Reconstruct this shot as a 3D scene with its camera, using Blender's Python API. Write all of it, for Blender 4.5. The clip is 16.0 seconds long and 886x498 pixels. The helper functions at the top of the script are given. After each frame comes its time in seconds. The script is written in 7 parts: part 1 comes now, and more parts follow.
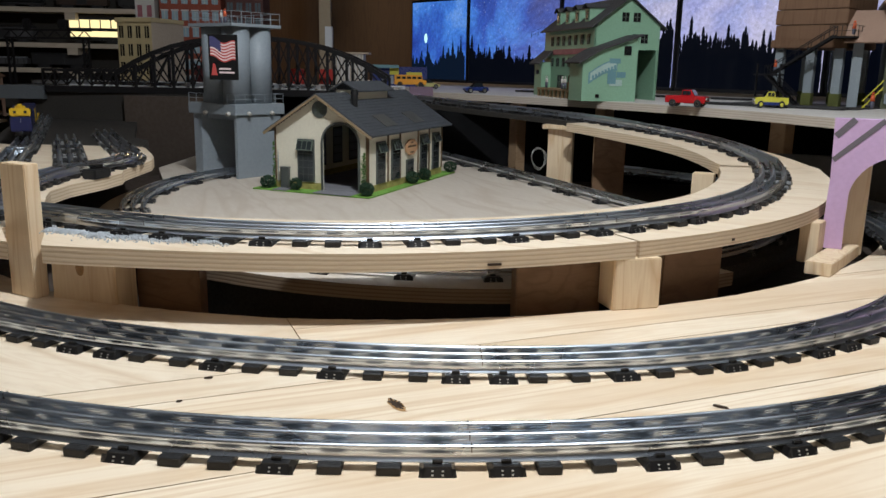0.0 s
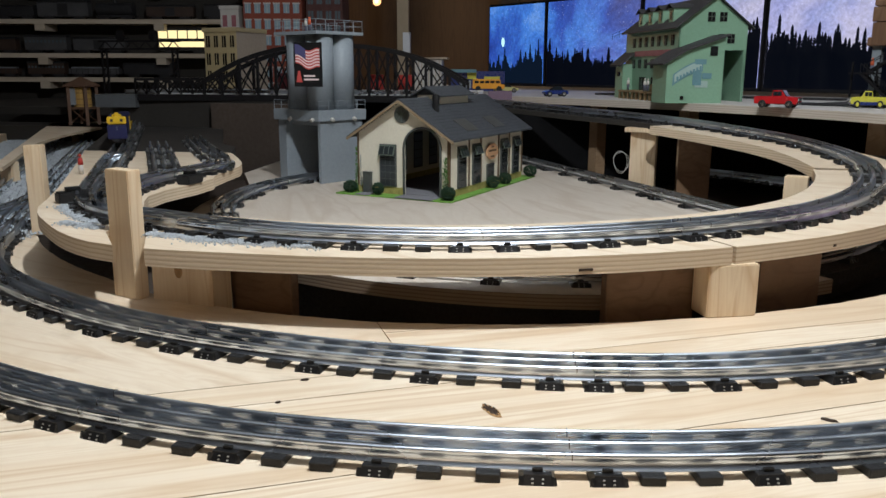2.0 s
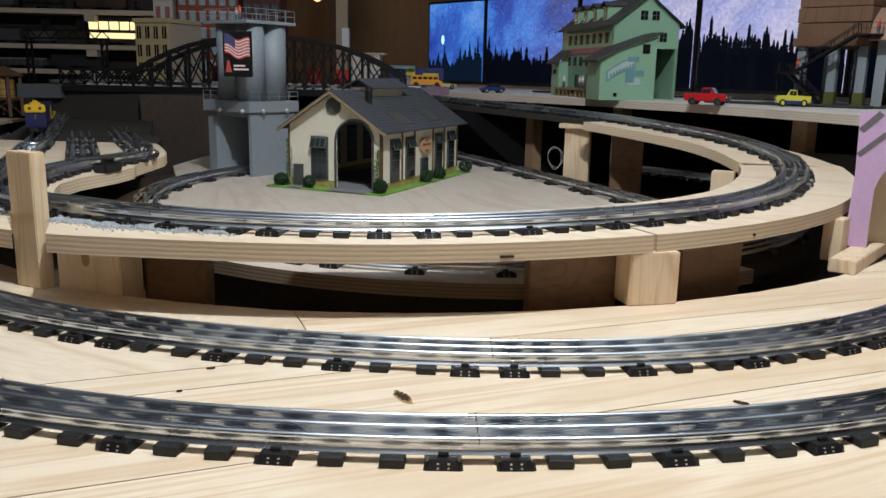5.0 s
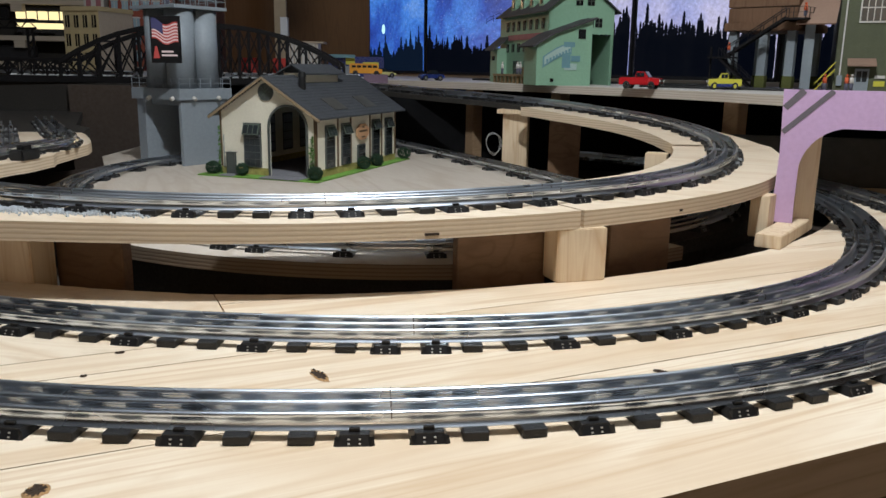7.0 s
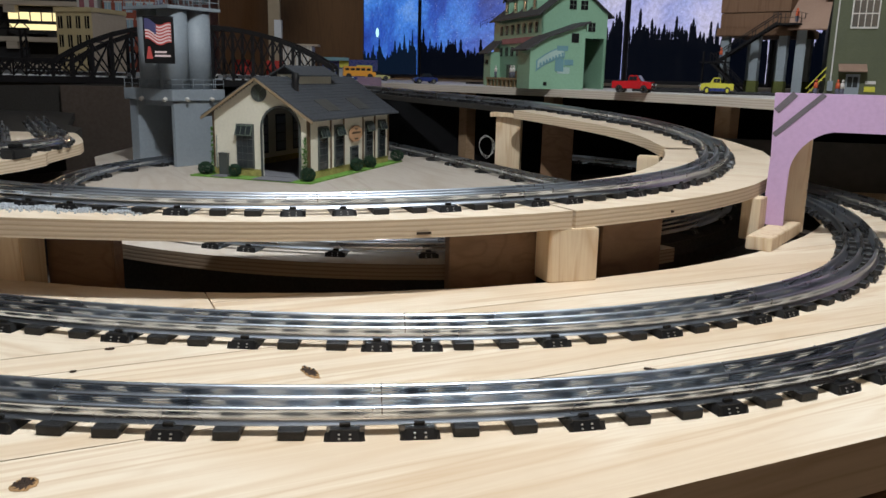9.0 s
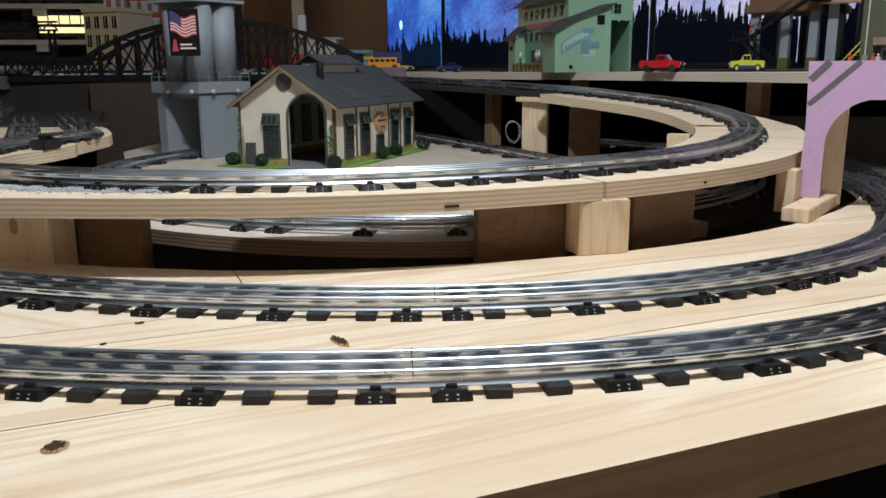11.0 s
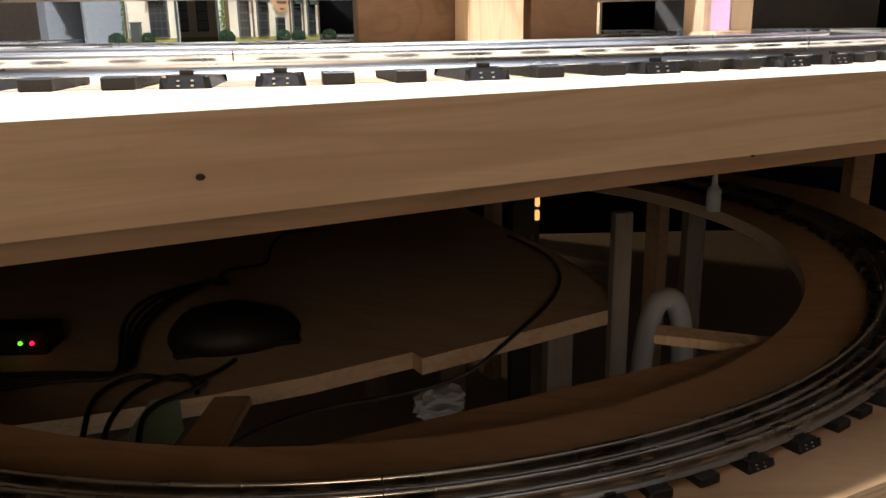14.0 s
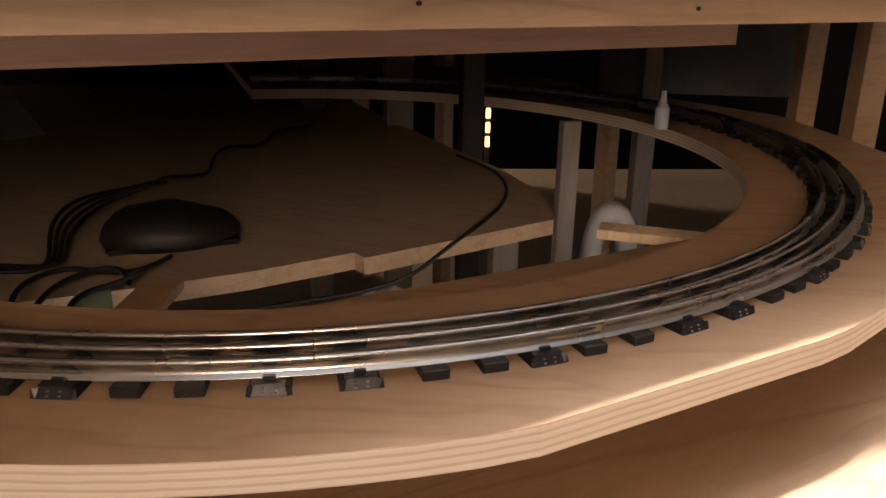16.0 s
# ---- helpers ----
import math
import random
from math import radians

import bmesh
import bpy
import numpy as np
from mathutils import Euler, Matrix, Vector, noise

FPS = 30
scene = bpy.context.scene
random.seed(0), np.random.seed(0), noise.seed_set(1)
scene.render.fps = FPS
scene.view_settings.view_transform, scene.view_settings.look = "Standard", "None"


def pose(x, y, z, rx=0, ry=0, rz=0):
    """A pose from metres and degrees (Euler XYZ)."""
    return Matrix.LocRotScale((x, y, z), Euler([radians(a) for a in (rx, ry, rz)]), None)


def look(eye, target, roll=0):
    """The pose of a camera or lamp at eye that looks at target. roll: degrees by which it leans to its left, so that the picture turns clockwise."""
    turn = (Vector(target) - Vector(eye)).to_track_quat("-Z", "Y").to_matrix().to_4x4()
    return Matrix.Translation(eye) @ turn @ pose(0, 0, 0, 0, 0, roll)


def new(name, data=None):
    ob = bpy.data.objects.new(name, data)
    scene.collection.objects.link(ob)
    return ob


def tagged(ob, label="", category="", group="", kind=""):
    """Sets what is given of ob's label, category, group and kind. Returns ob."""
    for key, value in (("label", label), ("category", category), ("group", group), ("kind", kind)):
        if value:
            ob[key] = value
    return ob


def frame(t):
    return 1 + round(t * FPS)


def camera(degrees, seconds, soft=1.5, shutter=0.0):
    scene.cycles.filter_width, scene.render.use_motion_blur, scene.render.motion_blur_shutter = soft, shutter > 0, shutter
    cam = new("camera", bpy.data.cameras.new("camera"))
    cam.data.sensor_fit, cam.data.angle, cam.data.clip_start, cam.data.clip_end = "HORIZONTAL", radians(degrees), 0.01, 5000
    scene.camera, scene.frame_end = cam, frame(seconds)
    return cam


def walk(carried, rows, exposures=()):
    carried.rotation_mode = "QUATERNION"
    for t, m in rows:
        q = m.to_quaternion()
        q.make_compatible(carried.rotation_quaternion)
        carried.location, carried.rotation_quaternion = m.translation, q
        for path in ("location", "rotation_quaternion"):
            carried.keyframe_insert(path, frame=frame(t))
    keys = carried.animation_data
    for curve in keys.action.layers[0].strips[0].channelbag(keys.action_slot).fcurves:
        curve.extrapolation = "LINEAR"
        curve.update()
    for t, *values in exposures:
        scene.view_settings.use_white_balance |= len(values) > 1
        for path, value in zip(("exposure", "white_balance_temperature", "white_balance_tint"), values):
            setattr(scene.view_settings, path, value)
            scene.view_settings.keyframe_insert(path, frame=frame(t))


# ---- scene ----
cam = camera(57.8, 16.0)
PATH = [
    (0, (0.179, 0.108, 0.265), (0.022, 2.052, -0.177), 1.1),
    (0.5, (0.165, 0.105, 0.264), (-0.104, 2.034, -0.19), 0.6),
    (1, (0.158, 0.106, 0.266), (-0.179, 2.026, -0.184), 0.2),
    (1.5, (0.161, 0.108, 0.267), (-0.184, 2.029, -0.171), 0.2),
    (2, (0.16, 0.108, 0.265), (-0.175, 2.031, -0.169), 0.2),
    (2.5, (0.159, 0.108, 0.264), (-0.167, 2.032, -0.171), 0.4),
    (3, (0.159, 0.109, 0.264), (-0.156, 2.036, -0.17), 0.6),
    (3.5, (0.16, 0.109, 0.264), (-0.151, 2.037, -0.168), 0.7),
    (4, (0.161, 0.112, 0.263), (-0.141, 2.041, -0.167), 0.9),
    (4.5, (0.167, 0.119, 0.253), (-0.1, 2.054, -0.176), 1.2),
    (5, (0.184, 0.127, 0.246), (-0.016, 2.071, -0.183), 1.2),
    (7.5, (0.21, 0.14, 0.224), (0.139, 2.089, -0.218), 1.0),
    (8, (0.209, 0.14, 0.222), (0.144, 2.091, -0.214), 1.2),
    (8.5, (0.21, 0.139, 0.223), (0.151, 2.091, -0.208), 1.3),
    (9, (0.211, 0.138, 0.222), (0.151, 2.091, -0.207), 1.3),
    (9.5, (0.208, 0.134, 0.221), (0.117, 2.084, -0.214), 1.0),
    (12, (0.219, 0.156, 0.163), (0.097, 2.103, -0.276), -0.7),
    (12.5, (0.228, 0.167, 0.137), (0.144, 2.112, -0.32), -1.3),
    (13, (0.24, 0.184, 0.093), (0.194, 2.119, -0.371), -1.89),
    (13.5, (0.254, 0.180, 0.059), (0.241, 2.117, -0.446), -1.9),
    (14, (0.26, 0.183, 0.027), (0.288, 2.112, -0.503), -0.92),
    (14.5, (0.259, 0.192, -0.004), (0.31, 2.113, -0.536), -0.2),
    (15, (0.263, 0.192, -0.020), (0.358, 2.107, -0.575), 0.2),
    (15.5, (0.269, 0.182, -0.027), (0.393, 2.089, -0.617), 0.8),
    (16, (0.27, 0.179, -0.038), (0.414, 2.068, -0.677), 1.1),
]
walk(cam, [(t, look(eye, target, roll)) for t, eye, target, roll in PATH],
     [(0.0, 0.0, 6500, 10), (12.0, 0.0, 6500, 10), (12.5, 0.1, 6250, 9), (13.0, 0.15, 6150, 8), (13.6, 0.55, 6250, 9), (14.0, 1.35, 6900, 16), (14.5, 2.53, 7300, 26),
      (15.0, 2.75, 7500, 28), (15.5, 2.87, 6500, 20), (16.0, 3.0, 6550, 20)])

from mathutils.geometry import tessellate_polygon

# ---- world and lights ----
world = bpy.data.worlds.new("room_air")
world.use_nodes = True
world.node_tree.nodes["Background"].inputs[0].default_value = (0.05, 0.045, 0.04, 1)
world.node_tree.nodes["Background"].inputs[1].default_value = 0.2
scene.world = world


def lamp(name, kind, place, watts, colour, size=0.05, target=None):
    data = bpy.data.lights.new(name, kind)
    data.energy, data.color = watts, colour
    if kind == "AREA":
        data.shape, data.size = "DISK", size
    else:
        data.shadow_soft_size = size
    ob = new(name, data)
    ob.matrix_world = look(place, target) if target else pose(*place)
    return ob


lamp("workbench_light", "POINT", (0.30, 0.68, 1.50), 88.0, (0.93, 0.975, 1.0), 0.04)
# Unseen warm fill added behind the viewer; reaches the fascia and the lower level.
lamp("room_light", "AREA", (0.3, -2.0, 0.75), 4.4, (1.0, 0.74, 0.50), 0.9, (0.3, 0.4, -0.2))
lamp("bulb_light", "POINT", (-1.15, 5.1, 0.70), 24.0, (1.0, 0.66, 0.36), 0.03)


# ---- materials ----
def nodes_of(name):
    m = bpy.data.materials.new(name)
    m.use_nodes = True
    t = m.node_tree
    b = t.nodes["Principled BSDF"]
    return m, t, b


def link(t, a, b):
    t.links.new(a, b)


def ramp(t, fac, stops):
    r = t.nodes.new("ShaderNodeValToRGB")
    e = r.color_ramp.elements
    while len(e) < len(stops):
        e.new(0.5)
    for el, (p, c) in zip(e, stops):
        el.position, el.color = p, (*c, 1)
    link(t, fac, r.inputs[0])
    return r.outputs[0]


def coords(t, scale=(1, 1, 1), turn=0.0):
    c = t.nodes.new("ShaderNodeTexCoord")
    g = t.nodes.new("ShaderNodeMapping")
    r = t.nodes.new("ShaderNodeMapping")
    r.inputs["Rotation"].default_value = (0, 0, radians(turn))
    g.inputs["Scale"].default_value = scale
    link(t, c.outputs["Object"], r.inputs[0])
    link(t, r.outputs[0], g.inputs[0])
    return g.outputs[0]


def noise_tex(t, vec, scale, detail=4, rough=0.55, distort=0.0):
    n = t.nodes.new("ShaderNodeTexNoise")
    n.inputs["Scale"].default_value = scale
    n.inputs["Detail"].default_value = detail
    n.inputs["Roughness"].default_value = rough
    n.inputs["Distortion"].default_value = distort
    link(t, vec, n.inputs["Vector"])
    return n.outputs["Fac"]


def mix(t, a, b, fac, how="MIX"):
    m = t.nodes.new("ShaderNodeMix")
    m.data_type, m.blend_type = "RGBA", how
    for v, s in ((fac, m.inputs[0]), (a, m.inputs[6]), (b, m.inputs[7])):
        if isinstance(v, (int, float)):
            s.default_value = v
        elif isinstance(v, tuple):
            s.default_value = (*v, 1)
        else:
            link(t, v, s)
    return m.outputs[2]


def bump(t, b, height, strength, distance=0.001):
    n = t.nodes.new("ShaderNodeBump")
    n.inputs["Strength"].default_value = strength
    n.inputs["Distance"].default_value = distance
    link(t, height, n.inputs["Height"])
    link(t, n.outputs[0], b.inputs["Normal"])


def plain(name, colour, rough=0.6, metal=0.0, vary=0.18, scale=40.0, grain=0.15, spec=0.5):
    """A painted or moulded surface with slight mottling and fine relief."""
    m, t, b = nodes_of(name)
    v = coords(t)
    big = noise_tex(t, v, scale * 0.25, 3)
    fine = noise_tex(t, v, scale * 6, 4)
    lo = tuple(c * (1 - vary) for c in colour)
    hi = tuple(min(1, c * (1 + vary)) for c in colour)
    col = ramp(t, big, [(0.3, lo), (0.7, hi)])
    col = mix(t, col, tuple(c * 0.8 for c in colour), fine, "MIX") if vary > 0 else col
    link(t, col, b.inputs["Base Color"])
    r = ramp(t, fine, [(0.3, (rough * 0.8,) * 3), (0.7, (min(1, rough * 1.15),) * 3)])
    link(t, r, b.inputs["Roughness"])
    b.inputs["Metallic"].default_value = metal
    b.inputs["Specular IOR Level"].default_value = spec
    bump(t, b, fine, grain, 0.0006)
    return m


def rolled(name, colour, rough):
    """Smooth rolled tinplate with faint smears along it."""
    m, t, b = nodes_of(name)
    v = coords(t)
    big = noise_tex(t, v, 9.0, 2)
    link(t, ramp(t, big, [(0.3, tuple(c * 0.86 for c in colour)), (0.7, colour)]), b.inputs["Base Color"])
    link(t, ramp(t, big, [(0.35, (rough * 0.8,) * 3), (0.65, (rough * 1.5,) * 3)]), b.inputs["Roughness"])
    b.inputs["Metallic"].default_value = 1.0
    return m


def wood(name, light, dark, turn=0.0, stretch=(1.2, 26, 26), rough=0.55, deep=0.5, knots=True, stain=0.45, heart=0.0):
    """Sawn softwood: growth rings drawn out along the board, pores, a few knots and blotches."""
    m, t, b = nodes_of(name)
    info = t.nodes.new("ShaderNodeObjectInfo")
    v0 = coords(t, (1, 1, 1), turn)
    add = t.nodes.new("ShaderNodeVectorMath")
    add.operation = "MULTIPLY_ADD"
    link(t, info.outputs["Random"], add.inputs[0])
    add.inputs[1].default_value = (3.1, 7.7, 5.3)
    link(t, v0, add.inputs[2])
    g = t.nodes.new("ShaderNodeMapping")
    g.inputs["Scale"].default_value = stretch
    link(t, add.outputs[0], g.inputs[0])
    ring = noise_tex(t, g.outputs[0], 1.0, 3, 0.45, 0.6)
    wave = t.nodes.new("ShaderNodeMath")
    wave.operation = "PINGPONG"
    mul = t.nodes.new("ShaderNodeMath")
    mul.operation = "MULTIPLY"
    mul.inputs[1].default_value = 7.0
    link(t, ring, mul.inputs[0])
    link(t, mul.outputs[0], wave.inputs[0])
    wave.inputs[1].default_value = 0.5
    g2 = t.nodes.new("ShaderNodeMapping")
    g2.inputs["Scale"].default_value = tuple(s * 14 for s in stretch)
    link(t, add.outputs[0], g2.inputs[0])
    pores = noise_tex(t, g2.outputs[0], 1.0, 4, 0.6)
    blot = noise_tex(t, add.outputs[0], 5.0, 4, 0.6)
    mid = tuple((a + c) / 2 for a, c in zip(light, dark))
    col = ramp(t, wave.outputs[0], [(0.02, light), (0.30, light), (0.48, mix3(light, dark, deep)), (0.5, mix3(light, dark, deep * 1.2))])
    g3 = t.nodes.new("ShaderNodeMapping")
    g3.inputs["Scale"].default_value = tuple(s * 2.3 for s in stretch)
    link(t, add.outputs[0], g3.inputs[0])
    second = noise_tex(t, g3.outputs[0], 1.0, 2, 0.5, 0.9)
    twice = t.nodes.new("ShaderNodeMath")
    twice.operation = "MULTIPLY"
    twice.inputs[1].default_value = 9.0
    link(t, second, twice.inputs[0])
    lines = t.nodes.new("ShaderNodeMath")
    lines.operation = "PINGPONG"
    lines.inputs[1].default_value = 0.5
    link(t, twice.outputs[0], lines.inputs[0])
    col = mix(t, col, mix3(light, dark, 0.75), ramp(t, lines.outputs[0], [(0.10, (0, 0, 0)), (0.5, (deep * 0.55,) * 3)]))
    smudge = noise_tex(t, add.outputs[0], 17.0, 6, 0.65)
    col = mix(t, col, tuple(c * 0.80 for c in mid), ramp(t, smudge, [(0.52, (0, 0, 0)), (0.74, (stain * 0.55,) * 3)]))
    col = mix(t, col, dark, ramp(t, pores, [(0.55, (0, 0, 0)), (0.85, (0.30,) * 3)]))
    col = mix(t, col, mid, ramp(t, blot, [(0.40, (0, 0, 0)), (0.75, (stain,) * 3)]))
    if heart:
        g4 = t.nodes.new("ShaderNodeMapping")
        g4.inputs["Scale"].default_value = (1.6, 7, 7)
        link(t, add.outputs[0], g4.inputs[0])
        streak = noise_tex(t, g4.outputs[0], 1.0, 3, 0.5, 0.8)
        col = mix(t, col, mix3(light, dark, 0.85), ramp(t, streak, [(0.50, (0, 0, 0)), (0.57, (heart,) * 3), (0.75, (heart * 1.2,) * 3)]))
    if knots:
        k = t.nodes.new("ShaderNodeTexVoronoi")
        k.inputs["Scale"].default_value = 3.2
        link(t, add.outputs[0], k.inputs["Vector"])
        spot = ramp(t, k.outputs["Distance"], [(0.018, (0.85,) * 3), (0.045, (0, 0, 0))])
        col = mix(t, col, tuple(c * 0.35 for c in dark), spot)
    link(t, col, b.inputs["Base Color"])
    b.inputs["Roughness"].default_value = rough
    b.inputs["Specular IOR Level"].default_value = 0.35
    bump(t, b, pores, 0.25, 0.0006)
    return m


def mix3(a, b, f):
    return tuple(x + (y - x) * f for x, y in zip(a, b))


def plyedge(name, light, dark):
    """The sawn edge of plywood: level layers, light and dark, with torn fibres."""
    m, t, b = nodes_of(name)
    v = coords(t, (4, 4, 330))
    n = noise_tex(t, coords(t, (22, 22, 60)), 1.0, 4, 0.6)
    s = t.nodes.new("ShaderNodeSeparateXYZ")
    link(t, coords(t), s.inputs[0])
    mul = t.nodes.new("ShaderNodeMath")
    mul.operation = "MULTIPLY_ADD"
    link(t, s.outputs[2], mul.inputs[0])
    mul.inputs[1].default_value = 205.0
    wob = t.nodes.new("ShaderNodeMath")
    wob.operation = "MULTIPLY"
    link(t, n, wob.inputs[0])
    wob.inputs[1].default_value = 0.5
    link(t, wob.outputs[0], mul.inputs[2])
    fr = t.nodes.new("ShaderNodeMath")
    fr.operation = "PINGPONG"
    fr.inputs[1].default_value = 0.5
    link(t, mul.outputs[0], fr.inputs[0])
    col = ramp(t, fr.outputs[0], [(0.10, dark), (0.28, light), (0.5, mix3(light, dark, 0.15))])
    fine = noise_tex(t, v, 2.0, 4, 0.6)
    col = mix(t, col, dark, ramp(t, fine, [(0.5, (0, 0, 0)), (0.8, (0.4,) * 3)]))
    link(t, col, b.inputs["Base Color"])
    b.inputs["Roughness"].default_value = 0.8
    b.inputs["Specular IOR Level"].default_value = 0.2
    bump(t, b, fr.outputs[0], 0.3, 0.0008)
    return m


def glow(name, colour, strength):
    m, t, b = nodes_of(name)
    b.inputs["Base Color"].default_value = (0.01, 0.01, 0.01, 1)
    b.inputs["Emission Color"].default_value = (*colour, 1)
    b.inputs["Emission Strength"].default_value = strength
    return m


def screen_sky(name, seed, white, white_far=None, length=0.5):
    """A lit display: deep blue night sky with stars and a pale cloud of them, paler towards one end."""
    m, t, b = nodes_of(name)
    v = coords(t)
    off = t.nodes.new("ShaderNodeMapping")
    off.inputs["Location"].default_value = (seed * 1.7, seed * 0.9, seed * 2.3)
    link(t, v, off.inputs[0])
    cloud = noise_tex(t, off.outputs[0], 4.0, 6, 0.62, 0.5)
    base = ramp(t, cloud, [(0.30, (0.012, 0.022, 0.17)), (0.46, (0.025, 0.085, 0.46)), (0.60, (0.06, 0.22, 0.72)), (0.80, (0.26, 0.48, 0.90))])
    sep = t.nodes.new("ShaderNodeSeparateXYZ")
    link(t, v, sep.inputs[0])
    far = white if white_far is None else white_far
    along = t.nodes.new("ShaderNodeMapRange")
    along.inputs["From Max"].default_value = length
    along.inputs["To Min"].default_value = white
    along.inputs["To Max"].default_value = far
    link(t, sep.outputs[0], along.inputs[0])
    milky = noise_tex(t, off.outputs[0], 7.0, 5, 0.6, 0.8)
    mist = t.nodes.new("ShaderNodeMath")
    mist.operation, mist.use_clamp = "MULTIPLY", True
    link(t, along.outputs[0], mist.inputs[0])
    link(t, ramp(t, milky, [(0.25, (0.55,) * 3), (0.62, (1.2,) * 3)]), mist.inputs[1])
    tint = ramp(t, noise_tex(t, off.outputs[0], 3.0, 3, 0.5), [(0.35, (0.42, 0.44, 0.78)), (0.65, (0.66, 0.62, 0.76))])
    base = mix(t, base, tint, mist.outputs[0])
    st = t.nodes.new("ShaderNodeTexVoronoi")
    st.inputs["Scale"].default_value = 95.0
    link(t, off.outputs[0], st.inputs["Vector"])
    stars = ramp(t, st.outputs["Distance"], [(0.06, (0.75, 0.82, 0.95)), (0.24, (0, 0, 0))])
    gate = ramp(t, noise_tex(t, off.outputs[0], 26.0, 2, 0.5), [(0.48, (0, 0, 0)), (0.62, (1, 1, 1))])
    col = mix(t, base, mix(t, stars, gate, 1.0, "MULTIPLY"), 0.40, "ADD")
    grain = noise_tex(t, off.outputs[0], 70.0, 3, 0.7)
    col = mix(t, col, ramp(t, grain, [(0.35, (0.82,) * 3), (0.65, (1.18,) * 3)]), 1.0, "MULTIPLY")
    b.inputs["Base Color"].default_value = (0.01, 0.01, 0.012, 1)
    b.inputs["Roughness"].default_value = 0.25
    link(t, col, b.inputs["Emission Color"])
    b.inputs["Emission Strength"].default_value = 0.92
    return m


PINE_L, PINE_D = (0.74, 0.56, 0.36), (0.52, 0.32, 0.16)
M = {}
M["sky_a"], M["sky_b"] = screen_sky("night_sky_deep", 1, 0.0, 0.0), screen_sky("night_sky_mid", 2, 0.0, 0.16)
M["sky_c"], M["sky_d"] = screen_sky("night_sky_clouded", 3, 0.12, 0.80), screen_sky("night_sky_pale", 5, 0.80, 0.92)
M["trees"] = glow("forest_silhouette", (0.0012, 0.002, 0.005), 1.0)
M["haze_trees"] = glow("distant_forest", (0.003, 0.008, 0.020), 1.0)
for nm in ("trees", "haze_trees"):
    M[nm].node_tree.nodes["Principled BSDF"].inputs["Specular IOR Level"].default_value = 0.0
M["bright_star"] = glow("bright_star", (0.55, 0.95, 1.0), 1.1)
M["deck"] = wood("deck_pine", (0.83, 0.71, 0.555), (0.61, 0.42, 0.245), -26.5, (1.1, 17, 17), deep=0.62, heart=0.42)
M["ply_top"] = wood("plywood_face", (0.80, 0.68, 0.53), (0.60, 0.43, 0.27), 20, (2.0, 9, 9), knots=False, stain=1.0)
M["inner_ply"] = wood("birch_plywood", (0.64, 0.57, 0.49), (0.50, 0.41, 0.32), 65, (1.5, 6, 6), knots=False)
M["ply_edge"] = plyedge("plywood_edge", (0.72, 0.59, 0.43), (0.57, 0.43, 0.29))
# Plywood edge darkened for the shade below the raised ring.
M["shaded_edge"] = plyedge("shaded_plywood_edge", (0.34, 0.26, 0.18), (0.22, 0.15, 0.10))
M["grey_edge"] = plyedge("greyed_plywood_edge", (0.56, 0.50, 0.43), (0.44, 0.37, 0.30))
M["stud"] = wood("stud_pine", (0.80, 0.65, 0.46), (0.60, 0.40, 0.22), 0, (24, 24, 1.2), deep=0.62)
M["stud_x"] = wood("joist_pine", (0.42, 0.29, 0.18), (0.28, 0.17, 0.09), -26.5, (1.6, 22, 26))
M["low_ply"] = wood("brown_plywood", (0.43, 0.275, 0.155), (0.29, 0.165, 0.085), 10, (2.0, 8, 8), knots=False)
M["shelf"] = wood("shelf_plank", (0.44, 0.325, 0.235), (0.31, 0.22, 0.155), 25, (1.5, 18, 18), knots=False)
M["grey_ply"] = wood("greyed_plywood", (0.60, 0.57, 0.54), (0.45, 0.41, 0.37), 0, (1.5, 6, 6), knots=False)
M["tin"] = rolled("tinplate", (0.76, 0.82, 0.90), 0.26)
M["tie_metal"] = plain("blackened_steel", (0.012, 0.012, 0.013), 0.40, 0.0, 0.3, 60, 0.2)
M["tie_plastic"] = plain("black_plastic", (0.010, 0.010, 0.011), 0.55, 0.0, 0.25, 90, 0.5)
M["purple_foam"] = plain("purple_foam_board", (0.62, 0.42, 0.66), 0.75, 0.0, 0.10, 25, 0.6)
M["marker"] = plain("pencil_grey", (0.16, 0.14, 0.16), 0.8)
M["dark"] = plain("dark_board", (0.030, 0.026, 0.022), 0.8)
M["void_black"] = plain("void_black", (0.011, 0.011, 0.012), 0.95, 0, 0.3, 80, 0.4, 0.05)
M["wall"] = wood("dark_panelling", (0.050, 0.029, 0.016), (0.026, 0.014, 0.008), 0, (18, 18, 1.2), 0.6)
# The ceiling is out of view; its grey is chosen to bounce lamp light.
M["ceiling_bounce"] = plain("grey_bounce_ceiling", (0.40, 0.42, 0.45), 0.85, 0, 0.15, 3, 0.4)
M["concrete"] = plain("concrete_floor", (0.25, 0.235, 0.215), 0.85, 0, 0.2, 6, 0.5)
M["silo"] = plain("grey_silo_plastic", (0.285, 0.325, 0.36), 0.55, 0, 0.10, 25, 0.15)
M["cream"] = plain("cream_clapboard", (0.84, 0.80, 0.66), 0.65, 0, 0.08, 30)
M["roof"] = plain("slate_roof", (0.060, 0.066, 0.075), 0.7, 0, 0.25, 40, 0.6)
M["mint"] = plain("mint_green_siding", (0.235, 0.415, 0.285), 0.6, 0, 0.08, 25)
M["fascia"] = wood("front_edge_pine", (0.66, 0.47, 0.29), (0.44, 0.27, 0.14), -26.5, (1.4, 20, 24))
M["knot"] = plain("knot_wood", (0.045, 0.024, 0.012), 0.85, 0, 0.6, 420, 0.8)
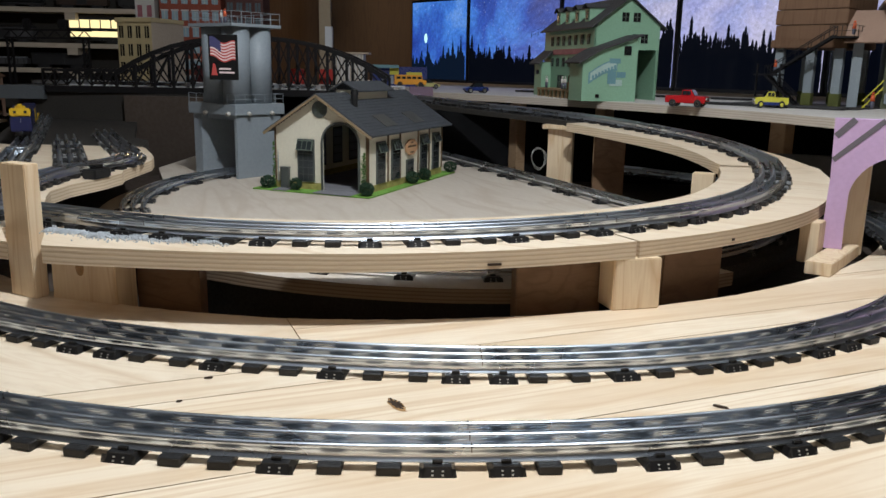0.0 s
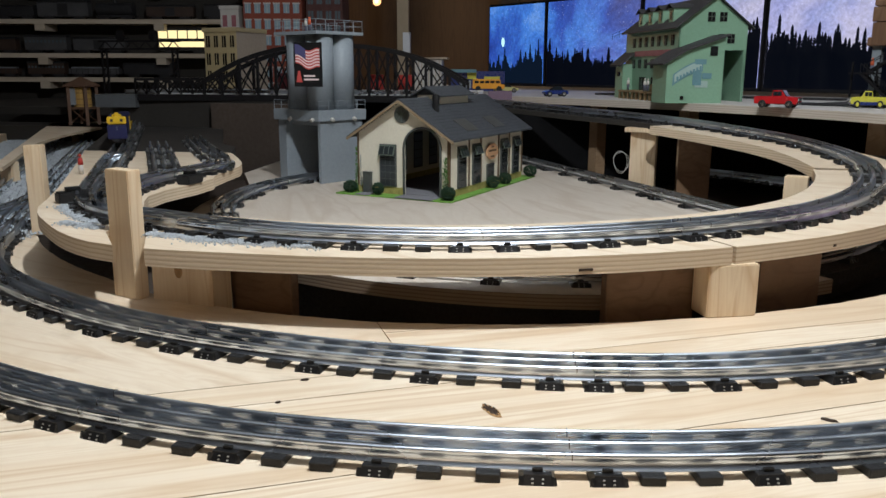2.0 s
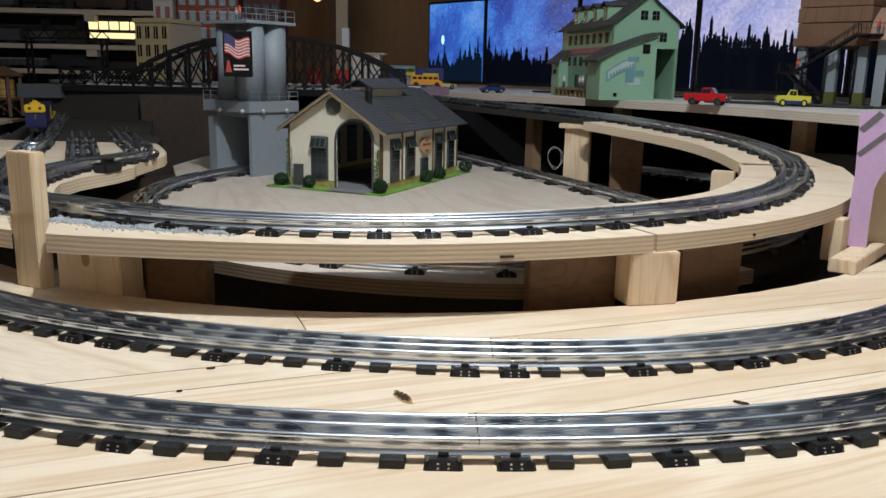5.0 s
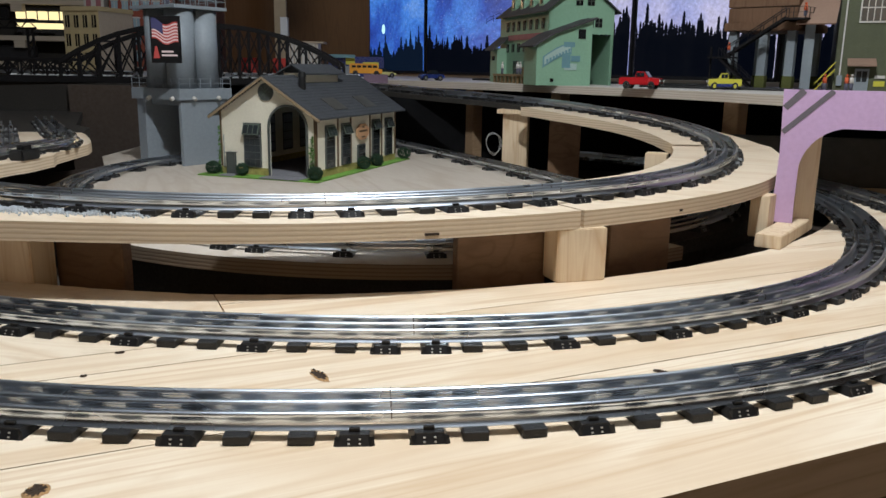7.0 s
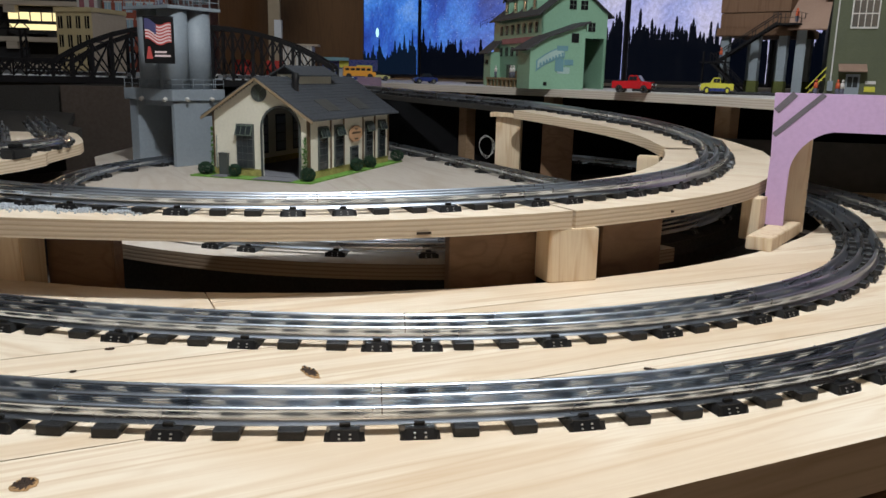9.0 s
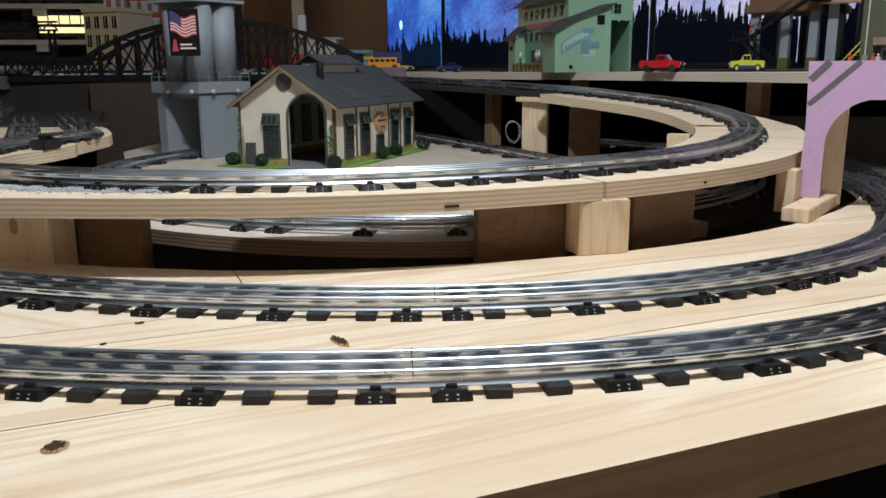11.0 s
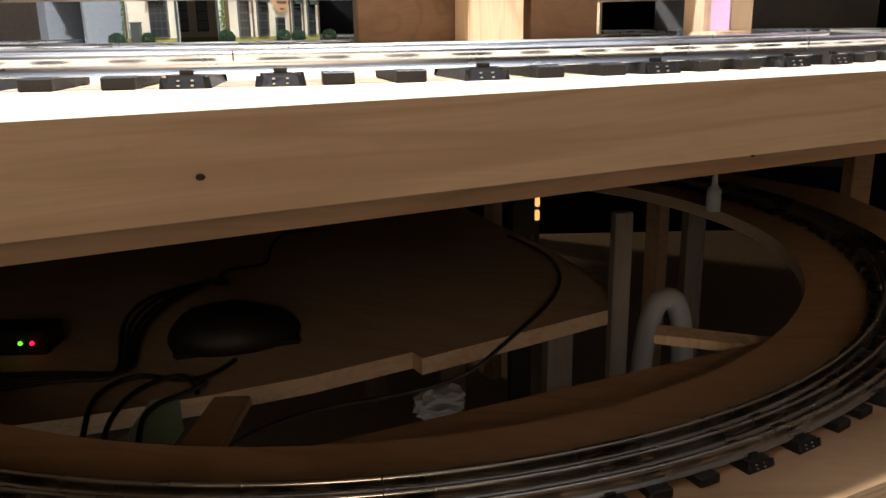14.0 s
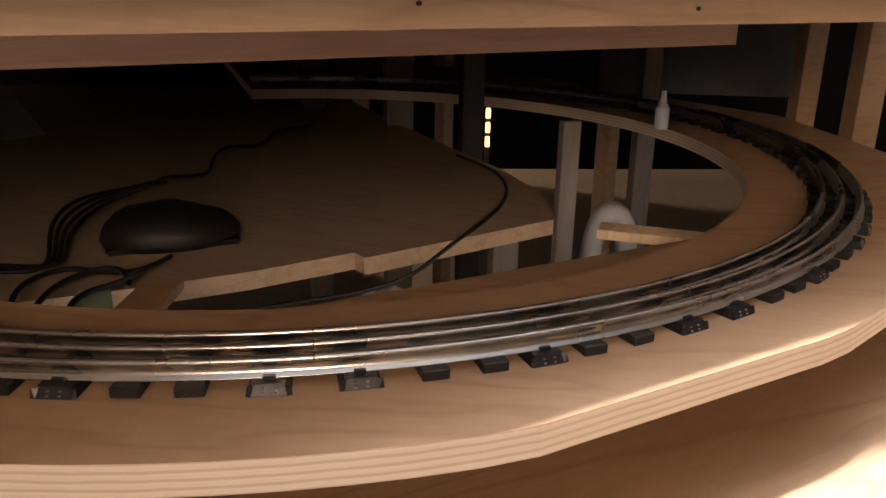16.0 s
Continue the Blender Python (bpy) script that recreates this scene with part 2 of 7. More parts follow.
M["knot_rim"] = plain("torn_knot_rim", (0.46, 0.27, 0.12), 0.8, 0, 0.5, 500, 0.8)
M["seam"] = plain("rail_seam", (0.16, 0.16, 0.17), 0.45, 0.8)
M["dull_tin"] = rolled("dull_tinplate", (0.56, 0.54, 0.50), 0.24)
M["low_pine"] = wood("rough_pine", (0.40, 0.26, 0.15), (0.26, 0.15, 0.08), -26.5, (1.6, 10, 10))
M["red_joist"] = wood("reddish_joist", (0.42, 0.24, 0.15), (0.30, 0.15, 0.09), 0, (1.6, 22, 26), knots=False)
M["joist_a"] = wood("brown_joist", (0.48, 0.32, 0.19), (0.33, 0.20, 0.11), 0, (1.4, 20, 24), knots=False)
M["shelf_edge"] = wood("shelf_sawn_edge", (0.46, 0.33, 0.21), (0.31, 0.20, 0.12), 25, (3, 18, 30), knots=False)
M["grey_post"] = wood("greyed_timber", (0.23, 0.20, 0.17), (0.15, 0.12, 0.10), 0, (22, 22, 1.4))
M["grey_panel"] = plain("grey_sheet", (0.085, 0.085, 0.08), 0.7, 0, 0.15, 8)
M["black_gloss"] = plain("black_rubber", (0.012, 0.012, 0.013), 0.45, 0, 0.2, 50)
M["white_plastic"] = plain("white_plastic", (0.70, 0.72, 0.74), 0.5, 0, 0.08, 30)
M["hose_grey"] = plain("grey_hose", (0.42, 0.43, 0.44), 0.5, 0, 0.1, 30)
M["wire"] = plain("pale_wire", (0.50, 0.50, 0.48), 0.5, 0, 0.1, 60)
M["clear"] = plain("cloudy_clear_plastic", (0.62, 0.68, 0.74), 0.15, 0, 0.05, 30)
M["green_paper"] = plain("green_paper", (0.50, 0.72, 0.55), 0.8, 0, 0.06, 30)
M["led_green"] = glow("green_led", (0.12, 0.9, 0.04), 0.7)
M["led_red"] = glow("red_led", (1.0, 0.01, 0.05), 1.2)
M["warm_glow"] = glow("warm_bulb_glow", (1.0, 0.50, 0.16), 0.5)
# Brown board wood, darkened further for the shade under the ring.
M["shade_board"] = wood("shaded_brown_board", (0.24, 0.145, 0.085), (0.15, 0.085, 0.045), 20, (2, 18, 18))
M["flat_white"] = plain("matt_white", (0.75, 0.76, 0.78), 0.7, 0, 0.05, 30)
M["grass"] = plain("green_flock", (0.20, 0.42, 0.07), 0.9, 0, 0.3, 300, 1.0)
M["path_grey"] = plain("grey_paving", (0.22, 0.22, 0.24), 0.85, 0, 0.15, 60)
M["ochre_stone"] = plain("ochre_stone", (0.42, 0.36, 0.12), 0.85, 0, 0.45, 420, 0.6)
M["window_grey"] = plain("grey_green_frame", (0.075, 0.085, 0.080), 0.6, 0, 0.15, 60)
M["sage"] = plain("sage_muntin", (0.105, 0.135, 0.105), 0.6, 0, 0.12, 60)
M["pane_dark"] = plain("dark_pane", (0.035, 0.042, 0.045), 0.12, 0, 0.2, 40, 0.0)
M["pane_light"] = plain("pale_pane", (0.30, 0.33, 0.36), 0.2, 0, 0.2, 40, 0.0)
M["brown_trim"] = plain("brown_trim", (0.12, 0.075, 0.035), 0.7, 0, 0.2, 60)
M["barge"] = plain("tan_barge", (0.30, 0.22, 0.13), 0.7, 0, 0.25, 60)
M["skylight"] = plain("dull_skylight", (0.074, 0.072, 0.066), 0.5, 0, 0.3, 200)
M["sign_tan"] = plain("tan_sign", (0.62, 0.36, 0.20), 0.6, 0, 0.1, 60)
M["bush"] = plain("bush_green", (0.035, 0.085, 0.045), 0.9, 0, 0.35, 200)
M["ivy"] = plain("ivy_green", (0.10, 0.24, 0.05), 0.9, 0, 0.35, 200)
M["red"] = plain("red_enamel", (0.50, 0.015, 0.02), 0.25, 0, 0.05, 20, 0.02)
M["chrome"] = plain("chrome", (0.75, 0.75, 0.77), 0.15, 1.0, 0.05, 20, 0.0)
M["tyre"] = plain("tyre_rubber", (0.015, 0.015, 0.016), 0.75, 0, 0.2, 90)
M["yellow"] = plain("yellow_enamel", (0.62, 0.58, 0.06), 0.35, 0, 0.06, 20, 0.02)
M["train_yellow"] = plain("train_yellow", (0.80, 0.50, 0.02), 0.4, 0, 0.06, 20, 0.05)
M["train_blue"] = plain("train_blue", (0.010, 0.014, 0.08), 0.4, 0, 0.08, 20, 0.05)
M["navy"] = plain("navy_enamel", (0.012, 0.03, 0.17), 0.3, 0, 0.06, 20, 0.02)
M["bus_orange"] = plain("bus_orange", (0.80, 0.34, 0.02), 0.4, 0, 0.06, 20, 0.02)
M["cream_car"] = plain("pale_yellow_car", (0.55, 0.52, 0.22), 0.35, 0, 0.06, 20, 0.02)
M["glass_dark"] = plain("tinted_glass", (0.02, 0.025, 0.03), 0.08, 0, 0.1, 20, 0.0)
M["mint_dark"] = plain("inner_mint", (0.225, 0.400, 0.275), 0.6, 0, 0.08, 25)
M["factory_roof"] = plain("charcoal_roof", (0.045, 0.045, 0.048), 0.75, 0, 0.25, 60, 0.5)
M["window_black"] = plain("window_black", (0.014, 0.015, 0.016), 0.2, 0, 0.2, 60)
M["faded_red"] = plain("faded_red_sign", (0.34, 0.12, 0.14), 0.7, 0, 0.25, 120)
M["sign_blue"] = plain("sign_blue", (0.13, 0.27, 0.31), 0.6, 0, 0.15, 60)
M["sign_pale"] = plain("sign_pale", (0.36, 0.49, 0.46), 0.6, 0, 0.15, 60)
M["dock_wood"] = plain("dock_timber", (0.26, 0.18, 0.09), 0.75, 0, 0.25, 80)
M["figure_orange"] = plain("figure_orange", (0.70, 0.12, 0.04), 0.6, 0, 0.1, 60)
M["figure_white"] = plain("figure_white", (0.70, 0.66, 0.62), 0.6, 0, 0.1, 60)
M["figure_legs"] = plain("figure_legs", (0.10, 0.10, 0.14), 0.6, 0, 0.1, 60)
M["lamp_glass"] = plain("headlamp_glass", (0.75, 0.75, 0.72), 0.15, 0, 0.05, 60)
M["figure_red"] = plain("figure_red", (0.45, 0.03, 0.02), 0.6, 0, 0.1, 60)
M["tower_brown"] = wood("tower_boards", (0.17, 0.095, 0.055), (0.10, 0.05, 0.025), 0, (18, 18, 1.5), 0.7, knots=False)
M["tower_grey"] = plain("tower_grey_leg", (0.26, 0.30, 0.33), 0.6, 0, 0.12, 40)
M["girder"] = plain("dark_grey_girder", (0.10, 0.11, 0.12), 0.6, 0, 0.12, 40)
M["moss"] = plain("mossy_footing", (0.085, 0.095, 0.020), 0.85, 0, 0.3, 90)
M["chute"] = plain("pale_brown_chute", (0.34, 0.22, 0.16), 0.7, 0, 0.15, 50)
M["olive"] = plain("dark_olive_boards", (0.085, 0.095, 0.045), 0.7, 0, 0.2, 50)
M["screen_frame"] = plain("black_bezel", (0.010, 0.010, 0.011), 0.35, 0, 0.1, 30)
M["tan_stone"] = plain("tan_masonry", (0.50, 0.40, 0.22), 0.75, 0, 0.12, 40)
M["tan_side"] = plain("tan_side_wall", (0.46, 0.38, 0.29), 0.75, 0, 0.08, 20)
M["brick_red"] = plain("red_brickwork", (0.30, 0.07, 0.04), 0.8, 0, 0.25, 160, 0.4)
M["blue_glass"] = plain("bluish_glass", (0.35, 0.48, 0.55), 0.2, 0, 0.15, 60)
M["white_trim"] = plain("white_trim", (0.60, 0.58, 0.54), 0.6, 0, 0.1, 50)
M["shelf_board"] = wood("tan_shelf_edge", (0.58, 0.50, 0.40), (0.42, 0.34, 0.25), 0, (1.2, 18, 30), knots=False)
M["car_black"] = plain("black_rolling_stock", (0.026, 0.026, 0.029), 0.45, 0, 0.3, 40)
M["carriage_lit"] = glow("lit_carriage_windows", (1.0, 0.84, 0.42), 1.25)
M["stock_grey"] = plain("worn_grey_stock", (0.075, 0.075, 0.080), 0.5, 0, 0.35, 60)
M["stock_brown"] = plain("worn_brown_stock", (0.050, 0.030, 0.022), 0.55, 0, 0.35, 60)
M["maroon"] = plain("maroon_stock", (0.12, 0.02, 0.025), 0.5, 0, 0.2, 40)
M["tank_yellow"] = plain("tank_yellow", (0.50, 0.30, 0.08), 0.5, 0, 0.15, 40)
M["tank_roof"] = plain("tank_roof", (0.14, 0.075, 0.045), 0.7, 0, 0.2, 40)
M["gravel"] = plain("grey_gravel", (0.50, 0.54, 0.58), 0.85, 0, 0.35, 500, 0.4)
M["ballast"] = plain("dark_ballast", (0.24, 0.26, 0.29), 0.9, 0, 0.5, 700, 0.5)
M["bulb"] = glow("bulb_glass", (1.0, 0.52, 0.20), 1.9)
M["rivet"] = plain("bright_rivet", (0.60, 0.60, 0.60), 0.42, 1.0, 0.05, 30, 0.0)
M["flag_red"] = glow("flag_red", (0.70, 0.10, 0.09), 0.42)
M["flag_white"] = glow("flag_white", (0.95, 0.76, 0.76), 0.50)
M["flag_blue"] = glow("flag_blue", (0.09, 0.09, 0.24), 0.4)
M["board_black"] = plain("billboard_black", (0.012, 0.012, 0.013), 0.4, 0, 0.1, 30)
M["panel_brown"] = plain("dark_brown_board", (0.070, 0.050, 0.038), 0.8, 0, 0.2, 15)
M["dull_foam"] = plain("dull_purple_foam", (0.20, 0.13, 0.18), 0.8, 0, 0.1, 40)
M["brick_shade"] = plain("shaded_brickwork", (0.10, 0.04, 0.035), 0.8, 0, 0.25, 160, 0.4)
M["glass_dim"] = plain("dim_glass", (0.12, 0.15, 0.17), 0.25, 0, 0.2, 60)
M["column"] = plain("beige_column_paint", (0.36, 0.28, 0.18), 0.6, 0, 0.12, 10)
M["bridge"] = plain("black_bridge_steel", (0.008, 0.007, 0.008), 0.62, 0, 0.3, 40, 0.15, 0.25)


# ---- building helpers ----
def mesh_ob(name, bm, material, parent=None, label="", smooth=False):
    me = bpy.data.meshes.new(name)
    bm.normal_update()
    bm.to_mesh(me)
    bm.free()
    for mm in material if isinstance(material, (list, tuple)) else [material]:
        me.materials.append(mm)
    if smooth:
        for p in me.polygons:
            p.use_smooth = True
    ob = new(name, me)
    if parent:
        ob.parent = parent
    if label:
        ob["label"] = label
    return ob


def part(name, bm, material, parent, label="", smooth=False):
    return mesh_ob(name, bm, material, parent, label, smooth)


def pieces(name, bm, material, parent, label=""):
    """Each loose piece of a bmesh becomes a part of its own."""
    seen, made = set(), []
    for v0 in list(bm.verts):
        if v0 in seen:
            continue
        group, stack = [], [v0]
        seen.add(v0)
        while stack:
            v = stack.pop()
            group.append(v)
            for e in v.link_edges:
                w = e.other_vert(v)
                if w not in seen:
                    seen.add(w)
                    stack.append(w)
        out = bmesh.new()
        twin = {v: out.verts.new(v.co) for v in group}
        for f in {f for v in group for f in v.link_faces}:
            g = out.faces.new([twin[v] for v in f.verts])
            g.material_index = f.material_index
        made.append(part(name, out, material, parent, label))
    bm.free()
    return made


def empty(name, m=None):
    ob = new(name)
    ob.empty_display_size = 0.02
    if m is not None:
        ob.matrix_world = m
    return ob


def box(bm, x0, y0, z0, x1, y1, z1, m=None):
    vs = [Vector((x, y, z)) for z in (z0, z1) for y in (y0, y1) for x in (x0, x1)]
    if m is not None:
        vs = [m @ v for v in vs]
    v = [bm.verts.new(p) for p in vs]
    for f in ((0, 2, 3, 1), (4, 5, 7, 6), (0, 1, 5, 4), (2, 6, 7, 3), (0, 4, 6, 2), (1, 3, 7, 5)):
        bm.faces.new([v[i] for i in f])
    return v


def boxes(*rows, m=None, bevel=0.0):
    bm = bmesh.new()
    for r in rows:
        box(bm, *r, m=m)
    if bevel:
        bmesh.ops.bevel(bm, geom=list(bm.edges), offset=bevel, segments=2, affect="EDGES", clamp_overlap=True)
    return bm


def bar(bm, a, b, w, h=None):
    """A straight bar of rectangular section from a to b."""
    a, b = Vector(a), Vector(b)
    d = b - a
    q = d.to_track_quat("X", "Z").to_matrix().to_4x4()
    h = h or w
    box(bm, 0, -w / 2, -h / 2, d.length, w / 2, h / 2, Matrix.Translation(a) @ q)


def tube(bm, a, b, r, n=10, r2=None):
    a, b = Vector(a), Vector(b)
    d = b - a
    q = d.to_track_quat("Z", "X").to_matrix().to_4x4()
    bmesh.ops.create_cone(bm, cap_ends=True, segments=n, radius1=r, radius2=r if r2 is None else r2, depth=d.length,
                          matrix=Matrix.Translation((a + b) / 2) @ q)


def slab(outline, z0, z1, bevel=0.0):
    """A flat board of the given outline (anticlockwise): face 0 material on top and below, 1 on the edge."""
    bm = bmesh.new()
    lo = [bm.verts.new((x, y, z0)) for x, y in outline]
    hi = [bm.verts.new((x, y, z1)) for x, y in outline]
    n = len(outline)
    for a, b, c in tessellate_polygon([[Vector((x, y, 0)) for x, y in outline]]):
        up = (Vector(outline[b]) - Vector(outline[a])).cross(Vector(outline[c]) - Vector(outline[a])) > 0
        p = (a, b, c) if up else (a, c, b)
        bm.faces.new([hi[q] for q in p])
        bm.faces.new([lo[q] for q in p[::-1]])
    for i in range(n):
        f = bm.faces.new((lo[i], lo[(i + 1) % n], hi[(i + 1) % n], hi[i]))
        f.material_index = 1
    return bm


def band(inner, outer, zs_in, zs_out, thick):
    """A ribbon board between two lines of equal length, with its own height at each step."""
    bm = bmesh.new()
    n = len(inner)
    ti = [bm.verts.new((*p, z)) for p, z in zip(inner, zs_in)]
    to = [bm.verts.new((*p, z)) for p, z in zip(outer, zs_out)]
    bi = [bm.verts.new((*p, z - thick)) for p, z in zip(inner, zs_in)]
    bo = [bm.verts.new((*p, z - thick)) for p, z in zip(outer, zs_out)]
    for i in range(n - 1):
        bm.faces.new((ti[i], to[i], to[i + 1], ti[i + 1]))
        bm.faces.new((bi[i], bi[i + 1], bo[i + 1], bo[i]))
        for a, b in ((to, bo), (bi, ti)):
            f = bm.faces.new((a[i], b[i], b[i + 1], a[i + 1]))
            f.material_index = 1
    for i in (0, n - 1):
        f = bm.faces.new((ti[i], bi[i], bo[i], to[i]))
        f.material_index = 1
    bmesh.ops.recalc_face_normals(bm, faces=list(bm.faces))
    return bm


def arc(c, r, a0, a1, n=48):
    return [(c[0] + r * math.cos(radians(a0 + (a1 - a0) * i / n)), c[1] + r * math.sin(radians(a0 + (a1 - a0) * i / n))) for i in range(n + 1)]


# ---- the room ----
FLOOR = -0.95
tagged(mesh_ob("floor", boxes((-4.2, -2.6, FLOOR - 0.1, 3.4, 6.4, FLOOR)), M["concrete"]), "grey concrete basement floor in shadow", "floor", kind="structure")
tagged(mesh_ob("ceiling", boxes((-4.2, -2.6, 1.9, 3.4, 6.4, 2.0)), M["ceiling_bounce"]), "unseen basement ceiling, grey to bounce lamp light", "ceiling", kind="structure")
for nm, r in (("wall_north", (-4.2, 6.2, FLOOR, 3.4, 6.4, 1.9)), ("wall_south", (-4.2, -2.6, FLOOR, 3.4, -2.4, 1.9)),
              ("wall_west", (-4.2, -2.4, FLOOR, -4.0, 6.2, 1.9)), ("wall_east", (3.2, -2.4, FLOOR, 3.4, 6.2, 1.9))):
    tagged(mesh_ob(nm, boxes(r), M["wall"]), "dark brown timber panelled basement wall", "wall", kind="structure")

# ---- outer deck: boards that run along the front edge, a plywood sheet behind them ----
DIR, NOR = Vector((0.8949, 0.4462, 0)), Vector((-0.4462, 0.8949, 0))


def uv(u, v):
    p = DIR * u + NOR * v
    return (p.x, p.y)


def deck_inner(a):
    r = 1.011 - 0.018 * max(0.0, min(1.0, (-88 - a) / 14)) - 0.036 * max(0.0, min(1.0, (-102 - a) / 9)) - 0.052 * max(0.0, min(1.0, (-111 - a) / 21))
    r += 0.0011 * noise.noise(Vector((a * 3.1, 0.3, 0))) + 0.0012 * noise.noise(Vector((a * 0.9, 2.3, 0)))
    return (-0.10 + r * math.cos(radians(a)), 1.922 + r * math.sin(radians(a)))


OUT_LINE = [(-3.1, 3.6), (-1.75, 1.30), (-1.15, 0.70), (-0.62, 0.42), uv(-0.02, 0.345), uv(1.15, 0.345), (1.12, 1.25), (1.22, 1.8), (1.10, 2.5)]
deck_outline = OUT_LINE + [(0.80, 2.45)] + [deck_inner(18 - 166 * i / 420) for i in range(421)] + [(-1.28, 1.95), (-2.25, 3.6)]


def cut(bm, point, normal):
    """Keeps the side that the normal points away from, and closes it."""
    geom = list(bm.verts) + list(bm.edges) + list(bm.faces)
    bmesh.ops.bisect_plane(bm, geom=geom, plane_co=point, plane_no=normal, clear_outer=True)
    edges = [e for e in bm.edges if e.is_boundary]
    if edges:
        made = bmesh.ops.holes_fill(bm, edges=edges, sides=0)["faces"]
        for f in made:
            f.material_index = 1


deck = empty("table_deck")
tagged(deck, "bare pine boards of the outer layout table", "table", kind="structure")
GAP = 0.0006
for v0, v1, u0, u1, mt in ((0.0, 0.515, None, None, "deck"), (0.515, 0.652, None, None, "deck"), (0.652, 0.697, None, None, "deck"),
                           (0.697, 9, None, 0.36, "ply_top"), (0.697, 0.80, 0.36, None, "deck"), (0.80, 9, 0.36, None, "deck")):
    bm = slab(deck_outline, -0.0397, 0.0)
    if v0 > 0:
        cut(bm, NOR * (v0 + GAP), -NOR)
    if v1 < 9:
        cut(bm, NOR * (v1 - GAP), NOR)
    if u0 is not None:
        cut(bm, DIR * (u0 + GAP), -DIR)
    if u1 is not None:
        cut(bm, DIR * (u1 - GAP), DIR)
    part("plank" if mt == "deck" else "plywood_sheet", bm, [M[mt], M["fascia"] if mt == "deck" else M["ply_edge"]], deck)
for x, y, r, st, yaw in ((0.096, 0.703, 0.0052, 2.7, -54), (-0.024, 0.525, 0.0078, 0.9, 20), (-0.072, 0.738, 0.0022, 1.7, 26), (0.357, 0.732, 0.0026, 2.4, -20), (-0.077, 0.687, 0.0016, 1.5, 26),
                         (0.171, 0.851, 0.0024, 2.0, 26), (0.36, 0.872, 0.0022, 1.8, 26), (0.263, 0.80, 0.0022, 2.6, 30)):
    rk = random.Random(int(x * 1000) + 500)
    bm = bmesh.new()
    rings = []
    n = 34
    lump = [rk.uniform(0.86, 1.14) for _ in range(n)]
    for size, z, rag in ((1.0, 0.0003, 0.05), (0.80, 0.0011, 0.12), (0.62, 0.0008, 0.16), (0.30, 0.0005, 0.3)):
        row = []
        for i in range(n):
            a = 2 * math.pi * i / n
            q = (0.5 * lump[i] + 0.5 * lump[(i + 1) % n]) * size * rk.uniform(1 - rag, 1 + rag)
            row.append(bm.verts.new((r * st * q * math.cos(a), r * q * math.sin(a), z * rk.uniform(0.6, 1.5))))
        rings.append(row)
    for k in range(3):
        for i in range(n):
            f = bm.faces.new((rings[k][i], rings[k][(i + 1) % n], rings[k + 1][(i + 1) % n], rings[k + 1][i]))
            f.material_index = 1 if r > 0.003 and (k == 0 or (k == 1 and rk.random() < 0.35)) else 0
    bm.faces.new(rings[3])
    part("knot", bm, [M["knot"], M["knot_rim"]], deck, "dark split pine knot").matrix_world = pose(x, y, 0, 0, 0, yaw)

# ---- inner deck ----
IZ = -0.001
IC, IR = (0.07, 1.74), 0.682
inner_line = arc(IC, IR, -190, -52, 60) + arc(IC, 0.576, -52, -29, 16) + [(0.44, 1.80), (0.27, 2.11), (0.02, 2.58), (-0.05, 2.7), (-0.75, 2.7), (-0.72, 2.1)]
tagged(mesh_ob("inner_deck", slab(inner_line, IZ - 0.019, IZ), [M["inner_ply"], M["shaded_edge"]]), "pale birch plywood inner deck under the engine house", "table", kind="structure")
# Right end of the inner deck, coloured dark for the ring's shade.
tagged(mesh_ob("inner_ledge", band(arc(IC, 0.577, -51.8, 22, 30), arc(IC, 0.660, -51.8, 22, 30), [IZ] * 31, [IZ] * 31, 0.019), [M["dark"], M["dark"]]), "inner loop ledge, dark for the shade behind the ring", "ledge", kind="structure")
# This apron's black stands in for the unlit gap under the deck.
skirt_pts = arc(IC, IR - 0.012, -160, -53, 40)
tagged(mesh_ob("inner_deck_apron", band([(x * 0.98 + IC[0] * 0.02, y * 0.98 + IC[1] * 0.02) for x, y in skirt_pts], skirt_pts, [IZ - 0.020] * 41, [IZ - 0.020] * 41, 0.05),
               M["dark"]), "bent apron below the inner deck edge, black for the unlit gap", "apron", kind="structure")

# ---- raised ring and its island ----
GC = (-0.14, 1.78)
RZ = 0.079


def pt(r, a):
    return (GC[0] + r * math.cos(radians(a)), GC[1] + r * math.sin(radians(a)))


def spline(points, n=12):
    """A gentle curve in space through a few points."""
    out = []
    p = [Vector(q) for q in points]
    p = [p[0] * 2 - p[1]] + p + [p[-1] * 2 - p[-2]]
    for i in range(1, len(p) - 2):
        a, b, c, d = p[i - 1], p[i], p[i + 1], p[i + 2]
        for k in range(n):
            s = k / n
            out.append(0.5 * ((2 * b) + (c - a) * s + (2 * a - 5 * b + 4 * c - d) * s * s + (3 * b - a - 3 * c + d) * s ** 3))
    return out + [p[-2]]


# the raised track: from behind, along the far table, round the front and away to the left
RISE = spline([(-0.36, 2.86, 0.172), (-0.05, 2.52, 0.160), (0.12, 2.36, 0.1517), (0.27, 2.24, 0.1447), (0.40, 2.12, 0.1368), (0.525, 1.97, 0.1245), (0.592, 1.87, 0.1160), (0.638, 1.77, 0.1050), (0.663, 1.67, 0.0930)], 10)
FRONT = [Vector((*pt(0.812, a), RZ + 0.009 * max(0.0, (a + 34) / 21) ** 1.3)) for a in [-13 - 85 * i / 60 for i in range(61)]]
